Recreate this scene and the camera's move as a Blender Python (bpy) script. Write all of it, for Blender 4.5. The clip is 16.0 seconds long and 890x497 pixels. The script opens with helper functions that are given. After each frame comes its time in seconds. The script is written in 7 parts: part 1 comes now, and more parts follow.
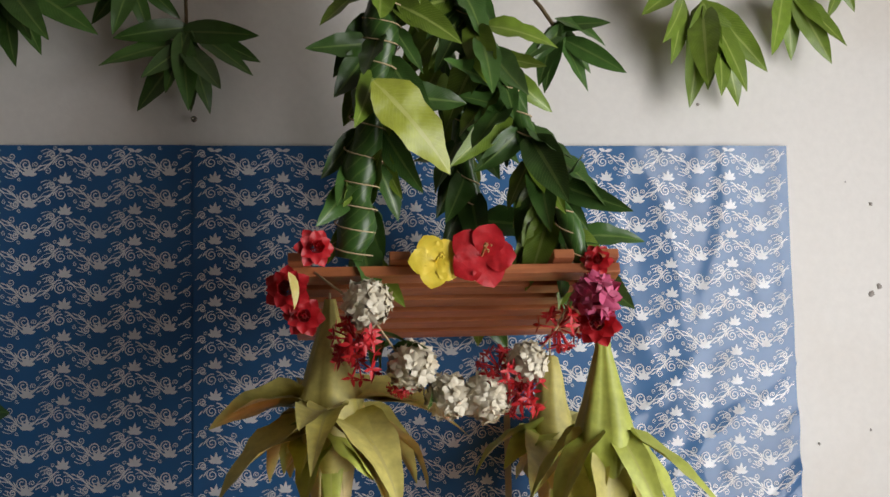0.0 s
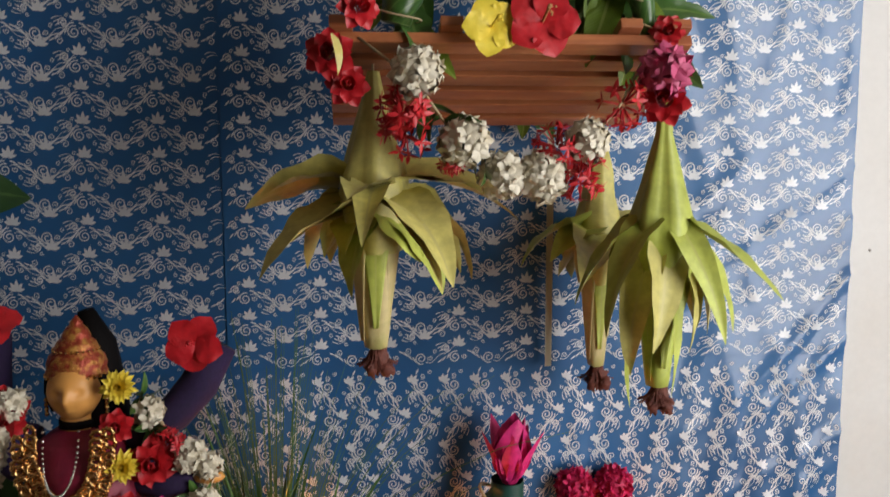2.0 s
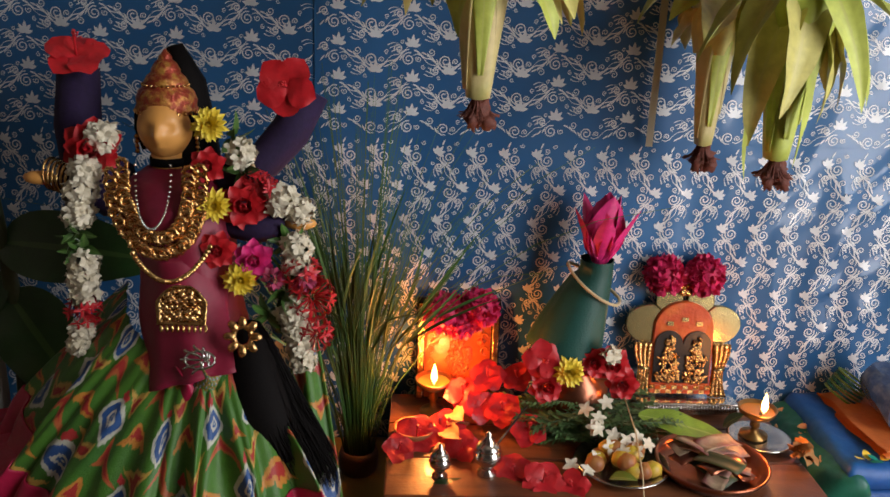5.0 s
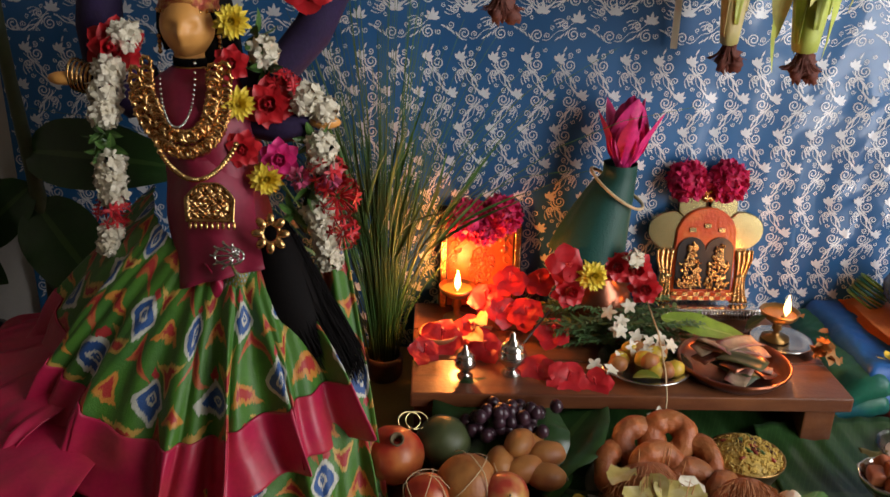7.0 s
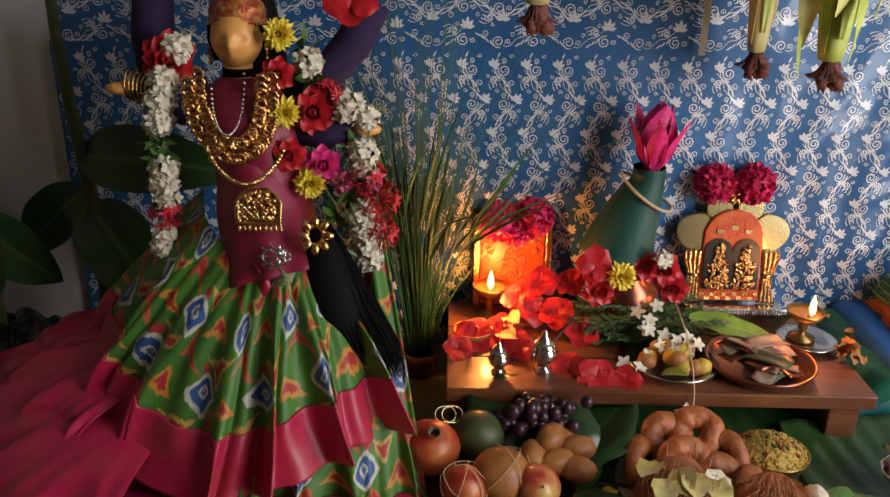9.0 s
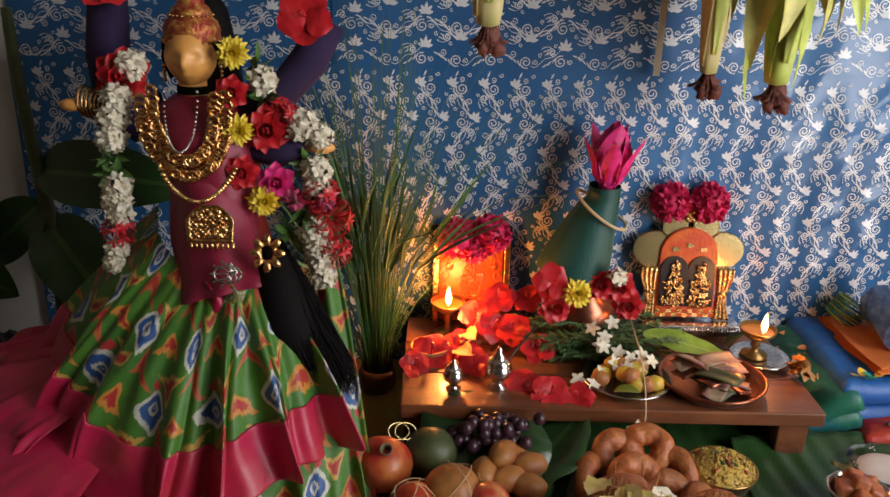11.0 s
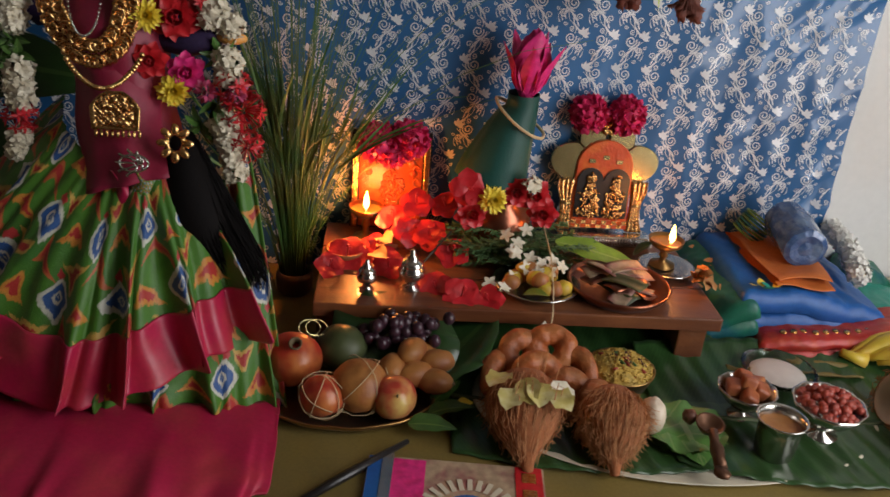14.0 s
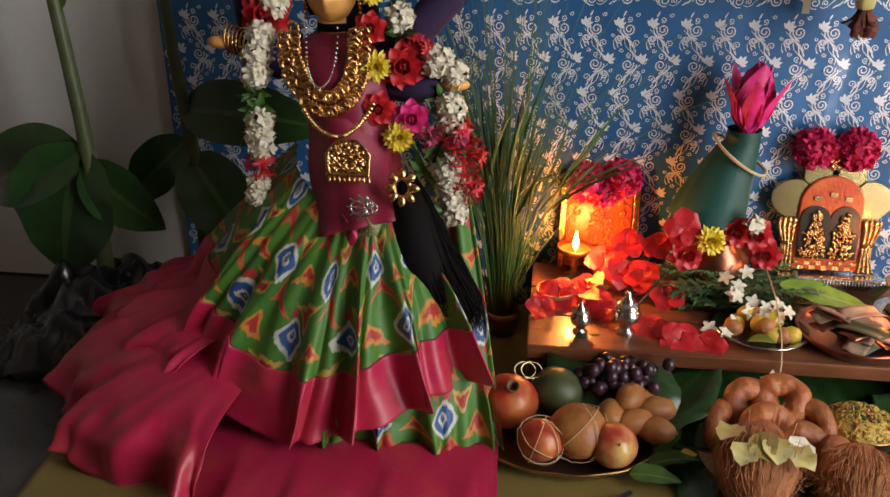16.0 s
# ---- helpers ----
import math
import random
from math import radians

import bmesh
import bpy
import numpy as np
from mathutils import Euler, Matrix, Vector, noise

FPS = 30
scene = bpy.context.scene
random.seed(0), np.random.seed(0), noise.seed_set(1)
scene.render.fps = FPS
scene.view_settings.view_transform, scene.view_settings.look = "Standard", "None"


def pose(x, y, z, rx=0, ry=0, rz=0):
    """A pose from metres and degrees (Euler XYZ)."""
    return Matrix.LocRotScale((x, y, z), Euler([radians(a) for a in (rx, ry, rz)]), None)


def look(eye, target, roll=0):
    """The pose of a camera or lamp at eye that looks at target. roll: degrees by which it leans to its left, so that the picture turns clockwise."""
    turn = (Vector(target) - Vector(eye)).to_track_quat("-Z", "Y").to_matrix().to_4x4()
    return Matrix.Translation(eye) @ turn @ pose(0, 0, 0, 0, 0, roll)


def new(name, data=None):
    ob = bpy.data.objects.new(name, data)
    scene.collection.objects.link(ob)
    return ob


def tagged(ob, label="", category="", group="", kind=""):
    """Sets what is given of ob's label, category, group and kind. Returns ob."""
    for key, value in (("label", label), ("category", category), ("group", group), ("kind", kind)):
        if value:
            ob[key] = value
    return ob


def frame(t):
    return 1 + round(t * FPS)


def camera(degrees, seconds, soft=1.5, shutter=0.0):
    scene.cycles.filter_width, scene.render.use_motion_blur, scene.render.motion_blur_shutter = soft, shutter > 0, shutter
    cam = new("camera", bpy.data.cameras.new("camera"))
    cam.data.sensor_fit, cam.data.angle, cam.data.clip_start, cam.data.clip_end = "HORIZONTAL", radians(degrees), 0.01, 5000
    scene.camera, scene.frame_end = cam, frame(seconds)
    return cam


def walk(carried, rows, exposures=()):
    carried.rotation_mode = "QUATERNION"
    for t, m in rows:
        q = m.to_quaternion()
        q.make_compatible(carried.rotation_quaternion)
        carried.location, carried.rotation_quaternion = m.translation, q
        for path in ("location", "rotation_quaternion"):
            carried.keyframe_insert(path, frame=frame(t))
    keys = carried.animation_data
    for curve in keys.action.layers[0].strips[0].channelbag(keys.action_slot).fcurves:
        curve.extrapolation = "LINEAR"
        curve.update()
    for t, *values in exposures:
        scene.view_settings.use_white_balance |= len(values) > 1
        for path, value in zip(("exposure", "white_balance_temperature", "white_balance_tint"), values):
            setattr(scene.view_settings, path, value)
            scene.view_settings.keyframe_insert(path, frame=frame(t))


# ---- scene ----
cam = camera(56.1, 16.0, shutter=0.4)
PATH = [
    (0, (0.164, 0.027, 1.11), (0.372, 2.013, 1.226), -1.1),
    (0.5, (0.163, 0.045, 1.098), (0.378, 2.032, 1.166), -1.0),
    (1, (0.144, 0.079, 1.063), (0.337, 2.069, 0.996), -0.8),
    (1.5, (0.121, 0.11, 1.028), (0.34, 2.09, 0.848), 0.1),
    (2, (0.101, 0.121, 1.005), (0.299, 2.097, 0.76), -0.1),
    (2.5, (0.076, 0.145, 0.976), (0.287, 2.103, 0.625), 0.7),
    (3, (0.063, 0.164, 0.958), (0.266, 2.111, 0.548), 1.3),
    (3.5, (0.057, 0.177, 0.94), (0.2, 2.113, 0.459), 0.4),
    (4, (0.055, 0.185, 0.905), (0.188, 2.1, 0.343), 1.6),
    (6.5, (0.023, 0.136, 0.818), (0.017, 2.025, 0.16), 1.6),
    (7, (0.025, 0.142, 0.798), (0.064, 2.002, 0.065), 1.4),
    (7.5, (0.019, 0.139, 0.797), (0.01, 1.989, 0.038), 1.1),
    (8, (0.01, 0.119, 0.804), (-0.06, 1.972, 0.056), 0.6),
    (8.5, (0.007, 0.098, 0.815), (-0.033, 1.953, 0.07), 0.6),
    (11, (0.052, 0.09, 0.839), (0.074, 1.956, 0.122), 1.6),
    (11.5, (0.077, 0.084, 0.824), (0.164, 1.93, 0.06), 1.6),
    (12, (0.098, 0.063, 0.814), (0.265, 1.887, 0.012), 2.5),
    (12.5, (0.124, 0.054, 0.81), (0.36, 1.865, -0.006), 2.7),
    (13, (0.116, 0.05, 0.803), (0.352, 1.846, -0.045), 4.2),
    (13.5, (0.115, 0.055, 0.799), (0.341, 1.848, -0.059), 5.2),
    (14, (0.101, 0.06, 0.798), (0.264, 1.859, -0.06), 4.9),
    (14.5, (0.08, 0.08, 0.802), (0.18, 1.886, -0.051), 3.7),
    (15, (0.05, 0.097, 0.807), (-0.007, 1.927, 0.004), 1.8),
    (15.5, (0.026, 0.099, 0.802), (-0.156, 1.919, -0.007), 0.6),
    (16, (0.02, 0.073, 0.805), (-0.215, 1.889, 0.001), -0.0),
]
walk(cam, [(t, look(eye, target, roll)) for t, eye, target, roll in PATH],
     [(0.0, -0.1), (2.0, 0.0), (4.0, 0.04), (6.5, 0.0), (8.5, 0.04), (11.0, 0.14), (12.0, -0.14), (14.0, -0.3), (15.0, -0.18), (15.5, 0.18), (16.0, 0.32)])

# ---- light ----
world = bpy.data.worlds.new("sky")
scene.world = world
world.use_nodes = True
wn = world.node_tree.nodes
sky = wn.new("ShaderNodeTexSky")
sky.sky_type, sky.sun_disc = "NISHITA", False
sky.sun_elevation, sky.sun_rotation = radians(50), radians(100)
wn["Background"].inputs[1].default_value = 0.1
world.node_tree.links.new(sky.outputs[0], wn["Background"].inputs[0])

sun = new("sun", bpy.data.lights.new("sun", "SUN"))
sun.data.energy, sun.data.angle, sun.data.color = 2.5, radians(0.5), (1.0, 0.95, 0.88)
sun.matrix_world = look((6, 3, 9), (0, 1, 0))

window_light = new("window_light", bpy.data.lights.new("window_light", "AREA"))
window_light.data.shape, window_light.data.size, window_light.data.size_y = "RECTANGLE", 1.05, 1.96
window_light.data.energy, window_light.data.color = 47.0, (1.0, 0.98, 0.97)
window_light.matrix_world = look((1.76, 0.15, 1.02), (0.4, 1.1, 1.02))


# ---- mesh helpers ----
class Geo:
    """Collects points, faces, texture places and material slots for one mesh."""

    def __init__(self):
        self.v, self.f, self.uv, self.m = [], [], [], []

    def grid(self, fn, nu, nv, slot=0, M=None, uvs=(1.0, 1.0), wrap=False):
        """A sheet of nu x nv quads through fn(u, v), u and v from 0 to 1."""
        base = len(self.v)
        for j in range(nv + 1):
            for i in range(nu + (0 if wrap else 1)):
                p = Vector(fn(i / nu, j / nv))
                self.v.append(M @ p if M else p)
        w = nu if wrap else nu + 1
        for j in range(nv):
            for i in range(nu):
                a, b = base + j * w + i, base + j * w + (i + 1) % w
                self.f.append((a, b, b + w, a + w))
                self.m.append(slot)
                for s, t in ((i, j), (i + 1, j), (i + 1, j + 1), (i, j + 1)):
                    self.uv.append((s / nu * uvs[0], t / nv * uvs[1]))
        return self

    def tube(self, pts, rad, seg=8, slot=0, M=None):
        pts = [Vector(p) for p in pts]
        n = len(pts)
        rads = [float(rad)] * n if isinstance(rad, (int, float)) else [float(r) for r in rad]
        side = None
        rings = []
        for k, p in enumerate(pts):
            d = (pts[min(k + 1, n - 1)] - pts[max(k - 1, 0)]).normalized()
            if side is None:
                side = d.orthogonal().normalized()
            side = (side - d * side.dot(d))
            side = side.normalized() if side.length > 1e-6 else d.orthogonal().normalized()
            rings.append((p, side, d.cross(side), rads[k]))

        def at(u, v):
            k = round(v * (n - 1))
            p, a, b, r = rings[k]
            return p + r * (math.cos(2 * math.pi * u) * a + math.sin(2 * math.pi * u) * b)

        base = len(self.v)
        self.grid(at, seg, n - 1, slot, M, wrap=True)
        for first, ring in ((base, range(seg - 1, -1, -1)), (base + (n - 1) * seg, range(seg))):
            self.f.append(tuple(first + i for i in ring))
            self.m.append(slot)
            self.uv += [(0.5, 0.5)] * seg
        return self

    def lathe(self, prof, seg=24, slot=0, M=None, wob=None):
        n = len(prof) - 1

        def at(u, v):
            r, z = prof[round(v * n)]
            k = 1 + (wob(u, v) if wob else 0)
            return (r * k * math.cos(2 * math.pi * u), r * k * math.sin(2 * math.pi * u), z)

        return self.grid(at, seg, n, slot, M, wrap=True)

    def blob(self, M, rx, ry, rz, slot=0, seg=14, rough=0.0, freq=3.0, seed=0.0):
        def at(u, v):
            a, b = 2 * math.pi * u, math.pi * (0.001 + 0.998 * v)
            d = Vector((math.sin(b) * math.cos(a), math.sin(b) * math.sin(a), -math.cos(b)))
            k = 1 + rough * noise.noise(d * freq + Vector((seed, seed * 1.7, seed * 0.3)))
            return (d.x * rx * k, d.y * ry * k, d.z * rz * k)

        return self.grid(at, seg, max(6, seg * 2 // 3), slot, M, wrap=True)

    def leaf(self, M, length, width, bend=0.0, fold=0.15, slot=0, nl=7, wave=0.0, blunt=0.7, twist=0.0, droop=None):
        """A blade that starts at M's origin, grows along +y, its face up (+z); bend in degrees curls it down."""
        spine, p, a = [], Vector((0, 0, 0)), 0.0
        ph = random.random() * 6
        for k in range(nl + 1):
            spine.append((p.copy(), a))
            a -= radians(bend) / nl
            p = p + Vector((0, math.cos(a), math.sin(a))) * (length / nl)

        def at(u, v):
            k = round(v * nl)
            q, b = spine[k]
            half = width * 0.5 * (math.sin(math.pi * min(1, v ** blunt * 0.97 + 0.03)) ** 0.8 if v < 1 else 0.02)
            s = (u - 0.5) * 2
            tw = radians(twist) * v
            up = fold * half * abs(s) + wave * half * math.sin(v * 17 + ph + s * 1.5) * abs(s)
            x, z = s * half * math.cos(tw) - up * math.sin(tw), s * half * math.sin(tw) + up * math.cos(tw)
            return (x, q.y - z * math.sin(b), q.z + z * math.cos(b))

        return self.grid(at, 4, nl, slot, M)

    def box(self, c, s, bevel=0.002, slot=0, M=None):
        bm = bmesh.new()
        bmesh.ops.create_cube(bm, size=1, matrix=Matrix.Translation(c) @ Matrix.Diagonal((*s, 1)))
        if bevel:
            bmesh.ops.bevel(bm, geom=bm.edges[:] + bm.verts[:], offset=bevel, segments=2, affect="EDGES", profile=0.6)
        return self.take(bm, slot, M)

    def take(self, bm, slot=0, M=None):
        base = len(self.v)
        bm.verts.index_update()
        self.v += [(M @ v.co if M else v.co.copy()) for v in bm.verts]
        for f in bm.faces:
            self.f.append(tuple(base + v.index for v in f.verts))
            self.m.append(slot)
            n = f.normal
            for v in f.verts:
                c = v.co
                self.uv.append((c.x, c.y) if abs(n.z) > 0.7 else ((c.y, c.z) if abs(n.x) > 0.7 else (c.x, c.z)))
        bm.free()
        return self

    def prism(self, outline, depth, slot=0, M=None, bevel=0.0):
        """A flat outline (x, z) with thickness along y, from 0 to depth."""
        bm = bmesh.new()
        f = bm.faces.new([bm.verts.new((x, 0, z)) for x, z in outline])
        up = bmesh.ops.extrude_face_region(bm, geom=[f])
        bmesh.ops.translate(bm, vec=(0, depth, 0), verts=[e for e in up["geom"] if isinstance(e, bmesh.types.BMVert)])
        bmesh.ops.recalc_face_normals(bm, faces=bm.faces[:])
        if bevel:
            bmesh.ops.bevel(bm, geom=bm.edges[:], offset=bevel, segments=1, affect="EDGES")
        return self.take(bm, slot, M)


def mesh_of(name, geo, mats, smooth=True):
    me = bpy.data.meshes.new(name)
    me.from_pydata([tuple(p) for p in geo.v], [], geo.f)
    layer = me.uv_layers.new(name="UVMap")
    layer.data.foreach_set("uv", [c for p in geo.uv for c in p])
    for m in mats if isinstance(mats, (list, tuple)) else [mats]:
        me.materials.append(m)
    me.polygons.foreach_set("material_index", geo.m)
    me.polygons.foreach_set("use_smooth", [smooth] * len(me.polygons))
    me.update()
    return me


def part(name, geo, mats, parent, label="", smooth=True, solid=0.0):
    ob = new(name, geo if isinstance(geo, bpy.types.Mesh) else mesh_of(name, geo, mats, smooth))
    ob.parent = parent
    if label:
        ob["label"] = label
    if solid:
        thicken(ob, solid)
    return ob


def thing(name, m=None, label="", category="", group="", kind="", geo=None, mats=None, smooth=True, solid=0.0):
    ob = new(name, mesh_of(name, geo, mats, smooth) if geo else None)
    if m is not None:
        ob.matrix_world = m
    if solid:
        thicken(ob, solid)
    return tagged(ob, label, category, group, kind)


def thicken(ob, t):
    mod = ob.modifiers.new("thickness", "SOLIDIFY")
    mod.thickness, mod.offset = t, 0.0


def at(x, y, z, rx=0, ry=0, rz=0):
    return pose(x, y, z, rx, ry, rz)


def aim(p, d, spin=0.0):
    """A pose at p whose +y runs along d."""
    return Matrix.Translation(p) @ Vector(d).to_track_quat("Y", "Z").to_matrix().to_4x4() @ pose(0, 0, 0, 0, spin, 0)


def aim_face(p, d, n):
    """A pose at p whose +y runs along d and whose +z looks towards n."""
    y = Vector(d).normalized()
    z = Vector(n) - y * y.dot(Vector(n))
    z = z.normalized() if z.length > 1e-4 else y.orthogonal().normalized()
    x = y.cross(z)
    return Matrix.Translation(p) @ Matrix((x, y, z)).transposed().to_4x4()


def rnd(a, b):
    return random.uniform(a, b)


# ---- materials ----
def material(name, color, rough=0.5, metal=0.0, vary=0.15, scale=40.0, bump=0.1, bump_scale=None, spots=None, spot_scale=8.0, each=0.0, coat=0.0, sheen=0.03, through_light=0.0, space="Object"):
    """One surface: a colour that varies at two scales, grain, stains of a second colour, and a change from object to object."""
    m = bpy.data.materials.new(name)
    m.use_nodes = True
    nt = m.node_tree
    N, L = nt.nodes, nt.links
    b = N["Principled BSDF"]
    b.inputs["Roughness"].default_value, b.inputs["Metallic"].default_value = rough, metal
    b.inputs["Coat Weight"].default_value, b.inputs["Sheen Weight"].default_value = coat, sheen
    if through_light:
        b.inputs["Subsurface Weight"].default_value = through_light
        b.inputs["Subsurface Radius"].default_value = (0.01, 0.006, 0.004)
        b.inputs["Subsurface Scale"].default_value = 0.4
    tc = N.new("ShaderNodeTexCoord")
    fine, large = N.new("ShaderNodeTexNoise"), N.new("ShaderNodeTexNoise")
    fine.inputs["Scale"].default_value, large.inputs["Scale"].default_value = scale, spot_scale
    fine.inputs["Detail"].default_value, large.inputs["Detail"].default_value = 4, 3
    for n in (fine, large):
        L.new(tc.outputs[space], n.inputs["Vector"])
    hsv = N.new("ShaderNodeHueSaturation")
    span = N.new("ShaderNodeMapRange")
    span.inputs[3].default_value, span.inputs[4].default_value = 1 - vary * 2, 1 + vary * 2
    L.new(fine.outputs["Fac"], span.inputs[0])
    out = span.outputs[0]
    if each:
        info, more, mul = N.new("ShaderNodeObjectInfo"), N.new("ShaderNodeMapRange"), N.new("ShaderNodeMath")
        more.inputs[3].default_value, more.inputs[4].default_value = 1 - each, 1 + each
        mul.operation = "MULTIPLY"
        L.new(info.outputs["Random"], more.inputs[0])
        L.new(out, mul.inputs[0])
        L.new(more.outputs[0], mul.inputs[1])
        out = mul.outputs[0]
    L.new(out, hsv.inputs["Value"])
    mix = N.new("ShaderNodeMix")
    mix.data_type = "RGBA"
    mix.inputs[6].default_value = (*color, 1)
    mix.inputs[7].default_value = (*(spots or [c * 0.8 for c in color]), 1)
    ramp = N.new("ShaderNodeMapRange")
    ramp.inputs[1].default_value, ramp.inputs[2].default_value = 0.45, 0.68
    L.new(large.outputs["Fac"], ramp.inputs[0])
    L.new(ramp.outputs[0], mix.inputs[0])
    L.new(mix.outputs[2], hsv.inputs["Color"])
    L.new(hsv.outputs[0], b.inputs["Base Color"])
    if bump:
        bn, bt = N.new("ShaderNodeBump"), N.new("ShaderNodeTexNoise")
        bt.inputs["Scale"].default_value, bt.inputs["Detail"].default_value = bump_scale or scale * 2, 4
        bn.inputs["Strength"].default_value, bn.inputs["Distance"].default_value = bump, 0.004
        L.new(tc.outputs[space], bt.inputs["Vector"])
        L.new(bt.outputs["Fac"], bn.inputs["Height"])
        L.new(bn.outputs[0], b.inputs["Normal"])
    m["tail"] = hsv.name
    return m


def math_node(nt, op, a, b=None, c=None):
    n = nt.nodes.new("ShaderNodeMath")
    n.operation = op
    for k, val in enumerate((a, b, c)):
        if val is None:
            continue
        if isinstance(val, (int, float)):
            n.inputs[k].default_value = val
        else:
            nt.links.new(val, n.inputs[k])
    return n.outputs[0]


def over(nt, fac, a, b):
    """Colour a, with b over it by fac."""
    n = nt.nodes.new("ShaderNodeMix")
    n.data_type = "RGBA"
    for sock, val in ((n.inputs[0], fac), (n.inputs[6], a), (n.inputs[7], b)):
        if isinstance(val, (int, float)):
            sock.default_value = val
        elif isinstance(val, tuple):
            sock.default_value = (*val, 1)
        else:
            nt.links.new(val, sock)
    return n.outputs[2]


def leaf_material(name, color, vein, rough=0.38, ribs=26.0, each=0.25, rib_strength=0.35):
    """A leaf: pale midrib, side veins slanting from it, mottling; light comes through a little."""
    m = material(name, color, rough, vary=0.2, scale=60, bump=0.08, each=each, through_light=0.0)
    nt = m.node_tree
    hsv, b = nt.nodes[m["tail"]], nt.nodes["Principled BSDF"]
    tc = nt.nodes.new("ShaderNodeTexCoord")
    sep = nt.nodes.new("ShaderNodeSeparateXYZ")
    nt.links.new(tc.outputs["UV"], sep.inputs[0])
    off = math_node(nt, "ABSOLUTE", math_node(nt, "SUBTRACT", sep.outputs[0], 0.5))
    rib = math_node(nt, "LESS_THAN", off, 0.045)
    wave = math_node(nt, "FRACT", math_node(nt, "MULTIPLY", math_node(nt, "SUBTRACT", sep.outputs[1], math_node(nt, "MULTIPLY", off, 0.35)), ribs))
    side = math_node(nt, "MULTIPLY", math_node(nt, "LESS_THAN", wave, 0.16), rib_strength)
    fac = math_node(nt, "MAXIMUM", math_node(nt, "MULTIPLY", rib, 0.8), side)
    nt.links.new(over(nt, fac, hsv.outputs[0], vein), b.inputs["Base Color"])
    return m


def ikat_material(name):
    """Green silk with rows of woven lozenges in white and blue and stepped flames in orange and red; places in metres."""
    m = material(name, (0.055, 0.165, 0.014), 0.5, vary=0.14, scale=90, bump=0.25, bump_scale=420, spots=(0.04, 0.14, 0.022), sheen=0.03)
    nt = m.node_tree
    hsv, b = nt.nodes[m["tail"]], nt.nodes["Principled BSDF"]
    tc = nt.nodes.new("ShaderNodeTexCoord")
    sep = nt.nodes.new("ShaderNodeSeparateXYZ")
    nt.links.new(tc.outputs["UV"], sep.inputs[0])

    def mm(op, a, c=None, d=None):
        return math_node(nt, op, a, c, d)

    def fuzz(scale, amount):
        mp, ns = nt.nodes.new("ShaderNodeMapping"), nt.nodes.new("ShaderNodeTexNoise")
        mp.inputs["Scale"].default_value = scale
        nt.links.new(tc.outputs["UV"], mp.inputs[0])
        nt.links.new(mp.outputs[0], ns.inputs["Vector"])
        ns.inputs["Scale"].default_value, ns.inputs["Detail"].default_value = 1.0, 1.0
        return mm("MULTIPLY", mm("SUBTRACT", ns.outputs["Fac"], 0.5), amount)

    # the warp threads slip lengthwise against each other, which steps every edge
    x = mm("ADD", sep.outputs[0], fuzz((13, 13, 1), 0.045))
    y = mm("ADD", mm("ADD", sep.outputs[1], fuzz((520, 6, 1), 0.016)), fuzz((14, 14, 1), 0.045))
    P, Q = 0.122, 0.1

    def cell(dx, dy):
        yy = mm("ADD", mm("DIVIDE", y, Q), dy)
        row = mm("FLOOR", yy)
        xx = mm("ADD", mm("ADD", mm("DIVIDE", x, P), dx), mm("MULTIPLY", row, 0.5))
        return mm("MULTIPLY", mm("SUBTRACT", mm("FRACT", xx), 0.5), P), mm("MULTIPLY", mm("SUBTRACT", mm("FRACT", yy), 0.5), Q)

    def lozenge(p, a, h, power=1.25):
        return mm("ADD", mm("POWER", mm("DIVIDE", mm("ABSOLUTE", p[0]), a), power), mm("POWER", mm("DIVIDE", mm("ABSOLUTE", p[1]), h), power))

    c = hsv.outputs[0]

    def paint(d, r, color):
        nonlocal c
        c = over(nt, mm("LESS_THAN", d, r), c, color)

    # flames: chevrons that lean, one orange edge, a red heart
    for dx, dy, lean, tone in ((0.5, 0.12, 0.9, (0.5, 0.2, 0.03)), (0.26, 0.55, -1.1, (0.5, 0.3, 0.06)), (0.8, 0.5, 1.6, (0.42, 0.1, 0.03))):
        p = cell(dx, dy)
        q = (p[0], mm("ADD", p[1], mm("MULTIPLY", mm("SUBTRACT", mm("ABSOLUTE", mm("ADD", p[0], 0.004)), 0.012), lean)))
        d = lozenge(q, 0.026, 0.017, 1.0)
        paint(d, 1.0, tone)
        paint(d, 0.55, (0.36, 0.025, 0.02))
    p = cell(0.5, 0.62)
    paint(lozenge(p, 0.0085, 0.012, 1.0), 1.0, (0.42, 0.03, 0.03))
    # medallions
    p = cell(0.0, 0.0)
    d = lozenge(p, 0.026, 0.033)
    paint(d, 1.0, (0.5, 0.5, 0.42))
    paint(d, 0.7, (0.02, 0.075, 0.24))
    paint(d, 0.27, (0.52, 0.5, 0.42))
    paint(d, 0.13, (0.025, 0.09, 0.26))
    paint(d, 0.03, (0.5, 0.5, 0.42))
    nt.links.new(c, b.inputs["Base Color"])
    return m


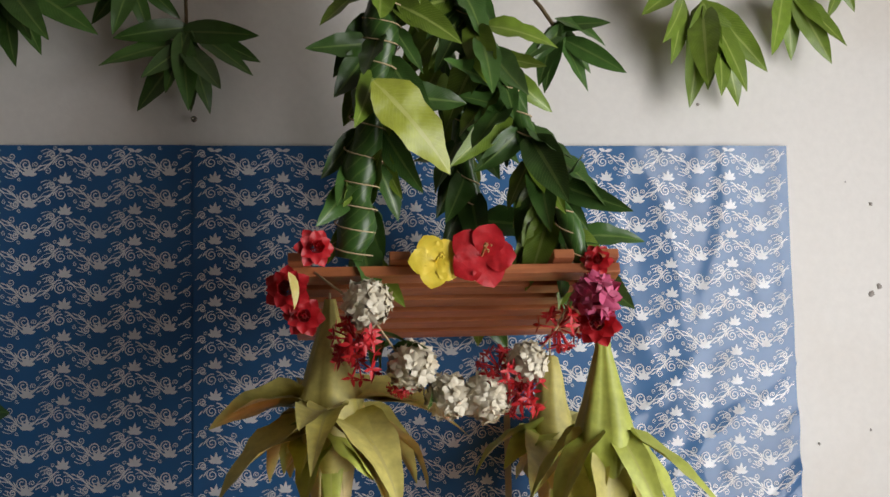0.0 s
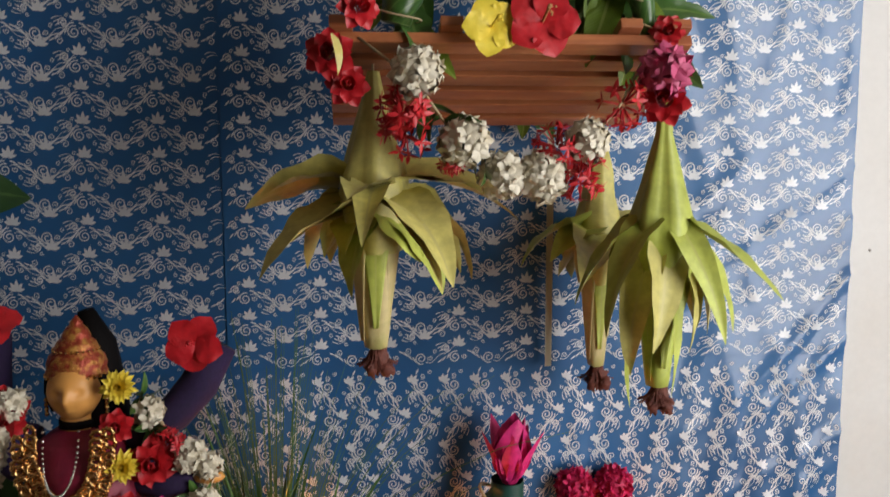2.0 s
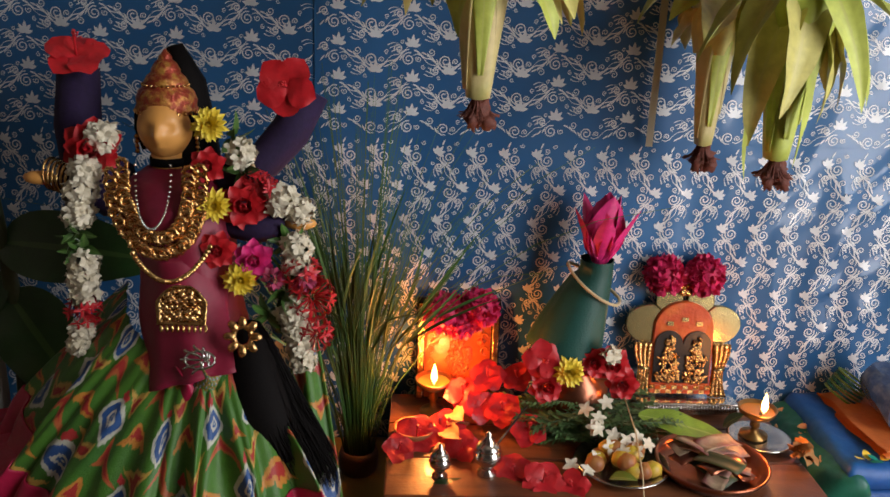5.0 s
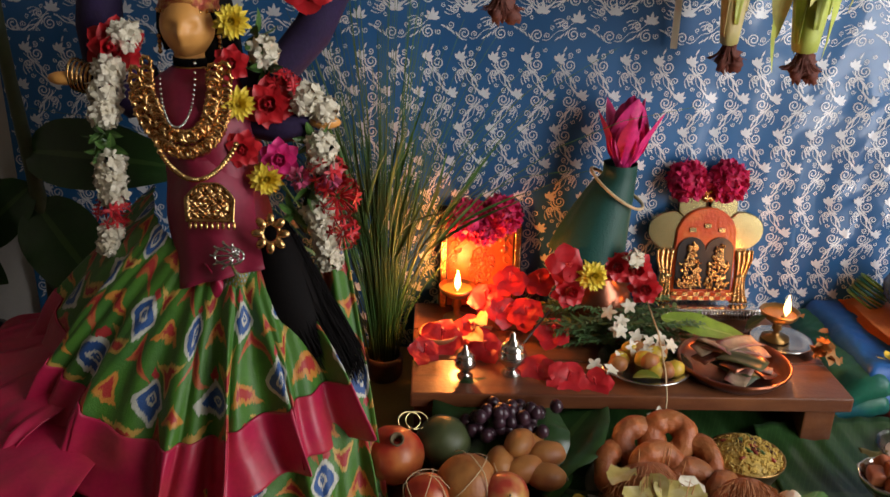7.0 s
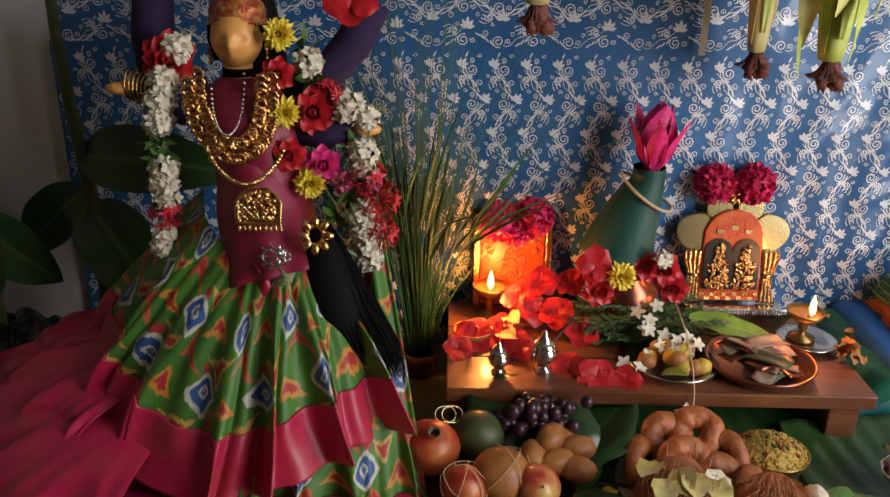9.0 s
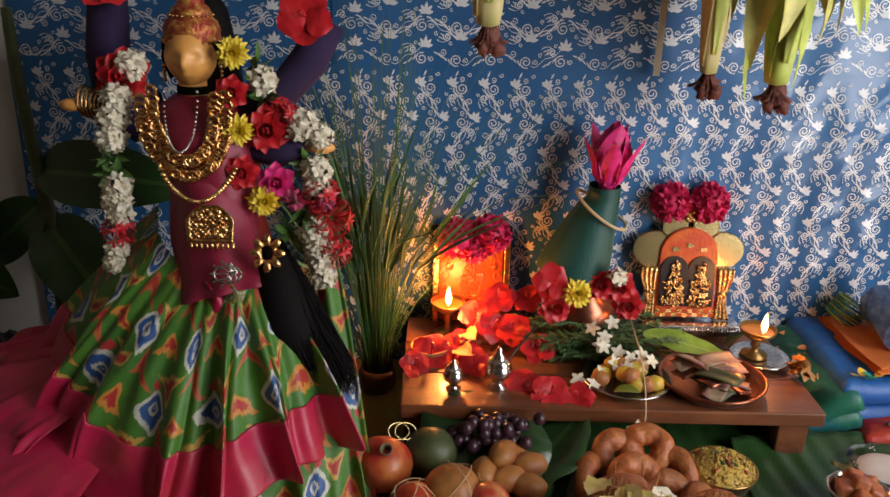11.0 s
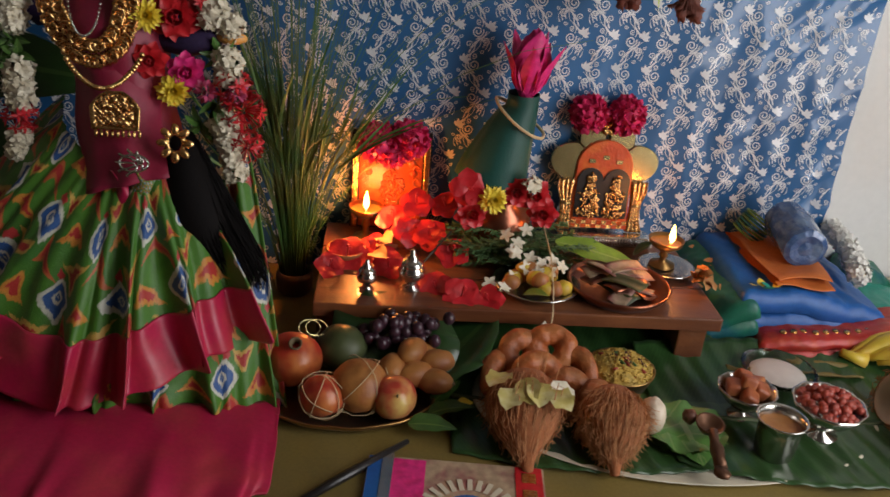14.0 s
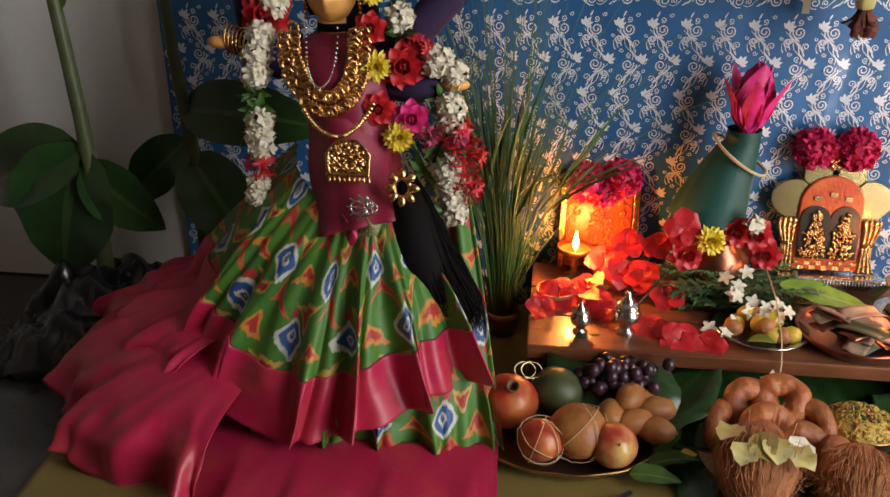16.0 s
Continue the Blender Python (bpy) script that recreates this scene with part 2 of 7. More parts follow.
def wood_material(name, dark, light, rough=0.45, scale=6.0, axis=0, gloss=0.0):
    m = material(name, light, rough, vary=0.08, scale=80, bump=0.12, coat=gloss, each=0.12)
    nt = m.node_tree
    hsv, b = nt.nodes[m["tail"]], nt.nodes["Principled BSDF"]
    tc, mp, ns = nt.nodes.new("ShaderNodeTexCoord"), nt.nodes.new("ShaderNodeMapping"), nt.nodes.new("ShaderNodeTexNoise")
    sc = [scale * 9] * 3
    sc[axis] = scale
    mp.inputs["Scale"].default_value = sc
    nt.links.new(tc.outputs["Object"], mp.inputs[0])
    nt.links.new(mp.outputs[0], ns.inputs["Vector"])
    ns.inputs["Scale"].default_value, ns.inputs["Detail"].default_value, ns.inputs["Distortion"].default_value = 1.0, 5, 0.6
    r = nt.nodes.new("ShaderNodeMapRange")
    r.inputs[1].default_value, r.inputs[2].default_value = 0.35, 0.7
    nt.links.new(ns.outputs["Fac"], r.inputs[0])
    nt.links.new(over(nt, r.outputs[0], hsv.outputs[0], dark), b.inputs["Base Color"])
    return m


def glow(name, color, strength):
    m = bpy.data.materials.new(name)
    m.use_nodes = True
    b = m.node_tree.nodes["Principled BSDF"]
    b.inputs["Base Color"].default_value = (*color, 1)
    b.inputs["Emission Color"].default_value, b.inputs["Emission Strength"].default_value = (*color, 1), strength
    return m


def glassy(name, color, rough=0.05):
    m = bpy.data.materials.new(name)
    m.use_nodes = True
    b = m.node_tree.nodes["Principled BSDF"]
    b.inputs["Base Color"].default_value = (*color, 1)
    b.inputs["Transmission Weight"].default_value, b.inputs["Roughness"].default_value = 1.0, rough
    b.inputs["IOR"].default_value = 1.4
    return m


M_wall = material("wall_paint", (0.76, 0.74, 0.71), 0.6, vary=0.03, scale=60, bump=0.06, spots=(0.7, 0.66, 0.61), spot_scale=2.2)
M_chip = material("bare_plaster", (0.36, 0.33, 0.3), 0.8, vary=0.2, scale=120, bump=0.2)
# for the unseen walls and ceiling: cream darkened to hold back bounced light
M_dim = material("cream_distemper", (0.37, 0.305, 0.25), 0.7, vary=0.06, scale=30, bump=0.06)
M_floor = material("polished_stone", (0.03, 0.028, 0.027), 0.22, vary=0.25, scale=90, bump=0.03, spots=(0.06, 0.057, 0.055), spot_scale=5)
M_mat = material("olive_cloth", (0.2, 0.14, 0.03), 0.62, vary=0.1, scale=220, bump=0.2, bump_scale=14, spots=(0.16, 0.12, 0.035), spot_scale=7)
M_vinyl = material("blue_vinyl", (0.02, 0.122, 0.31), 0.5, vary=0.1, scale=5, bump=0.12, bump_scale=24, spots=(0.01, 0.085, 0.24), spot_scale=3, coat=0.7)
M_vinyl.node_tree.nodes["Principled BSDF"].inputs["Coat Roughness"].default_value = 0.13
M_print = material("white_print", (0.74, 0.76, 0.8), 0.28, vary=0.06, scale=70, bump=0.3, bump_scale=9, coat=0.2)
M_slat = wood_material("slat_wood", (0.3, 0.085, 0.03), (0.52, 0.185, 0.07), 0.42, gloss=0.2)
M_board = wood_material("board_wood", (0.1, 0.028, 0.011), (0.2, 0.068, 0.022), 0.4, scale=4, gloss=0.12)
M_husk = leaf_material("husk_green", (0.58, 0.52, 0.15), (0.54, 0.48, 0.17), 0.5, ribs=0.0, each=0.1, rib_strength=0)
M_husk2 = leaf_material("husk_fresh", (0.45, 0.5, 0.09), (0.46, 0.48, 0.12), 0.48, ribs=0.0, each=0.1, rib_strength=0)
M_cob = material("husk_pale", (0.6, 0.49, 0.22), 0.5, vary=0.12, scale=50, bump=0.25, bump_scale=90, spots=(0.42, 0.4, 0.13), spot_scale=14)
M_silk = material("corn_silk", (0.15, 0.035, 0.02), 0.65, vary=0.3, scale=200, bump=0.4)
M_mango = leaf_material("mango_leaf", (0.046, 0.115, 0.02), (0.14, 0.22, 0.055), 0.33)
M_mango2 = leaf_material("young_leaf", (0.15, 0.24, 0.022), (0.32, 0.4, 0.1), 0.36)
M_yellow_leaf = leaf_material("yellowing_leaf", (0.3, 0.34, 0.04), (0.42, 0.44, 0.12), 0.36)
M_banana_leaf = leaf_material("banana_leaf", (0.02, 0.06, 0.014), (0.06, 0.12, 0.03), 0.3, ribs=60, each=0.1, rib_strength=0.3)
M_betel = leaf_material("betel_leaf", (0.1, 0.23, 0.05), (0.24, 0.33, 0.12), 0.34, ribs=6, each=0.15, rib_strength=0.5)
M_stem = material("green_stem", (0.075, 0.095, 0.035), 0.5, vary=0.2, scale=50, bump=0.1)
M_twig = material("brown_twig", (0.13, 0.09, 0.04), 0.7, vary=0.25, scale=80, bump=0.2)
M_grass = material("paddy_grass", (0.06, 0.15, 0.028), 0.5, vary=0.25, scale=25, bump=0.05, spots=(0.12, 0.14, 0.035), spot_scale=10)
M_white_fl = material("white_petal", (0.72, 0.66, 0.52), 0.55, vary=0.08, scale=120, bump=0.1, spots=(0.6, 0.53, 0.38), spot_scale=40)
M_jasmine = material("jasmine_petal", (0.88, 0.86, 0.8), 0.5, vary=0.05, scale=120, bump=0.08)
M_jasmine.node_tree.nodes["Principled BSDF"].inputs["Subsurface Weight"].default_value = 0.0
M_jasmine.node_tree.nodes["Principled BSDF"].inputs["Subsurface Scale"].default_value = 0.012
M_red_fl = material("red_petal", (0.52, 0.012, 0.018), 0.45, vary=0.18, scale=80, bump=0.12, spots=(0.5, 0.01, 0.02), spot_scale=30)
M_yellow_fl = material("yellow_petal", (0.88, 0.69, 0.06), 0.5, vary=0.1, scale=80, bump=0.1, spots=(0.8, 0.58, 0.04), spot_scale=40)
M_pink_fl = material("pink_petal", (0.62, 0.1, 0.22), 0.5, vary=0.12, scale=80, bump=0.1)
M_crimson_fl = material("crimson_petal", (0.58, 0.012, 0.1), 0.6, vary=0.18, scale=90, bump=0.15, spots=(0.46, 0.01, 0.07), spot_scale=50)
M_magenta = material("magenta_petal", (0.74, 0.025, 0.21), 0.55, vary=0.18, scale=90, bump=0.12, spots=(0.62, 0.015, 0.15), spot_scale=50)
M_peach = material("peach_petal", (0.52, 0.24, 0.08), 0.55, vary=0.12, scale=80, bump=0.15)
M_purple = material("purple_velvet", (0.016, 0.004, 0.042), 0.85, vary=0.2, scale=120, bump=0.15, sheen=0.03)
M_maroon = material("maroon_silk", (0.24, 0.008, 0.036), 0.52, vary=0.08, scale=140, bump=0.22, bump_scale=40, spots=(0.2, 0.01, 0.035), spot_scale=12, sheen=0.03)
M_border = material("crimson_border", (0.41, 0.009, 0.055), 0.42, vary=0.1, scale=160, bump=0.22, bump_scale=50, spots=(0.42, 0.03, 0.05), spot_scale=14, sheen=0.03)
M_ikat = ikat_material("ikat_silk")
M_gold = material("gold", (0.76, 0.47, 0.19), 0.26, 1.0, vary=0.15, scale=120, bump=0.3, bump_scale=300, spots=(0.5, 0.22, 0.06), spot_scale=90)
M_palegold = material("pale_gold", (0.6, 0.5, 0.24), 0.26, 1.0, vary=0.05, scale=40, bump=0.03)
M_brass = material("brass", (0.45, 0.26, 0.09), 0.35, 1.0, vary=0.12, scale=60, bump=0.08)
M_silver = material("silver", (0.66, 0.64, 0.6), 0.2, 1.0, vary=0.08, scale=60, bump=0.05)
M_steel = material("steel", (0.55, 0.53, 0.49), 0.22, 1.0, vary=0.06, scale=40, bump=0.03)
M_copper = material("copper", (0.36, 0.13, 0.075), 0.3, 1.0, vary=0.14, scale=40, bump=0.05)
M_face = material("painted_clay", (0.82, 0.38, 0.09), 0.5, vary=0.06, scale=40, bump=0.03, coat=0.12)
M_crown = material("red_gold_crown", (0.33, 0.045, 0.02), 0.34, 0.4, vary=0.25, scale=120, bump=0.6, bump_scale=220, spots=(0.6, 0.3, 0.06), spot_scale=90)
M_hair = material("black_hair", (0.004, 0.003, 0.003), 0.75, vary=0.3, scale=200, bump=0.08, bump_scale=300, sheen=0.0)
M_hair.node_tree.nodes["Principled BSDF"].inputs["Specular IOR Level"].default_value = 0.12
M_coir = material("coconut_fibre", (0.32, 0.105, 0.034), 0.85, vary=0.3, scale=140, bump=0.35, bump_scale=500, spots=(0.28, 0.1, 0.035), spot_scale=25)
M_strand = material("coir_strand", (0.5, 0.22, 0.085), 0.8, vary=0.25, scale=90, bump=0.1)
M_flesh = material("coconut_flesh", (0.66, 0.55, 0.42), 0.45, vary=0.06, scale=60, bump=0.08)
M_fried = material("fried_dough", (0.32, 0.082, 0.018), 0.5, vary=0.3, scale=60, bump=0.6, bump_scale=120, spots=(0.33, 0.115, 0.03), spot_scale=22, each=0.15)
M_sapota = material("ripe_mango_skin", (0.42, 0.17, 0.04), 0.5, vary=0.2, scale=40, bump=0.3, spots=(0.24, 0.07, 0.02), spot_scale=22, each=0.12)
M_pome = material("pomegranate_skin", (0.36, 0.03, 0.014), 0.38, vary=0.14, scale=60, bump=0.1, spots=(0.5, 0.16, 0.04), spot_scale=16)
M_greenfruit = material("green_fruit_skin", (0.05, 0.065, 0.02), 0.5, vary=0.12, scale=50, bump=0.06, spots=(0.07, 0.085, 0.03), spot_scale=20)
M_grape = material("black_grape_skin", (0.026, 0.007, 0.015), 0.35, vary=0.2, scale=60, bump=0.04, spots=(0.05, 0.02, 0.03), spot_scale=30, each=0.2)
M_apple = material("apple_skin", (0.45, 0.05, 0.03), 0.28, vary=0.15, scale=40, bump=0.03, spots=(0.58, 0.42, 0.12), spot_scale=18)
M_rice = material("yellow_rice", (0.52, 0.34, 0.06), 0.6, vary=0.2, scale=150, bump=0.4, bump_scale=300, spots=(0.44, 0.3, 0.07), spot_scale=60)
M_dark_bits = material("roasted_spice", (0.1, 0.03, 0.012), 0.6, vary=0.3, scale=90, bump=0.2)
M_banana = material("banana_skin", (0.62, 0.45, 0.04), 0.42, vary=0.1, scale=30, bump=0.05, spots=(0.5, 0.3, 0.04), spot_scale=30)
M_nut = material("red_nut_skin", (0.33, 0.05, 0.03), 0.45, vary=0.2, scale=90, bump=0.1, each=0.2)
M_jaggery = material("jaggery", (0.33, 0.085, 0.03), 0.45, vary=0.15, scale=60, bump=0.25, spots=(0.45, 0.17, 0.05), spot_scale=25)
M_curd = material("white_sweet", (0.66, 0.6, 0.55), 0.5, vary=0.06, scale=50, bump=0.15)
M_darkclay = material("dark_clay", (0.06, 0.022, 0.013), 0.6, vary=0.2, scale=40, bump=0.2)
M_clay = material("terracotta", (0.42, 0.16, 0.06), 0.6, vary=0.18, scale=50, bump=0.2, spots=(0.3, 0.1, 0.035), spot_scale=14)
M_orange = material("orange_enamel", (0.52, 0.07, 0.016), 0.28, vary=0.15, scale=60, bump=0.3, bump_scale=150, spots=(0.56, 0.12, 0.02), spot_scale=40)
M_black = material("black_lacquer", (0.012, 0.01, 0.01), 0.35, vary=0.2, scale=40, bump=0.05)
M_teal = material("teal_cloth", (0.004, 0.065, 0.05), 0.55, vary=0.08, scale=160, bump=0.2, bump_scale=300, sheen=0.03)
M_teal2 = material("bright_teal_silk", (0.01, 0.3, 0.22), 0.45, vary=0.08, scale=120, bump=0.15, sheen=0.03)
M_bluesilk = material("blue_silk", (0.008, 0.1, 0.34), 0.5, vary=0.1, scale=140, bump=0.3, bump_scale=40, spots=(0.01, 0.085, 0.33), spot_scale=7, sheen=0.03)
M_greensilk = material("green_silk", (0.01, 0.13, 0.075), 0.45, vary=0.12, scale=120, bump=0.2, bump_scale=60, spots=(0.012, 0.1, 0.16), spot_scale=10, sheen=0.03)
M_orangecloth = material("orange_cloth", (0.6, 0.15, 0.02), 0.6, vary=0.08, scale=150, bump=0.2, bump_scale=60)
M_brocade = material("red_brocade", (0.38, 0.018, 0.014), 0.42, 0.1, vary=0.2, scale=70, bump=0.25, bump_scale=120, spots=(0.42, 0.05, 0.016), spot_scale=40)
M_thread = material("cream_thread", (0.55, 0.42, 0.24), 0.8, vary=0.1, scale=60, bump=0.1)
M_flame = glow("flame", (1.0, 0.5, 0.13), 16.0)
M_polythene = material("black_polythene", (0.008, 0.008, 0.009), 0.22, vary=0.2, scale=20, bump=0.6, bump_scale=16)
M_glass = glassy("clear_glass", (0.95, 0.97, 0.96))
M_bluejar = material("blue_foil", (0.04, 0.09, 0.22), 0.16, 0.1, vary=0.3, scale=30, bump=0.9, bump_scale=60, spots=(0.14, 0.2, 0.3), spot_scale=40, coat=0.6)
M_paper = material("printed_paper", (0.42, 0.3, 0.19), 0.5, vary=0.25, scale=90, bump=0.05, spots=(0.28, 0.08, 0.09), spot_scale=26)
M_pale = material("pale_petal", (0.58, 0.48, 0.14), 0.6, vary=0.12, scale=80, bump=0.15, spots=(0.6, 0.53, 0.28), spot_scale=40)
M_bronze = material("tarnished_bronze", (0.14, 0.065, 0.035), 0.45, 0.7, vary=0.2, scale=60, bump=0.1)
M_note = material("pink_note", (0.4, 0.2, 0.16), 0.5, vary=0.2, scale=90, bump=0.1, spots=(0.5, 0.36, 0.27), spot_scale=50)
M_cream = material("cream_paper", (0.6, 0.55, 0.42), 0.7, vary=0.06, scale=40, bump=0.03)
M_powder = material("rangoli_powder", (0.72, 0.7, 0.68), 0.9, vary=0.1, scale=200, bump=0.4)
M_herb = leaf_material("herb_leaf", (0.07, 0.14, 0.045), (0.14, 0.22, 0.08), 0.45, ribs=0, rib_strength=0)
M_oil = material("oil", (0.3, 0.16, 0.03), 0.08, vary=0.05, scale=20, bump=0.0)

# ---- the room ----
WY = 1.635
thing("wall_north", label="off-white painted plaster wall behind the altar", category="wall", kind="structure",
      geo=Geo().box((0, WY + 0.075, 1.35), (4.6, 0.15, 2.7), 0), mats=M_wall, smooth=False)
# unseen walls and ceiling added to close the room; dark tone limits fill light
thing("wall_west", label="unseen side wall, cream toned down to cut bounced light", category="wall", kind="structure",
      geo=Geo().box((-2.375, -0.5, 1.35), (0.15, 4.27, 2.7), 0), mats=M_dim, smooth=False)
thing("wall_south", label="unseen end wall, cream toned down to cut bounced light", category="wall", kind="structure",
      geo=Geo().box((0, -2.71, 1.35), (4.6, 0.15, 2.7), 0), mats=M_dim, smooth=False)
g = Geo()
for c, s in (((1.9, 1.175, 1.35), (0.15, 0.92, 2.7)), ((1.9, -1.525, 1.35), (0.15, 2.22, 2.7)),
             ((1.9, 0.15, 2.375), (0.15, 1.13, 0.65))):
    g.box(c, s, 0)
thing("wall_east", label="unseen wall with a doorway, toned down to cut bounce", category="wall", kind="structure", geo=g, mats=M_dim, smooth=False)
thing("floor", label="dark polished stone floor", category="floor", kind="structure",
      geo=Geo().box((0, -0.5, -0.055), (4.6, 4.4, 0.1), 0), mats=M_floor, smooth=False)
thing("ceiling", label="unseen ceiling, dull cream to cut bounced light", category="ceiling", kind="structure",
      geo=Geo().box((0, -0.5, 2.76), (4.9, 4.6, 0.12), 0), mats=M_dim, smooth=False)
win = thing("door_1", label="open doorway that lets daylight in", category="doorway", kind="structure")
for name, c, s in (("frame", (1.9, 0.15, 2.03), (0.17, 1.13, 0.04)),
                   ("frame", (1.9, -0.395, 1.0), (0.17, 0.04, 2.02)), ("frame", (1.9, 0.695, 1.0), (0.17, 0.04, 2.02))):
    part(name, Geo().box(c, s, 0.004), M_twig, win, smooth=False)


# ---- the blue printed sheet ----
def ripple(x, z):
    """How far the sheet stands off the wall: slow waves, upright waves low down, slanting creases where it is pulled at the side."""
    right = max(0.0, min(1.0, (x - 0.5) * 2.2))
    low = max(0.0, min(1.0, (1.15 - z) * 3.0))
    a, b = 0.8 * x + 0.6 * z, 0.8 * z - 0.6 * x
    crease = max(0.0, 1 - 3.2 * abs(noise.noise(Vector((a * 2.2, b * 13.0, 9.0))))) ** 2
    fold = max(0.0, 1 - 4.0 * abs(noise.noise(Vector((x * 9.0, z * 1.6, 31.0))))) ** 2
    return (0.008 + 0.004 * noise.noise(Vector((x * 5.0, z * 1.2, 2.0))) + 0.0025 * noise.noise(Vector((x * 9 + z * 3, z * 4, 7.0)))
            + 0.008 * right * low * crease + 0.003 * fold * (0.35 + 0.65 * right)
            + 0.0042 * math.sin(x * 88 + 5 * noise.noise(Vector((x * 3, z * 2, 3.0)))) * (1 - min(1.0, z / 0.62)) * max(0.0, min(1.0, (x - 0.35) * 3))
            + 0.001 * noise.noise(Vector((x * 24, z * 21, 1.0))))


def motif(lotus, bloom, line):
    """One repeat of the print: scrolls and a vine, and a lotus that opens towards an angle; polylines with widths."""
    lines = []

    def curl(cx, cy, r, turns, start, w, flip=1):
        n = int(11 * turns)
        lines.append([(cx + flip * r * (1 - 0.8 * k / n) * math.cos(start + 2 * math.pi * turns * k / n),
                       cy + r * (1 - 0.8 * k / n) * math.sin(start + 2 * math.pi * turns * k / n), w) for k in range(n + 1)])

    curl(-0.002, -0.0195, 0.0105, 1.7, 1.2, 0.0019)
    curl(-0.018, -0.004, 0.0075, 1.5, -0.6, 0.0017, -1)
    curl(0.014, -0.019, 0.005, 1.3, 2.5, 0.0014)
    curl(-0.012, 0.006, 0.0035, 1.1, 0.5, 0.0012)
    curl(0.034, -0.008, 0.0065, 1.4, 3.4, 0.0014)
    curl(0.042, -0.036, 0.006, 1.4, 0.4, 0.0014)
    curl(0.022, -0.032, 0.004, 1.2, 1.4, 0.0012)
    for k in range(3):
        lines.append([(-0.035 + 0.018 * s + 0.003 * k, -0.002 - 0.005 * k + 0.007 * math.sin(math.pi * (0.15 + 0.6 * s)), 0.0015 * (1.2 - s)) for s in np.linspace(0, 1, 6)])
    for off, w in ((0.0, 0.0024), (-0.0048, 0.0012)):
        lines.append([(x, -0.022 + off + 0.014 * math.cos(2 * math.pi * (x - 0.004) / 0.126) + 0.003 * math.sin(x * 210 + off * 300), w * (0.6 + 0.5 * abs(math.sin(x * 120)))) for x in np.linspace(0.006, 0.057, 10)])
    for k in range(4):
        a = radians(-25 - 12 * k)
        lines.append([(0.018 + 0.008 * k + 0.011 * s * math.cos(a), -0.008 - 0.0035 * k + 0.011 * s * math.sin(a), 0.0026 * math.sin(math.pi * (0.1 + 0.85 * s))) for s in np.linspace(0, 1, 4)])
    count = len(lines)
    for k, a in enumerate((72, 36, 0, -36, -74)):
        r = radians(lotus + a)
        ln = bloom * (0.0185 if k in (1, 3) else (0.0215 if k == 2 else 0.0155))
        lines.append([(0.004 + ln * s * math.cos(r), 0.0005 + ln * s * math.sin(r), 0.0055 * math.sin(math.pi * (0.1 + 0.88 * s)) ** 0.9) for s in np.linspace(0, 1, 5)])
    return [(k >= count, [(x * 1.08, y * 1.08, w * (1.25 if k >= count else line)) for x, y, w in pts]) for k, pts in enumerate(lines)]


UPRIGHT, SLANTED = motif(86, 0.86, 1.1), motif(36, 0.74, 1.25)


def printed(x0, x1, z0, z1, front, turned=False, shift=0.0):
    """The print on one piece of sheet, as ribbons that lie on it."""
    g = Geo()
    P, Q = 0.126, 0.058
    a0, a1, b0, b1 = (z0, z1, x0, x1) if turned else (x0, x1, z0, z1)
    for col in range(int(a0 / P) - 2, int(a1 / P) + 3):
        for row in range(int(b0 / Q) - 2, int(b1 / Q) + 3):
            for half in (0, 1):
                ca, cb = col * P + half * P / 2 + shift, row * Q - half * 0.044
                for bloom, line in SLANTED if turned else UPRIGHT:
                    pts = []
                    for px, py, w in line:
                        py = -py if half and not bloom else py
                        s, t = ca + px, cb + py
                        pts.append(((t, s) if turned else (s, t), w))
                    if not all(x0 + 0.003 < p[0] < x1 - 0.003 and z0 + 0.003 < p[1] < z1 - 0.003 for p, _ in pts):
                        continue
                    base = len(g.v)
                    n = len(pts)
                    for k, ((x, z), w) in enumerate(pts):
                        (xa, za), (xb, zb) = pts[max(0, k - 1)][0], pts[min(n - 1, k + 1)][0]
                        dx, dz = xb - xa, zb - za
                        ln = math.hypot(dx, dz) or 1
                        for sgn in (1, -1):
                            qx, qz = x - sgn * dz / ln * w / 2, z + sgn * dx / ln * w / 2
                            g.v.append((qx, WY - ripple(qx, qz) - front - 0.0013, qz))
                    for k in range(n - 1):
                        a = base + 2 * k
                        g.f.append((a, a + 1, a + 3, a + 2))
                        g.m.append(0)
                        g.uv += [(0, 0)] * 4
    return g


def sheet_piece(parent, x0, x1, z0, z1, front, turned, shift=0.0):
    nu, nv = int((x1 - x0) / 0.012), int((z1 - z0) / 0.012)
    surf = Geo().grid(lambda u, v: (x0 + (x1 - x0) * u, WY - ripple(x0 + (x1 - x0) * u, z0 + (z1 - z0) * v) - front, z0 + (z1 - z0) * v), nu, nv)
    p = part("panel", surf, M_vinyl, parent)
    pr = part("printed_pattern", printed(x0, x1, z0, z1, front, turned, shift), M_print, p, "white lotus and vine print")
    pr["kind"] = "stuff"


sheet = thing("backdrop_sheet", label="glossy blue vinyl sheet printed with white lotus vines", category="backdrop")
sheet_piece(sheet, -0.72, -0.138, 0.59, 1.405, 0.0, False)
sheet_piece(sheet, -0.142, 1.032, 0.6, 1.403, 0.002, False, 0.02)
sheet_piece(sheet, -0.73, 1.03, 0.0, 0.604, 0.0045, True)


# ---- flowers and leaves, as geometry ----
def petal(g, M, length, width, cup=20, slot=0, n=4, tip=0.5):
    g.leaf(M, length, width, -cup, 0.25, slot, n, 0.12, tip)


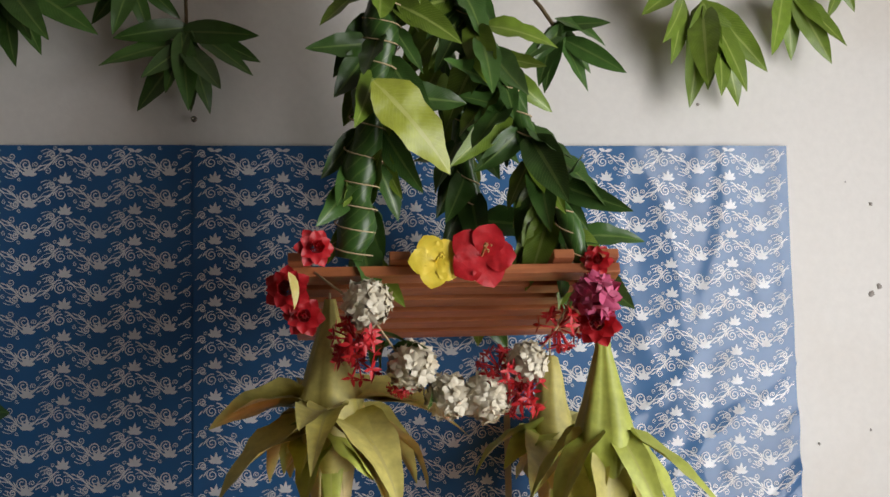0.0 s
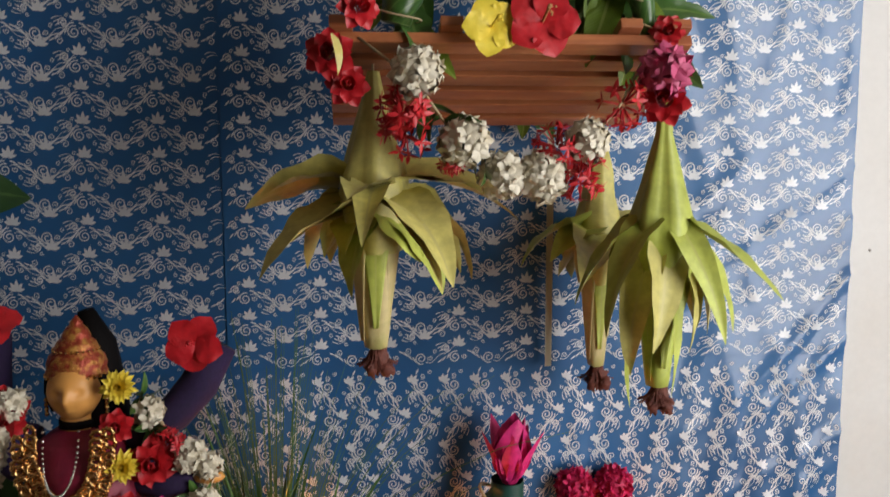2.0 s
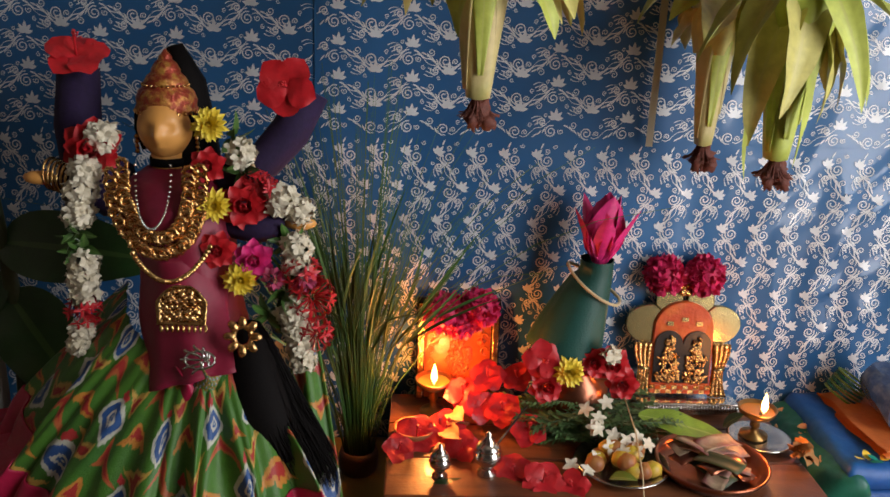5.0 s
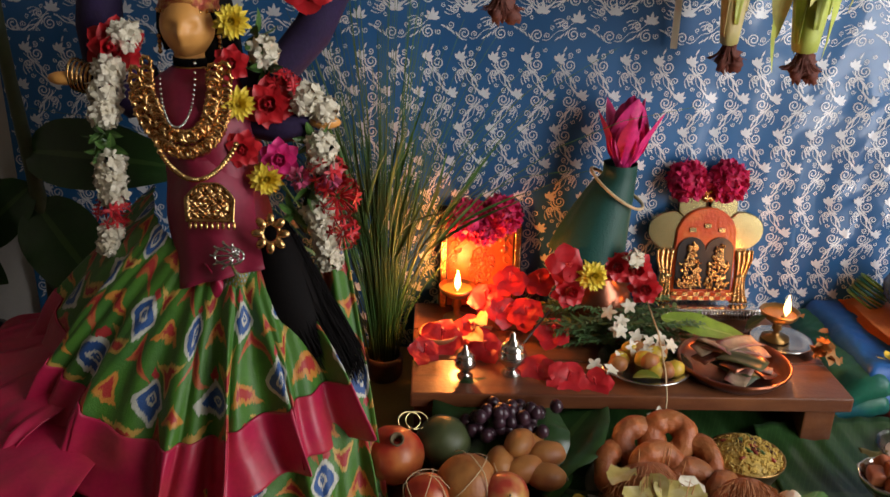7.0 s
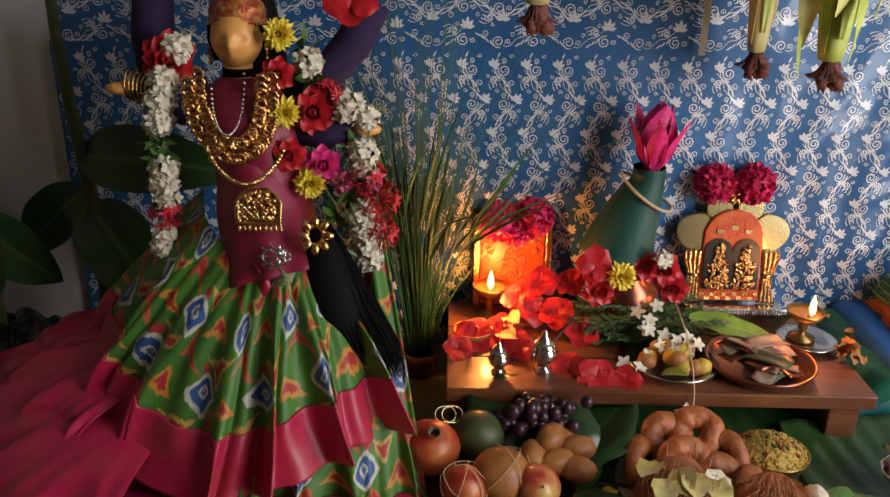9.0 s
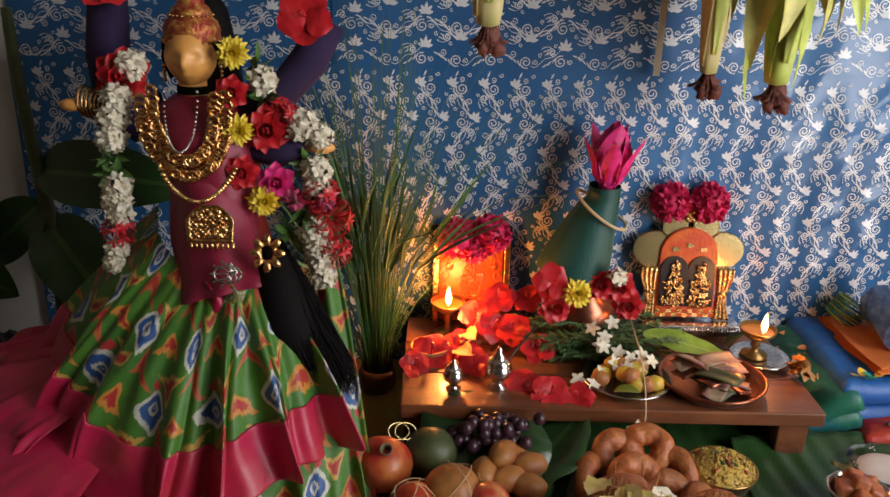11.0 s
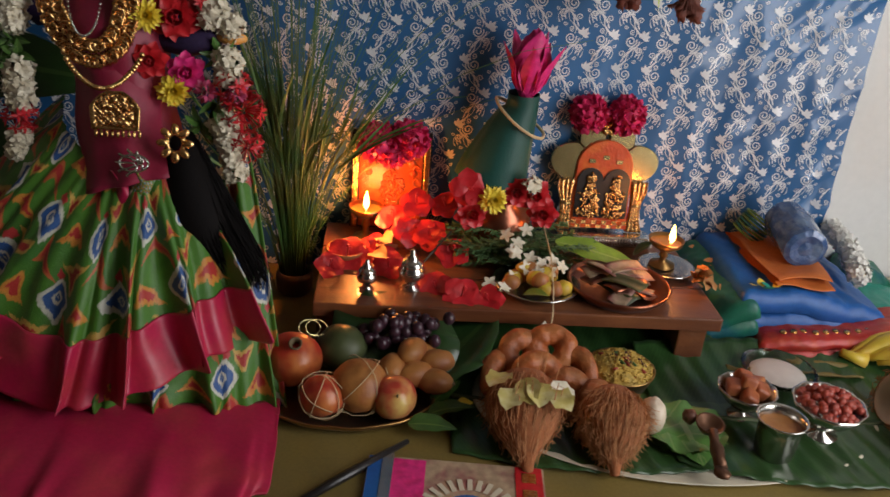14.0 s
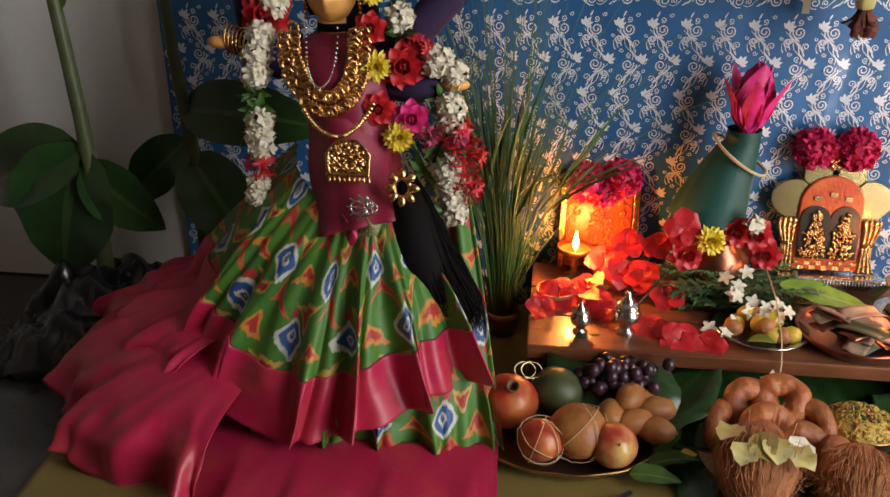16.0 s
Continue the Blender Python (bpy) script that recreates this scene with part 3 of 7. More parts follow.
def ball_of_petals(g, c, r, count, pl, pw, slot=0, flat=1.0, half=False):
    """Many small petals standing out of a centre."""
    for k in range(count):
        zz = 1 - (k + 0.5) / count * (1.15 if half else 2)
        a = k * 2.39996 + rnd(-0.3, 0.3)
        s = math.sqrt(max(0, 1 - zz * zz))
        d = Vector((s * math.cos(a), s * math.sin(a), zz * flat)).normalized()
        petal(g, aim(Vector(c) + d * r * rnd(0.35, 0.6), d, rnd(0, 360)), pl * rnd(0.8, 1.15), pw, rnd(-25, 45), slot, 3, 0.75)


def florets(g, c, r, count, size, slot=0, squash=1.0):
    """A cluster of small five-petalled florets."""
    for k in range(count):
        zz = 1 - (k + 0.5) / count * 2
        a = k * 2.39996 + rnd(-0.2, 0.2)
        s = math.sqrt(1 - zz * zz)
        d = Vector((s * math.cos(a), s * math.sin(a), zz))
        p = Vector(c) + Vector((d.x * r, d.y * r, d.z * r * squash)) * rnd(0.8, 1.05)
        B = aim(p, d, rnd(0, 360))
        for q in range(5):
            g.leaf(B @ pose(0, 0, 0, 0, q * 72, 0) @ pose(0, 0, 0, 73 + rnd(-12, 12), 0, 0), size, size * 0.85, rnd(-25, 10), 0.3, slot, 3, 0.2, 0.95)


def hibiscus(g, M, r, slot=0, tube_slot=0):
    for k in range(5):
        g.leaf(M @ pose(0, 0, 0, 0, 0, 72 * k + rnd(-6, 6)) @ pose(0, 0, 0, 24 + rnd(-8, 8), 0, 0), r, r * 0.98, 38 + rnd(-14, 14), 0.12, slot, 7, 0.16, 1.15)
    g.tube([M @ Vector((0.1 * r * s * s, 0.06 * r * s, s * r * 0.85)) for s in np.linspace(0, 1, 6)], [r * 0.04] * 5 + [r * 0.07], 6, tube_slot)
    for k in range(10):
        g.blob(M @ Matrix.Translation((0.1 * r + rnd(-1, 1) * r * 0.1, rnd(-1, 1) * r * 0.1, r * rnd(0.6, 0.92))), r * 0.035, r * 0.035, r * 0.035, tube_slot, 6)


def daisy(g, M, r, slot=0, rings=5):
    for ring in range(rings):
        n = 17 - 2 * ring
        for k in range(n):
            g.leaf(M @ pose(0, 0, 0, 0, 0, 360 / n * k + rnd(-7, 7)) @ pose(0, 0, 0, 5 + 15 * ring + rnd(-7, 7), 0, 0), r * (1 - 0.12 * ring) * rnd(0.85, 1.08), r * 0.36, 26 - 16 * ring, 0.4, slot, 4, 0.0, 0.95)


def rose(g, M, r, slot=0):
    for ring in range(5):
        n = 6 - (ring > 2)
        for k in range(n):
            g.leaf(M @ pose(0, 0, r * 0.1 * ring, 0, 0, 360 / n * k + 31 * ring) @ pose(0, r * 0.08 * (4 - ring), 0, 18 + 16 * ring, 0, 0), r * (1.0 - 0.12 * ring), r * 0.9 * (1 - 0.1 * ring), -30 + 60 * (ring < 2), 0.35, slot, 5, 0.1, 0.85)


def ixora(g, c, r, count, slot=0):
    """Red spiky cluster."""
    for k in range(count):
        d = Vector((rnd(-1, 1), rnd(-1, 1), rnd(-1, 1))).normalized()
        B = aim(Vector(c) + d * r * 0.2, d)
        g.tube([B @ Vector((0, r * s, 0)) for s in (0, 0.4, 0.8)], r * 0.05, 4, slot)
        E = B @ Matrix.Translation((0, r * 0.8, 0))
        for q in range(4):
            g.leaf(E @ pose(0, 0, 0, 0, q * 90, 0) @ pose(0, 0, 0, 70, 0, 0), r * 0.5, r * 0.2, -10, 0.2, slot, 3, 0, 0.6)


def facing(p, to, spin=0.0):
    """A pose at p whose +z looks along to."""
    return Matrix.Translation(p) @ Vector(to).to_track_quat("Z", "Y").to_matrix().to_4x4() @ pose(0, 0, 0, 0, 0, spin)


def islands(g):
    """The separate pieces of a flower: each petal by itself, the stamen's bits together."""
    root = list(range(len(g.v)))

    def find(a):
        while root[a] != a:
            root[a] = root[root[a]]
            a = root[a]
        return a

    for f in g.f:
        for a in f[1:]:
            root[find(a)] = find(f[0])
    groups, k = {}, 0
    for f, m in zip(g.f, g.m):
        key = (m, find(f[0]) if not m else -1)
        piece, seen = groups.setdefault(key, (Geo(), {}))
        for a in f:
            if a not in seen:
                seen[a] = len(piece.v)
                piece.v.append(g.v[a])
        piece.f.append(tuple(seen[a] for a in f))
        piece.m.append(0)
        piece.uv += g.uv[k:k + len(f)]
        k += len(f)
    return [(key[0], piece) for key, (piece, _) in groups.items()]


def loose_flower(kind, p, to, r, mats, label, name, spin=0.0, group=""):
    g = Geo()
    M = facing((0, 0, 0), to, spin)
    if kind == "hibiscus":
        hibiscus(g, M, r, 0, 1)
    elif kind == "daisy":
        daisy(g, M, r)
    elif kind == "rose":
        rose(g, M, r)
    elif kind == "pompom":
        g.blob(Matrix(), r * 0.86, r * 0.86, r * 0.84, 0, 20, 0.12, 5, r * 900)
        ball_of_petals(g, (0, 0, 0), r * 1.5, 520, r * 0.3, r * 0.3)
    if kind == "pompom":
        return thing(name, at(*p), label, "flower", group, geo=g, mats=mats)
    t = thing(name, at(*p), label, "flower", group)
    for slot, piece in islands(g):
        part("stamen" if slot else "petal", piece, mats[slot], t)
    return t


# ---- the altar's ground: cloth and low wooden board ----
cloth = Geo().grid(lambda u, v: (-0.715 + 1.77 * u, 0.62 + 1.0 * v, 0.004 * max(0.0, 1 - 5 * abs(noise.noise(Vector((u * 5 + v * 2, v * 3 - u * 2, 1))))) + 0.002 * noise.noise(Vector((u * 22, v * 16, 1))) - 0.001), 150, 90)
thing("ground_cloth", label="olive yellow cloth spread over the floor", category="cloth", geo=cloth, mats=M_mat, solid=0.002)

BZ = 0.11
board = thing("low_board", at(0, 0, 0), "low reddish wooden worship board on short legs", "board")
for k in range(3):
    part("plank", Geo().box((0.35, 1.27 + 0.055 + 0.111 * k, BZ - 0.0125), (0.7, 0.109, 0.025), 0.003), M_board, board, smooth=False)
for x in (0.03, 0.655):
    for y in (1.32, 1.56):
        part("leg", Geo().box((x, y, 0.042), (0.05, 0.08, 0.084), 0.003), M_board, board, smooth=False)

# ---- the hanging lattice with leaves, flowers and corn ----
FR = at(0.312, 1.285, 1.15, -23.5)
lattice = thing("hanging_lattice", FR, "hanging lattice of reddish wooden slats", "lattice")
for k in range(6):
    part("slat", Geo().box((0, 0.012 + 0.047 * k, 0), (0.51, 0.031, 0.016), 0.002), M_slat, lattice, smooth=False)
for x in (-0.235, -0.085, 0.165, 0.235):
    part("cross_slat", Geo().box((x, 0.13, 0.0165), (0.032, 0.3, 0.015), 0.002), M_slat, lattice, smooth=False)


def toran(name, pts, count, label, spread=0.07, fresh=0.25, r=0.016):
    """A rope wrapped in mango leaves that hang and stick out from it."""
    t = thing(name, None, label, "leaf garland")
    pts = [Vector(p) for p in pts]

    def on(s):
        k = min(int(s * (len(pts) - 1)), len(pts) - 2)
        return pts[k].lerp(pts[k + 1], s * (len(pts) - 1) - k)

    part("stem", Geo().tube([on(s) + Vector((0.004 * math.sin(30 * s), 0.003 * math.cos(23 * s), 0)) for s in np.linspace(0, 1, 30)], [r * (0.75 + 0.35 * math.sin(19 * s) ** 2) for s in np.linspace(0, 1, 30)], 10), M_mango, t)
    wind = [on(s) + Vector((r * 1.12 * math.cos(95 * s), r * 1.12 * math.sin(95 * s), 0.006 * math.sin(95 * s))) for s in np.linspace(0, 1, 260)]
    part("thread", Geo().tube(wind, 0.0012, 4), M_thread, t, "thin pale thread wound round the rope")
    for k in range(count):
        s = (k + rnd(0.1, 0.9)) / count
        a = rnd(0, 360)
        d = Vector((math.cos(radians(a)) * 0.55, math.sin(radians(a)) * 0.4 - 0.25, -0.75 + rnd(-0.25, 0.3)))
        if k % 6 == 0:
            d = Vector((math.cos(radians(a)) * 0.9, -0.3, rnd(-0.4, 0.4)))
        big = rnd(0.085, 0.15)
        g = Geo().leaf(aim_face((0, 0, 0), d, (rnd(-0.6, 0.6), -1, rnd(-0.2, 0.7))), big, big * rnd(0.3, 0.42), rnd(-20, 45), 0.3, 0, 8, 0.2, rnd(0.6, 0.8), rnd(-35, 35))
        o = part("leaf", g, M_mango2 if random.random() < fresh else M_mango, t)
        o.location = on(s) + d.normalized() * r * 0.7 + Vector((0, 0.09 * max(0.0, s - 0.62) / 0.38, 0))
    return t


toran("leaf_garland", [(0.225, 1.31, 1.78), (0.21, 1.31, 1.6), (0.2, 1.3, 1.48), (0.17, 1.295, 1.3), (0.155, 1.29, 1.17)], 42, "rope wound with green mango leaves holding the lattice", fresh=0.45, r=0.028)
toran("leaf_garland", [(0.3, 1.34, 1.8), (0.33, 1.34, 1.6), (0.4, 1.32, 1.45), (0.46, 1.31, 1.3), (0.515, 1.3, 1.16)], 72, "rope thick with dark mango leaves holding the lattice", fresh=0.4)
toran("leaf_garland", [(0.28, 1.42, 1.8), (0.32, 1.43, 1.55), (0.36, 1.46, 1.3), (0.39, 1.48, 1.1)], 40, "rope of mango leaves behind the lattice", fresh=0.3)
g = Geo().leaf(aim_face((0, 0, 0), (0.62, -0.1, -0.6), (0.1, -1, 0.3)), 0.18, 0.078, 35, 0.14, 0, 10, 0.25, 0.7)
thing("dry_leaf", at(0.19, 1.225, 1.425), "large yellow-green leaf hanging on the garland", "leaf", geo=g, mats=M_yellow_leaf)


def leaf_spray(p, mats, count, label, size=0.12, lean=0.0, stem=0.25, top=None, fan=80):
    """A twig with a fan of hanging leaves."""
    t = thing("leaf_spray", at(*p), label, "leaves")
    top = top or (-0.04, 0.064, stem)
    part("twig", Geo().tube([Vector(top) * s + Vector((0.01 * math.sin(3 * s), 0, 0)) for s in np.linspace(0, 1, 6)], 0.0035, 6), M_twig, t)
    for k in range(count):
        a = lerp(-fan, fan, (k + 0.5) / count) + rnd(-9, 9) + lean
        d = Vector((math.sin(radians(a)), rnd(-0.75, 0.1), -math.cos(radians(a)) * 0.9))
        ln = size * rnd(0.8, 1.15)
        o = part("leaf", Geo().leaf(aim_face((0, 0, 0), d, (rnd(-0.5, 0.5), -1, rnd(-0.3, 0.6))), ln, ln * 0.29, rnd(0, 40), 0.2, 0, 8, 0.1, 0.78, rnd(-20, 20)), mats, t)
        o.location = (rnd(-0.012, 0.012), rnd(-0.01, 0.01), rnd(-0.01, 0.03))


def lerp(a, b, s):
    return a + (b - a) * s


leaf_spray((-0.143, 1.57, 1.59), M_mango, 12, "spray of dark mango leaves against the white wall", 0.155)
leaf_spray((-0.24, 1.57, 1.7), M_mango, 6, "spray of dark mango leaves against the white wall", 0.13, -20)
leaf_spray((-0.47, 1.56, 1.7), M_mango, 12, "spray of dark mango leaves against the white wall", 0.18, 0, fan=45)
leaf_spray((0.515, 1.42, 1.56), M_mango, 9, "spray of mango leaves beside the garland", 0.12, 15, 0.12, (-0.1, 0.0, 0.12))
leaf_spray((0.85, 1.57, 1.66), M_mango2, 7, "spray of light green mango leaves on the wall", 0.19, 5, fan=32)
leaf_spray((0.8, 1.57, 1.69), M_mango2, 4, "spray of light green mango leaves on the wall", 0.15, -35, fan=35)
leaf_spray((1.02, 1.57, 1.7), M_mango2, 4, "spray of light green mango leaves on the wall", 0.17, 15, fan=35)
leaf_spray((1.13, 1.57, 1.72), M_mango2, 5, "spray of light green mango leaves on the wall", 0.11, 20)


def corn(p, length, top, leaves, mats, cobmat, label, seed, scale=1.0, lean=(0, 0), long=1.0, fall=0, slim=1.0):
    """An ear of maize hung by a string, husks peeled out to a star; p is where the ear's lower tip hangs, fall how far the husks droop."""
    random.seed(seed)
    t = thing("corn_ear", at(p[0], p[1], p[2], lean[0], lean[1], 0), label, "corn", "corn ears hung from the lattice")
    rad = 0.034 * scale
    cob = Geo().lathe([(0.006, -0.004), (rad * 0.5, 0.0), (rad * 0.58, 0.02), (rad * 0.7, length * 0.3), (rad * 0.86, length * 0.6), (rad, length * 0.85), (rad * 0.9, length), (rad * 0.4, length * 1.25)], 24,
                      wob=lambda u, v: 0.05 * math.sin(u * 31.4) * math.sin(3.1 * v) + 0.09 * noise.noise(Vector((math.cos(6.28 * u), math.sin(6.28 * u), seed))))
    part("cob", cob, cobmat, t, "husk-wrapped cob")
    for k in range(3):
        a = radians(-90 + 55 * (k - 1))
        wrap = Geo().grid(lambda u, v: ((rad * (0.6 + 0.42 * v) + 0.0025 + 0.003 * abs(u - 0.5)) * math.cos(a + (u - 0.5) * 1.3 * (0.25 + 0.75 * v)), (rad * (0.6 + 0.42 * v) + 0.0025 + 0.003 * abs(u - 0.5)) * math.sin(a + (u - 0.5) * 1.3 * (0.25 + 0.75 * v)), lerp(0.012 + 0.02 * k, length * 0.95, v)), 8, 12, 0, None)
        part("inner_husk", wrap, mats[-1] if k == 1 else cobmat, t, solid=0.001)
    sg = Geo().blob(at(0.004, 0, -0.018), 0.014, 0.012, 0.022, 0, 14, 0.7, 3.5, seed)
    sg.blob(at(-0.008, -0.004, -0.03), 0.01, 0.01, 0.014, 0, 12, 0.8, 4, seed + 3)
    sg.blob(at(0.014, -0.003, -0.033), 0.012, 0.01, 0.012, 0, 12, 0.8, 4, seed + 6)
    for k in range(70):
        a, w = rnd(0, 6.28), rnd(0.2, 1.6)
        sg.tube([(0.006 * math.cos(a) + 0.009 * w * s * math.cos(a) * (1 + s), 0.006 * math.sin(a) + 0.008 * w * s * math.sin(a) * (1 + s), 0.006 - (0.04 + 0.014 * w) * s + 0.02 * w * s * s) for s in np.linspace(0, 1, 5)], 0.0009, 4)
    part("silk", sg, M_silk, t, "dark brown silk tuft")
    zc = length * 0.98
    for k in range(leaves):
        a = 360 / leaves * k * 2.0 + rnd(-14, 14)
        tier = k % 3
        up = (14, -8, -34)[tier] + rnd(-9, 9) - fall
        ln = (0.2, 0.2, 0.13)[tier] * scale * rnd(0.65, 1.15) * (1.0 if tier < 2 else long)
        d = Vector((math.cos(radians(a)) * math.cos(radians(up)), math.sin(radians(a)) * math.cos(radians(up)), math.sin(radians(up))))
        o = part("husk_leaf", Geo().leaf(aim((0, 0, 0), d, rnd(-25, 25)), ln, 0.088 * slim * scale * rnd(0.65, 1.25), (40, 52, 34)[tier] + rnd(-22, 22), 0.35, 0, 10, 0.1, 0.42, rnd(-30, 30)), mats[k % len(mats)], t)
        o.location = (0.02 * math.cos(radians(a)), 0.02 * math.sin(radians(a)), zc - 0.022 * tier + 0.06 + rnd(-0.012, 0.012))
    # the wrapped shank narrows upwards to the string
    sh = top - p[2]
    g = Geo().lathe([(0.036 * scale, zc - 0.04), (0.046 * scale, zc - 0.005), (0.05 * scale, zc + 0.035), (0.046 * scale, zc + 0.07), (0.034 * scale, zc + 0.11), (0.022, zc + 0.155), (0.013, zc + 0.19), (0.008, sh - 0.05)], 30, wob=lambda u, v: 0.07 * math.sin(u * 44) + 0.22 * noise.noise(Vector((u * 9, v * 3, seed))))
    part("wrapped_husk", g, mats[0], t)
    part("string", Geo().tube([(0, 0, sh - 0.06), (0, 0, sh)], 0.002, 6), M_thread, t)
    return t


corn((0.12, 1.335, 0.71), 0.185, 1.16, 24, [M_husk, M_husk, M_husk2], M_cob, "maize ear with yellow-green husks peeled open, on a string", 5)
corn((0.51, 1.53, 0.62), 0.19, 1.05, 11, [M_husk, M_husk2], M_cob, "pale maize ear with short peeled husks, on a string", 6, 0.82)
corn((0.555, 1.345, 0.635), 0.2, 1.145, 20, [M_husk2, M_husk, M_husk2], M_husk2, "maize ear in fresh green husks, on a string", 7, long=1.6, fall=46, slim=0.68)

t = thing("string_of_tape", None, "white tape hanging down from the lattice", "tape", geo=Geo().box((0.44, 1.6, 0.83), (0.012, 0.0015, 0.46), 0), mats=M_cream, smooth=False)

# garland of white and red clusters slung under the lattice
sw = thing("flower_garland", None, "garland of white and red flowers slung below the lattice", "garland")
random.seed(21)
for (x, z, r) in ((0.178, 1.103, 0.033), (0.24, 1.008, 0.033), (0.295, 0.965, 0.031), (0.35, 0.962, 0.033), (0.413, 1.012, 0.027)):
    g = Geo()
    florets(g, (0, 0, 0), r, 46, r * 0.5)
    part("white_blossom", g, M_white_fl, sw, "white blossom cluster").location = (x, 1.255, z)
for (x, z, r) in ((0.16, 1.05, 0.036), (0.163, 1.02, 0.034), (0.37, 1.003, 0.03), (0.405, 0.965, 0.034), (0.462, 1.06, 0.032), (0.225, 0.985, 0.02), (0.395, 0.99, 0.025)):
    g = Geo()
    ixora(g, (0, 0, 0), r, 22)
    part("red_blossom", g, M_red_fl, sw, "red spiky blossom cluster").location = (x, 1.262, z)
for k in range(16):
    x = lerp(0.18, 0.27, rnd(0, 1))
    g = Geo().leaf(aim((0, 0, 0), (rnd(-0.6, 0.8), rnd(-0.6, 0.1), rnd(-1, 0.2)), rnd(-60, 60)), rnd(0.04, 0.075), 0.02, rnd(0, 50), 0.25, 0, 6)
    part("leaf", g, M_mango, sw).location = (x, 1.27, 1.07 - (x - 0.18) * 0.9)
part("thread", Geo().tube([(0.10, 1.28, 1.15), (0.178, 1.262, 1.09), (0.24, 1.262, 1.0), (0.32, 1.262, 0.955), (0.4, 1.262, 0.99), (0.46, 1.265, 1.06), (0.5, 1.28, 1.13)], 0.002, 5), M_thread, sw)

loose_flower("hibiscus", (0.278, 1.258, 1.163), (0.05, -1, 0.15), 0.043, [M_yellow_fl, M_yellow_fl], "yellow hibiscus tucked on the lattice", "hibiscus", 20)
loose_flower("hibiscus", (0.347, 1.255, 1.17), (0.0, -1, 0.2), 0.052, [M_red_fl, M_peach], "red hibiscus tucked on the lattice", "hibiscus", 50)
for p, r in (((0.1, 1.262, 1.185), 0.024), ((0.062, 1.262, 1.125), 0.028), ((0.085, 1.265, 1.085), 0.024), ((0.53, 1.28, 1.162), 0.02), ((0.525, 1.265, 1.065), 0.028)):
    loose_flower("rose", p, (rnd(-0.5, 0.5), -1, 0.1), r, [M_red_fl], "red flower tied to the lattice corner", "red_flower", rnd(0, 90), "red flowers on the lattice")
g = Geo()
florets(g, (0, 0, 0), 0.028, 22, 0.024)
thing("pink_blossom", at(0.52, 1.255, 1.107), "pink blossom cluster at the lattice corner", "flower", geo=g, mats=M_pink_fl)
thing("bud", None, "pale yellow flower bud on the lattice", "flower", geo=Geo().leaf(aim((0.065, 1.24, 1.15), (0.35, -0.2, -0.8)), 0.055, 0.022, 30, 0.3), mats=M_pale)


# ---- the draped doll and its ornaments ----
DX, DY = -0.322, 1.375


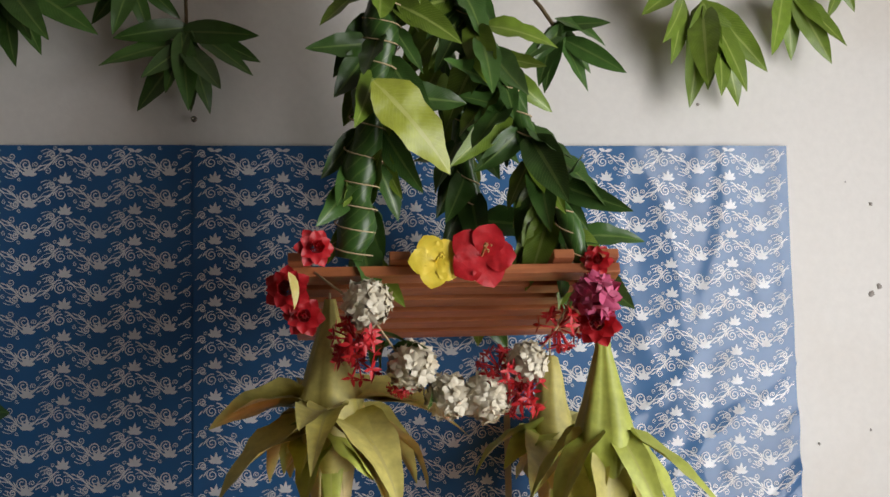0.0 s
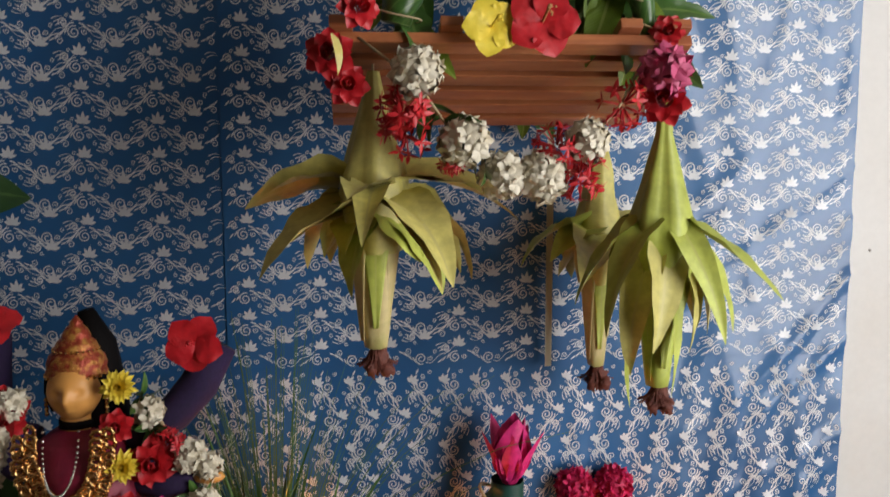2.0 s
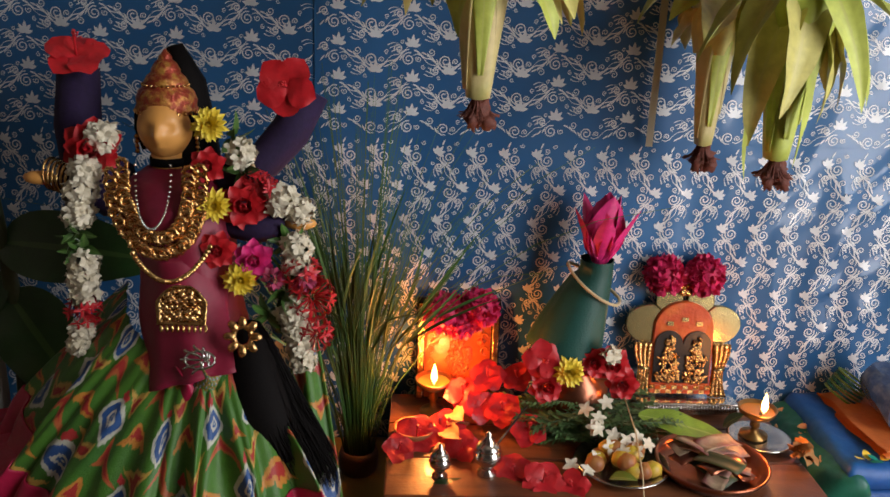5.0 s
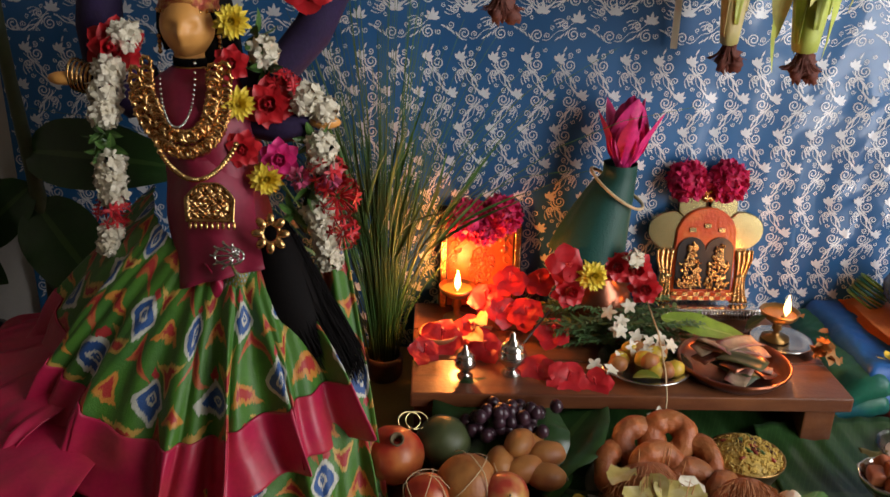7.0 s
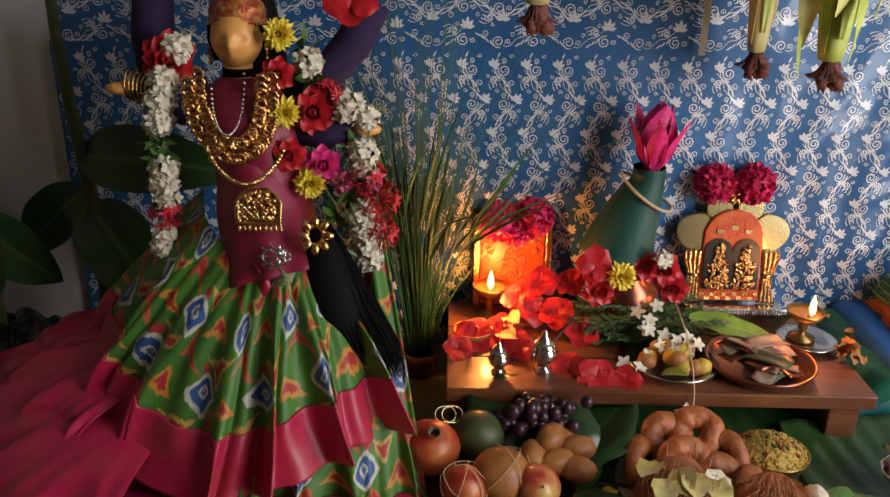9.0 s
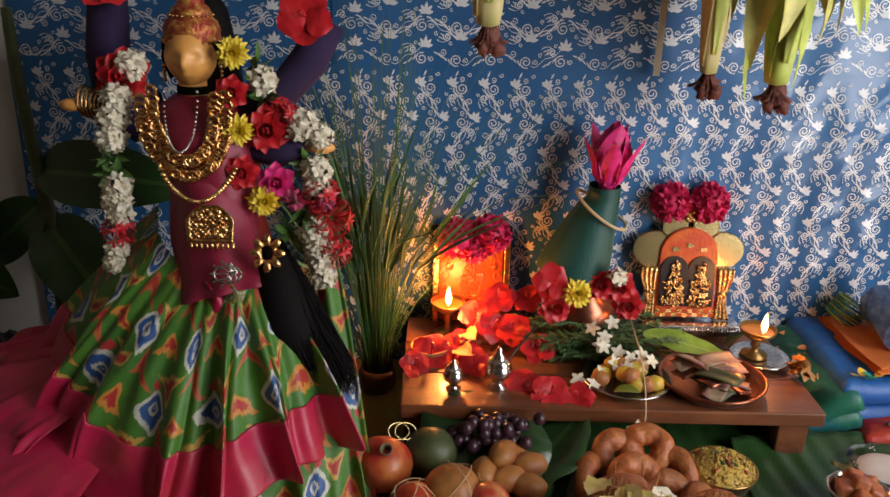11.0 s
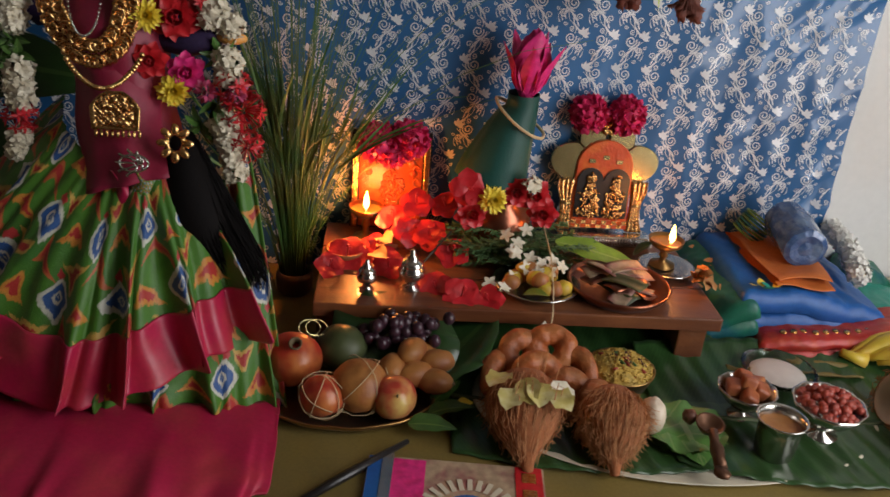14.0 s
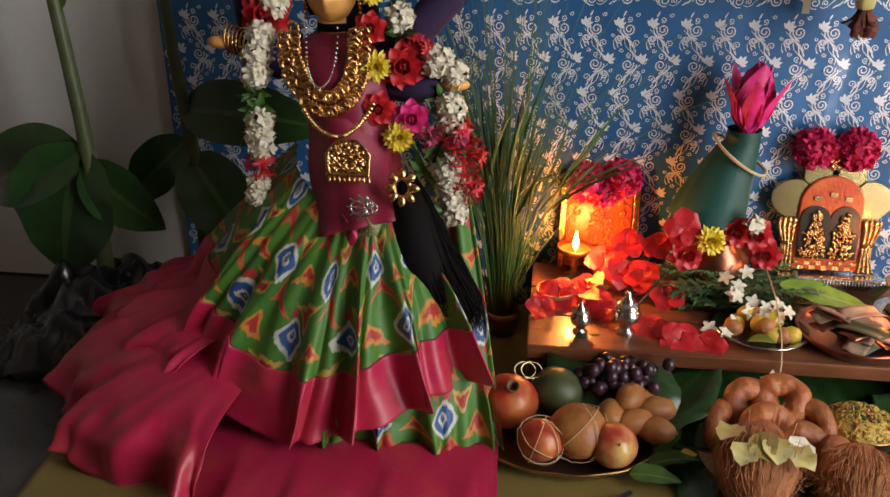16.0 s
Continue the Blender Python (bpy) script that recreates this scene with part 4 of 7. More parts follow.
def doll():
    g = Geo()
    # torso under a silk drape, narrow waist, rounded shoulders
    prof = [(0.3, 0.074, 0.062), (0.36, 0.066, 0.06), (0.42, 0.062, 0.06), (0.48, 0.07, 0.066), (0.54, 0.076, 0.068), (0.575, 0.062, 0.05), (0.592, 0.03, 0.028)]

    def torso(u, v):
        k = v * (len(prof) - 1)
        i = min(int(k), len(prof) - 2)
        z, rx, ry = (lerp(prof[i][q], prof[i + 1][q], k - i) for q in range(3))
        a = 2 * math.pi * u
        w = 1 + 0.03 * math.sin(9 * a + 12 * z) * (1 - v)
        return (DX + 0.062 * (1 - v) ** 1.2 + rx * w * math.cos(a), DY + ry * w * math.sin(a) - 0.06 * (1 - v), z)

    g.grid(torso, 40, 24, 0, wrap=True)
    g.tube([(DX, DY - 0.005, 0.575), (DX, DY - 0.005, 0.615)], 0.024, 14, 1)

    def head(u, v):
        a, b = 2 * math.pi * u, math.pi * (0.002 + 0.996 * v)
        x, y, z = math.sin(b) * math.cos(a), math.sin(b) * math.sin(a), -math.cos(b)
        jaw = 1 - 0.22 * max(0, -z) ** 1.5
        face = max(0.0, -y) ** 2
        dent = face * (0.006 * (math.exp(-(((x - 0.42) / 0.2) ** 2 + ((z - 0.12) / 0.13) ** 2)) + math.exp(-(((x + 0.42) / 0.2) ** 2 + ((z - 0.12) / 0.13) ** 2))) - 0.0035 * math.exp(-((x / 0.24) ** 2 + ((z + 0.48) / 0.07) ** 2)) - 0.003 * math.exp(-((x / 0.3) ** 2 + ((z + 0.85) / 0.16) ** 2)))
        nose = -dent + 0.011 * math.exp(-((x / 0.13) ** 2 + ((z + 0.1) / 0.24) ** 2)) if y < 0 else 0
        return (DX + 0.0385 * x * jaw, DY - 0.01 + 0.042 * y * jaw - nose, 0.648 + 0.046 * z)

    g.grid(head, 56, 44, 1, wrap=True)
    for sx in (-1, 1):
        g.blob(at(DX + sx * 0.036, DY, 0.64), 0.006, 0.008, 0.013, 1, 8)
    g.tube([(DX, DY - 0.005, 0.594), (DX, DY - 0.005, 0.606)], 0.0265, 16, 3)
    # tall stepped crown
    g.lathe([(0.041, 0.0), (0.0445, 0.003), (0.044, 0.009), (0.042, 0.012), (0.043, 0.02), (0.039, 0.032), (0.031, 0.039), (0.032, 0.042), (0.027, 0.052), (0.02, 0.058), (0.0205, 0.061), (0.015, 0.071), (0.009, 0.076), (0.0095, 0.079), (0.004, 0.086), (0.001, 0.09)], 28, 2, at(DX, DY + 0.004, 0.667, -4))
    for k in range(26):
        a = 2 * math.pi * k / 26
        g.blob(at(DX + 0.044 * math.cos(a), DY + 0.004 + 0.044 * math.sin(a), 0.671), 0.003, 0.003, 0.003, 5, 6)
        g.blob(at(DX + 0.0325 * math.cos(a), DY + 0.004 + 0.0325 * math.sin(a), 0.708), 0.0022, 0.0022, 0.0022, 5, 6)
    for sx in (-1, 1):
        g.tube([(DX + sx * 0.036, DY - 0.012, 0.672), (DX + sx * 0.04, DY - 0.004, 0.645), (DX + sx * 0.036, DY + 0.004, 0.615)], [0.006, 0.007, 0.005], 8, 3)
        for k in range(4):
            g.blob(at(DX + sx * 0.043, DY - 0.008, 0.634 - 0.007 * k), 0.0035, 0.0035, 0.004, 5, 7)
    # dark hair behind
    g.tube([(DX + 0.008, DY + 0.03, 0.76), (DX + 0.02, DY + 0.035, 0.71), (DX + 0.02, DY + 0.03, 0.64), (DX + 0.02, DY + 0.03, 0.56)], [0.012, 0.028, 0.042, 0.05], 12, 3)
    # upper pair of raised arms, lower pair with open hands, in velvet sleeves
    for pts, rads in (([(DX + 0.07, DY, 0.565), (DX + 0.135, DY + 0.02, 0.6), (DX + 0.17, DY + 0.03, 0.64), (DX + 0.203, DY + 0.04, 0.7)], [0.03, 0.028, 0.03, 0.026]),
                      ([(DX - 0.07, DY, 0.565), (DX - 0.135, DY + 0.02, 0.58), (DX - 0.14, DY + 0.03, 0.64), (DX - 0.135, DY + 0.04, 0.725)], [0.03, 0.032, 0.034, 0.03]),
                      ([(DX + 0.06, DY - 0.01, 0.55), (DX + 0.085, DY - 0.02, 0.515), (DX + 0.13, DY - 0.045, 0.512), (DX + 0.175, DY - 0.05, 0.52)], [0.028, 0.026, 0.022, 0.018]),
                      ([(DX - 0.06, DY - 0.01, 0.55), (DX - 0.09, DY - 0.01, 0.54), (DX - 0.125, DY - 0.03, 0.57), (DX - 0.15, DY - 0.04, 0.58)], [0.028, 0.026, 0.02, 0.017])):
        g.tube(pts, rads, 12, 4)
    for p in ((DX + 0.195, DY - 0.052, 0.524), (DX - 0.17, DY - 0.045, 0.578)):
        g.blob(at(*p), 0.024, 0.012, 0.01, 1, 10)
    for k in range(6):
        g.tube([(DX - 0.128 - 0.006 * k + 0.003 * math.cos(a), DY - 0.033 + 0.022 * math.cos(a), 0.572 + 0.002 * k + 0.022 * math.sin(a)) for a in np.linspace(0, 2 * math.pi, 17)], 0.0022, 5, 5)
    return g


thing("draped_doll", None, "painted clay-faced doll in a crown, dressed in maroon silk", "doll", geo=doll(), mats=[M_maroon, M_face, M_crown, M_hair, M_purple, M_gold])


def along(pts, u):
    """A smooth curve through a few points, u from 0 to 1."""
    n = len(pts) - 1
    k = min(int(u * n), n - 1)
    f = u * n - k
    a, b, c, d = (Vector(pts[min(max(q, 0), n)]) for q in (k - 1, k, k + 1, k + 2))
    return 0.5 * (2 * b + (c - a) * f + (2 * a - 5 * b + 4 * c - d) * f * f + (3 * b - a - 3 * c + d) * f ** 3)


def fan(top, low, folds, deep, seed, v0=0.0, v1=1.0, belly=0.02, nu=260, nv=30, size=(0.7, 0.3), out=0.0, hem=0.6, ground=0.003, rough=0.3):
    """Pleated silk that spreads from a gathered top edge to a wide hem; pleats deepen on the way and roll over sideways."""

    def fn(u, w):
        v = lerp(v0, v1, w)
        a, b = along(top, u), along(low, u)
        p = a.lerp(b, v)
        t = along(low, min(1, u + 0.01)) - along(low, max(0, u - 0.01))
        t = Vector((t.x, t.y, 0)).normalized()
        n = Vector((t.y, -t.x, 0))
        x = 2 * math.pi * folds * (u + 0.075 * noise.noise(Vector((u * 5, seed, v * 0.6)))) + seed
        fold = math.sin(x + 0.7 * math.sin(x)) * (0.7 + 1.1 * noise.noise(Vector((u * folds * 0.6, seed + 5, v * 1.5))))
        small = math.sin(2.7 * x + 4 * noise.noise(Vector((u * 9, v * 2, seed)))) * 0.28
        crumple = noise.noise(Vector((u * 14, v * 5, seed + 9))) * rough + noise.noise(Vector((u * 5 + v * 3, v * 4 - u * 3, seed + 2))) * rough
        k = deep * (0.16 + 0.84 * v ** 1.3)
        p += n * (k * (fold + small + crumple) + belly * math.sin(math.pi * min(1, v)) + out)
        p += t * k * 0.8 * math.cos(x) * v
        p.z += belly * 0.8 * math.sin(math.pi * min(1, v)) + hem * k * (0.6 * fold + 0.5 * crumple) * v
        p.z = max(p.z, ground + 0.003 * (1 + fold))
        return p

    g = Geo().grid(fn, nu, nv)
    uvs = []
    for x, y in g.uv:
        uvs.append((x * size[0], (1 - lerp(v0, v1, y)) * size[1]))
    g.uv = uvs
    return g


skirt = thing("pleated_skirt", None, "pleated green silk skirt with woven medallions and wide crimson borders", "skirt")
HIP = [(-0.395, 1.37, 0.41), (-0.385, 1.325, 0.4), (-0.365, 1.28, 0.385), (-0.325, 1.25, 0.352), (-0.285, 1.235, 0.34), (-0.25, 1.228, 0.352), (-0.225, 1.232, 0.362), (-0.2, 1.25, 0.36)]
HEM = [(-0.555, 1.4, 0.2), (-0.565, 1.28, 0.165), (-0.525, 1.155, 0.115), (-0.44, 1.075, 0.068), (-0.345, 1.045, 0.048), (-0.24, 1.05, 0.066), (-0.15, 1.085, 0.1), (-0.058, 1.14, 0.125)]
SEAT = [(-0.52, 1.3, 0.2), (-0.46, 1.22, 0.19), (-0.38, 1.17, 0.16), (-0.28, 1.15, 0.15), (-0.2, 1.16, 0.15), (-0.12, 1.19, 0.16), (-0.08, 1.23, 0.16)]
FOOT = [(-0.54, 1.26, 0.03), (-0.49, 1.17, 0.028), (-0.42, 1.1, 0.03), (-0.31, 1.075, 0.03), (-0.2, 1.078, 0.03), (-0.11, 1.085, 0.026), (-0.035, 1.11, 0.02)]
SPREAD = [(-0.6, 1.16, 0.004), (-0.54, 1.02, 0.004), (-0.44, 0.93, 0.004), (-0.33, 0.885, 0.004), (-0.21, 0.875, 0.004), (-0.11, 0.885, 0.004), (-0.03, 0.93, 0.004)]
random.seed(35)
part("upper_tier", fan(HIP, HEM, 7, 0.026, 1.3, 0.0, 0.735, 0.012, 320, 44, (0.72, 0.36)), M_ikat, skirt, "green patterned silk", solid=0.002)
part("upper_border", fan(HIP, HEM, 7, 0.026, 1.3, 0.72, 1.0, 0.012, 320, 22, (0.72, 0.36), out=0.0035), M_border, skirt, "crimson silk border", solid=0.002)
part("lower_tier", fan(SEAT, FOOT, 7, 0.014, 4.1, 0.0, 1.0, 0.012, 240, 24, (0.66, 0.2)), M_ikat, skirt, "green patterned silk", solid=0.002)
part("lower_border", fan([(x, y + 0.012, z + 0.004) for x, y, z in FOOT], SPREAD, 6, 0.01, 6.2, 0.0, 1.0, 0.006, 240, 30, hem=1.0, rough=0.8), M_border, skirt, "crimson silk border spread on the cloth", solid=0.002)
NEST = [(-0.56, 1.33, 0.16), (-0.53, 1.26, 0.15), (-0.5, 1.2, 0.135), (-0.46, 1.15, 0.12), (-0.42, 1.12, 0.1)]
LOOSE = [(-0.79, 1.33, 0.05), (-0.79, 1.22, 0.03), (-0.71, 1.07, 0.02), (-0.6, 0.965, 0.012), (-0.43, 0.95, 0.01)]
part("spread_pleats", fan(NEST, LOOSE, 3.2, 0.022, 7.7, 0.0, 1.0, 0.04, 240, 40, hem=1.1, rough=0.7), M_border, skirt, "crimson pleats spread over the cloth", solid=0.002)
part("side_flounce", fan([(-0.55, 1.36, 0.2), (-0.54, 1.29, 0.19), (-0.51, 1.22, 0.17), (-0.47, 1.17, 0.15)], [(-0.72, 1.4, 0.1), (-0.72, 1.28, 0.085), (-0.66, 1.16, 0.07), (-0.55, 1.07, 0.05)], 4, 0.018, 2.7, 0.0, 1.0, 0.025, 160, 26, hem=1.2, rough=0.9), M_border, skirt, "crimson border", solid=0.002)
front = Geo().grid(lambda u, v: (lerp(-0.372, -0.325, v) + u * lerp(0.13, 0.122, v) + 0.004 * math.sin(9 * v), lerp(1.292, 1.213, v ** 1.3) - 0.016 * math.sin(math.pi * u) + 0.05 * abs(u - 0.5) ** 2 * 4 * (1 - v) + 0.003 * math.sin(u * 15 + 3 * v) * v, 0.48 - 0.15 * v - 0.022 * v * (1 - u) ** 2 + 0.012 * v * u), 30, 24)
part("front_drape", front, M_maroon, skirt, "plain maroon silk panel", solid=0.002)
sash = Geo().grid(lambda u, v: (-0.135 + 0.075 * v ** 0.8 + (u - 0.5) * lerp(0.04, 0.07, v) , 1.31 - 0.19 * v + 0.01 * math.sin(u * 9), 0.42 - 0.415 * v ** 0.9), 12, 30, 0, None, (0.08, 0.45))
part("sash", sash, M_ikat, skirt, "green patterned sash end", solid=0.002)
for k, (x, y, z) in enumerate(((-0.27, 1.215, 0.335), (-0.243, 1.213, 0.35))):
    part("tuck", Geo().grid(lambda u, v: (x + 0.03 * (u - 0.5) + 0.008 * math.sin(5 * v + k), y - 0.012 * math.sin(math.pi * u) - 0.012 * v, z + 0.012 * math.cos(3 * u + k) - 0.07 * v), 10, 10), M_border if k == 0 else M_ikat, skirt, "tucked end of the pleats", solid=0.002)

sw2 = thing("hair_switch", None, "long loose black hair switch hanging from a gold ring", "hair ornament")
LOCK = [(-0.194, 1.262, 0.39), (-0.186, 1.245, 0.345), (-0.172, 1.228, 0.29), (-0.153, 1.22, 0.245), (-0.134, 1.218, 0.205), (-0.122, 1.215, 0.17)]
part("hair_core", Geo().tube([along(LOCK, s) for s in np.linspace(0, 0.88, 9)], [0.014, 0.026, 0.036, 0.043, 0.047, 0.047, 0.046, 0.044, 0.036], 18), M_hair, sw2)
random.seed(36)
braid = Geo()
for k in range(1700):
    a, r, j = rnd(0, 6.28), rnd(0.7, 1.14), rnd(0.85, 1.0)
    bow = rnd(-0.25, 0.3)
    pts = []
    for s in np.linspace(0, 1, 8):
        wide = r * (0.014 + 0.04 * math.sin(min(1.0, s * 1.3) * 1.7))
        p = along(LOCK, s * j)
        pts.append((p.x + wide * math.cos(a + bow * s) * 1.12, p.y + wide * math.sin(a + bow * s) * 0.8, p.z + 0.004 * math.sin(7 * s + k)))
    braid.tube(pts, [0.0006] * 6 + [0.0004, 0.0002], 3)
part("hair_strand", braid, M_hair, sw2)["kind"] = "stuff"
hr = thing("gold_hair_ring", at(-0.192, 1.218, 0.392, -12), "gold petal-shaped hair ring", "ornament")
part("rim", Geo().tube([(0.012 * math.cos(a), 0, 0.014 * math.sin(a)) for a in np.linspace(0, 6.2832, 25)], 0.0035, 8), M_gold, hr)
for k in range(8):
    a = 2 * math.pi * k / 8
    part("petal", Geo().blob(at(0.018 * math.cos(a), -0.002, 0.02 * math.sin(a), 0, -math.degrees(a), 0), 0.009, 0.004, 0.006, 0, 12), M_gold, hr)


def chain(name, label, fn, n, mat, bead):
    t = thing(name, None, label, "necklace")
    me = mesh_of("bead", bead, mat)
    for k in range(n):
        o = part("bead", me, None, t)
        o.matrix_world = fn(k / (n - 1), k)
    return t


def coin():
    """A thick ring with a beaded rim."""
    return Geo().lathe([(0.0042, 0.0), (0.0055, 0.0026), (0.008, 0.0034), (0.0102, 0.0016), (0.0102, -0.0012), (0.008, -0.0022), (0.0042, 0.0)], 24, wob=lambda u, v: 0.12 * math.cos(2 * math.pi * 8 * u) * math.sin(math.pi * v))


def drape(s, w, top, low, front, tilt=0.0):
    """A hanging loop round the neck: s from one side to the other."""
    a = math.pi * s
    x, z = -math.cos(a) * w, top - (top - low) * math.sin(a) ** 0.75
    return Vector((DX + x + tilt * math.sin(a), DY - front - 0.028 * math.sin(a), z))


random.seed(31)
chain("gold_necklace", "broad gold necklace of many embossed coins", lambda s, k: facing(drape(s, 0.046 + 0.0165 * (k % 2), 0.606 - 0.004 * (k % 2), 0.51 - 0.022 * (k % 2), 0.07 + rnd(-0.005, 0.005), 0.008), (rnd(-0.4, 0.4), -1, rnd(-0.4, 0.4)), rnd(0, 90)), 92, M_gold, coin())
chain("silver_necklace", "thin silver bead chain with a dark stone", lambda s, k: Matrix.Translation(drape(s, 0.024, 0.608, 0.525, 0.078)), 40, M_silver, Geo().blob(Matrix(), 0.0022, 0.0022, 0.0022, 0, 6))
chain("long_gold_chain", "long gold chain carrying a square pendant", lambda s, k: facing(Vector((lerp(-0.345, -0.24, s), 1.258 - 0.012 * math.sin(3.14 * s), 0.494 + 0.012 * s - 0.042 * math.sin(3.14 * s) ** 0.8)), (rnd(-0.3, 0.3), -1, 0.2)), 34, M_gold, Geo().lathe([(0.0005, 0.003), (0.0038, 0.002), (0.0038, -0.002), (0.0005, -0.003)], 8))
def embossed(u, v):
    """A shield with a raised rim and a lumpy relief in the middle."""
    z = lerp(-0.022, 0.032, v)
    half = 0.036 * (0.9 + 0.1 * v) * min(1.0, ((1.04 - v) * 2.2) ** 0.5)
    e = min(u, 1 - u, v, 1 - v)
    lump = 0.006 * max(0.0, noise.noise(Vector((u * 9, v * 9, 4))) + 0.3) + 0.003 * math.sin(u * 60) * math.sin(v * 50)
    return ((u - 0.5) * 2 * half, -0.006 - (0.003 if e < 0.07 else lump * min(1, e * 5)), z)


pend = Geo().grid(embossed, 44, 40)
pt = thing("gold_pendant", at(-0.272, 1.226, 0.428, -14), "embossed gold pendant with hanging drops", "pendant")
part("embossed_plate", pend, M_gold, pt, solid=0.004)
for k in range(9):
    part("drop", Geo().blob(at(-0.03 + 0.0075 * k, 0.002, -0.028), 0.0028, 0.0028, 0.006, 0, 6), M_gold, pt)
bt = thing("silver_brooch", at(-0.244, 1.192, 0.368, -25), "sparkling silver brooch pinned on the drape", "brooch")
for k in range(8):
    a = radians(-20 + 40 * k)
    part("ray", Geo().tube([(0.02 * s * math.cos(a) + 0.006 * math.sin(5 * s), -0.002, 0.02 * s * math.sin(a)) for s in np.linspace(0.1, 1, 6)], 0.002, 5), M_silver, bt)
part("ring", Geo().tube([(0.02 * math.cos(a), -0.002, 0.012 * math.sin(a)) for a in np.linspace(0, 6.28, 18)], 0.0018, 5), M_silver, bt)


def doll_flower(kind, p, r, mats, label, name, to=(0.1, -1, 0.15)):
    loose_flower(kind, p, to, r, mats, label, name, rnd(0, 90), "flowers pinned on the doll")


doll_flower("daisy", (-0.253, 1.335, 0.66), 0.028, [M_yellow_fl], "yellow chrysanthemum beside the doll's crown", "chrysanthemum")
doll_flower("daisy", (-0.243, 1.3, 0.553), 0.026, [M_yellow_fl], "yellow chrysanthemum pinned on the sleeve", "chrysanthemum")
doll_flower("daisy", (-0.208, 1.29, 0.448), 0.028, [M_yellow_fl], "yellow chrysanthemum pinned at the waist", "chrysanthemum")
doll_flower("rose", (-0.255, 1.325, 0.604), 0.021, [M_red_fl], "red rose pinned at the shoulder", "rose")
doll_flower("rose", (-0.205, 1.32, 0.55), 0.03, [M_red_fl], "red flower pinned on the sleeve", "rose")
doll_flower("rose", (-0.24, 1.295, 0.49), 0.022, [M_red_fl], "red flower pinned at the waist", "rose")
doll_flower("hibiscus", (-0.152, 1.385, 0.71), 0.047, [M_red_fl, M_red_fl], "large red hibiscus held on the raised arm", "hibiscus", (-0.1, -1, 0.1))
doll_flower("hibiscus", (-0.45, 1.395, 0.742), 0.047, [M_red_fl, M_red_fl], "large red hibiscus held on the raised arm", "hibiscus", (0.2, -0.6, 0.8))
doll_flower("rose", (-0.42, 1.345, 0.62), 0.034, [M_red_fl], "red flower at the doll's shoulder", "rose")
doll_flower("rose", (-0.19, 1.3, 0.475), 0.024, [M_magenta], "dark pink flower at the sleeve", "rose")


def blossom_garland(label, beads, thread, seed):
    random.seed(seed)
    t = thing("blossom_garland", None, label, "garland", "garlands on the doll")
    part("thread", Geo().tube(thread, 0.003, 5), M_thread, t)
    for kind, x, y, z, r in beads:
        g = Geo()
        if kind == "w":
            florets(g, (0, 0, 0), r, 30, r * 0.54)
            part("white_blossom", g, M_white_fl, t, "white blossom cluster").location = (x, y, z)
        elif kind == "r":
            ixora(g, (0, 0, 0), r * 0.95, 26)
            part("red_blossom", g, M_red_fl, t, "red blossom cluster").location = (x, y, z)
        elif kind == "p":
            ball_of_petals(g, (0, 0, 0), r, 50, r * 0.7, r * 0.5)
            part("pink_blossom", g, M_pink_fl, t, "pink blossom cluster").location = (x, y, z)
        else:
            for k in range(8):
                g.leaf(aim((0, 0, 0), (rnd(-1, 1), rnd(-1, 0.2), rnd(-1, 1)), rnd(0, 180)), r * 1.5, r * 0.55, 30, 0.3, 0, 5)
            part("leaf_tuft", g, M_mango, t, "green leaves").location = (x, y, z)


blossom_garland("garland of white and red blossoms over the doll's side", [
    ("w", -0.405, 1.345, 0.635, 0.022), ("w", -0.425, 1.325, 0.59, 0.022), ("w", -0.43, 1.315, 0.562, 0.022), ("w", -0.432, 1.305, 0.535, 0.021), ("l", -0.433, 1.3, 0.508, 0.022),
    ("l", -0.428, 1.3, 0.486, 0.024), ("w", -0.428, 1.295, 0.465, 0.02), ("w", -0.43, 1.292, 0.442, 0.021), ("w", -0.428, 1.29, 0.42, 0.019), ("r", -0.432, 1.288, 0.395, 0.025), ("w", -0.436, 1.285, 0.366, 0.017), ("w", -0.44, 1.282, 0.346, 0.016)],
    [(-0.4, 1.36, 0.65), (-0.43, 1.32, 0.56), (-0.43, 1.3, 0.47), (-0.44, 1.29, 0.34)], 41)
blossom_garland("garland of white, red and pink blossoms on the doll's arm", [
    ("l", -0.225, 1.35, 0.64, 0.026), ("w", -0.213, 1.345, 0.618, 0.022), ("l", -0.208, 1.342, 0.595, 0.024), ("r", -0.19, 1.335, 0.575, 0.022), ("r", -0.178, 1.33, 0.568, 0.022), ("w", -0.152, 1.325, 0.555, 0.024), ("w", -0.128, 1.322, 0.54, 0.02),
    ("l", -0.14, 1.31, 0.5, 0.022), ("w", -0.13, 1.305, 0.492, 0.021), ("w", -0.128, 1.3, 0.472, 0.02), ("r", -0.122, 1.295, 0.455, 0.028), ("p", -0.118, 1.29, 0.45, 0.018), ("r", -0.108, 1.288, 0.425, 0.032), ("l", -0.145, 1.29, 0.43, 0.03), ("p", -0.16, 1.288, 0.45, 0.016),
    ("w", -0.135, 1.285, 0.4, 0.022), ("w", -0.127, 1.28, 0.378, 0.021), ("w", -0.122, 1.276, 0.355, 0.02), ("w", -0.118, 1.272, 0.332, 0.018), ("r", -0.1, 1.272, 0.375, 0.024), ("l", -0.17, 1.29, 0.4, 0.026)],
    [(-0.22, 1.36, 0.64), (-0.18, 1.34, 0.57), (-0.13, 1.325, 0.53), (-0.125, 1.3, 0.45), (-0.118, 1.275, 0.32)], 42)


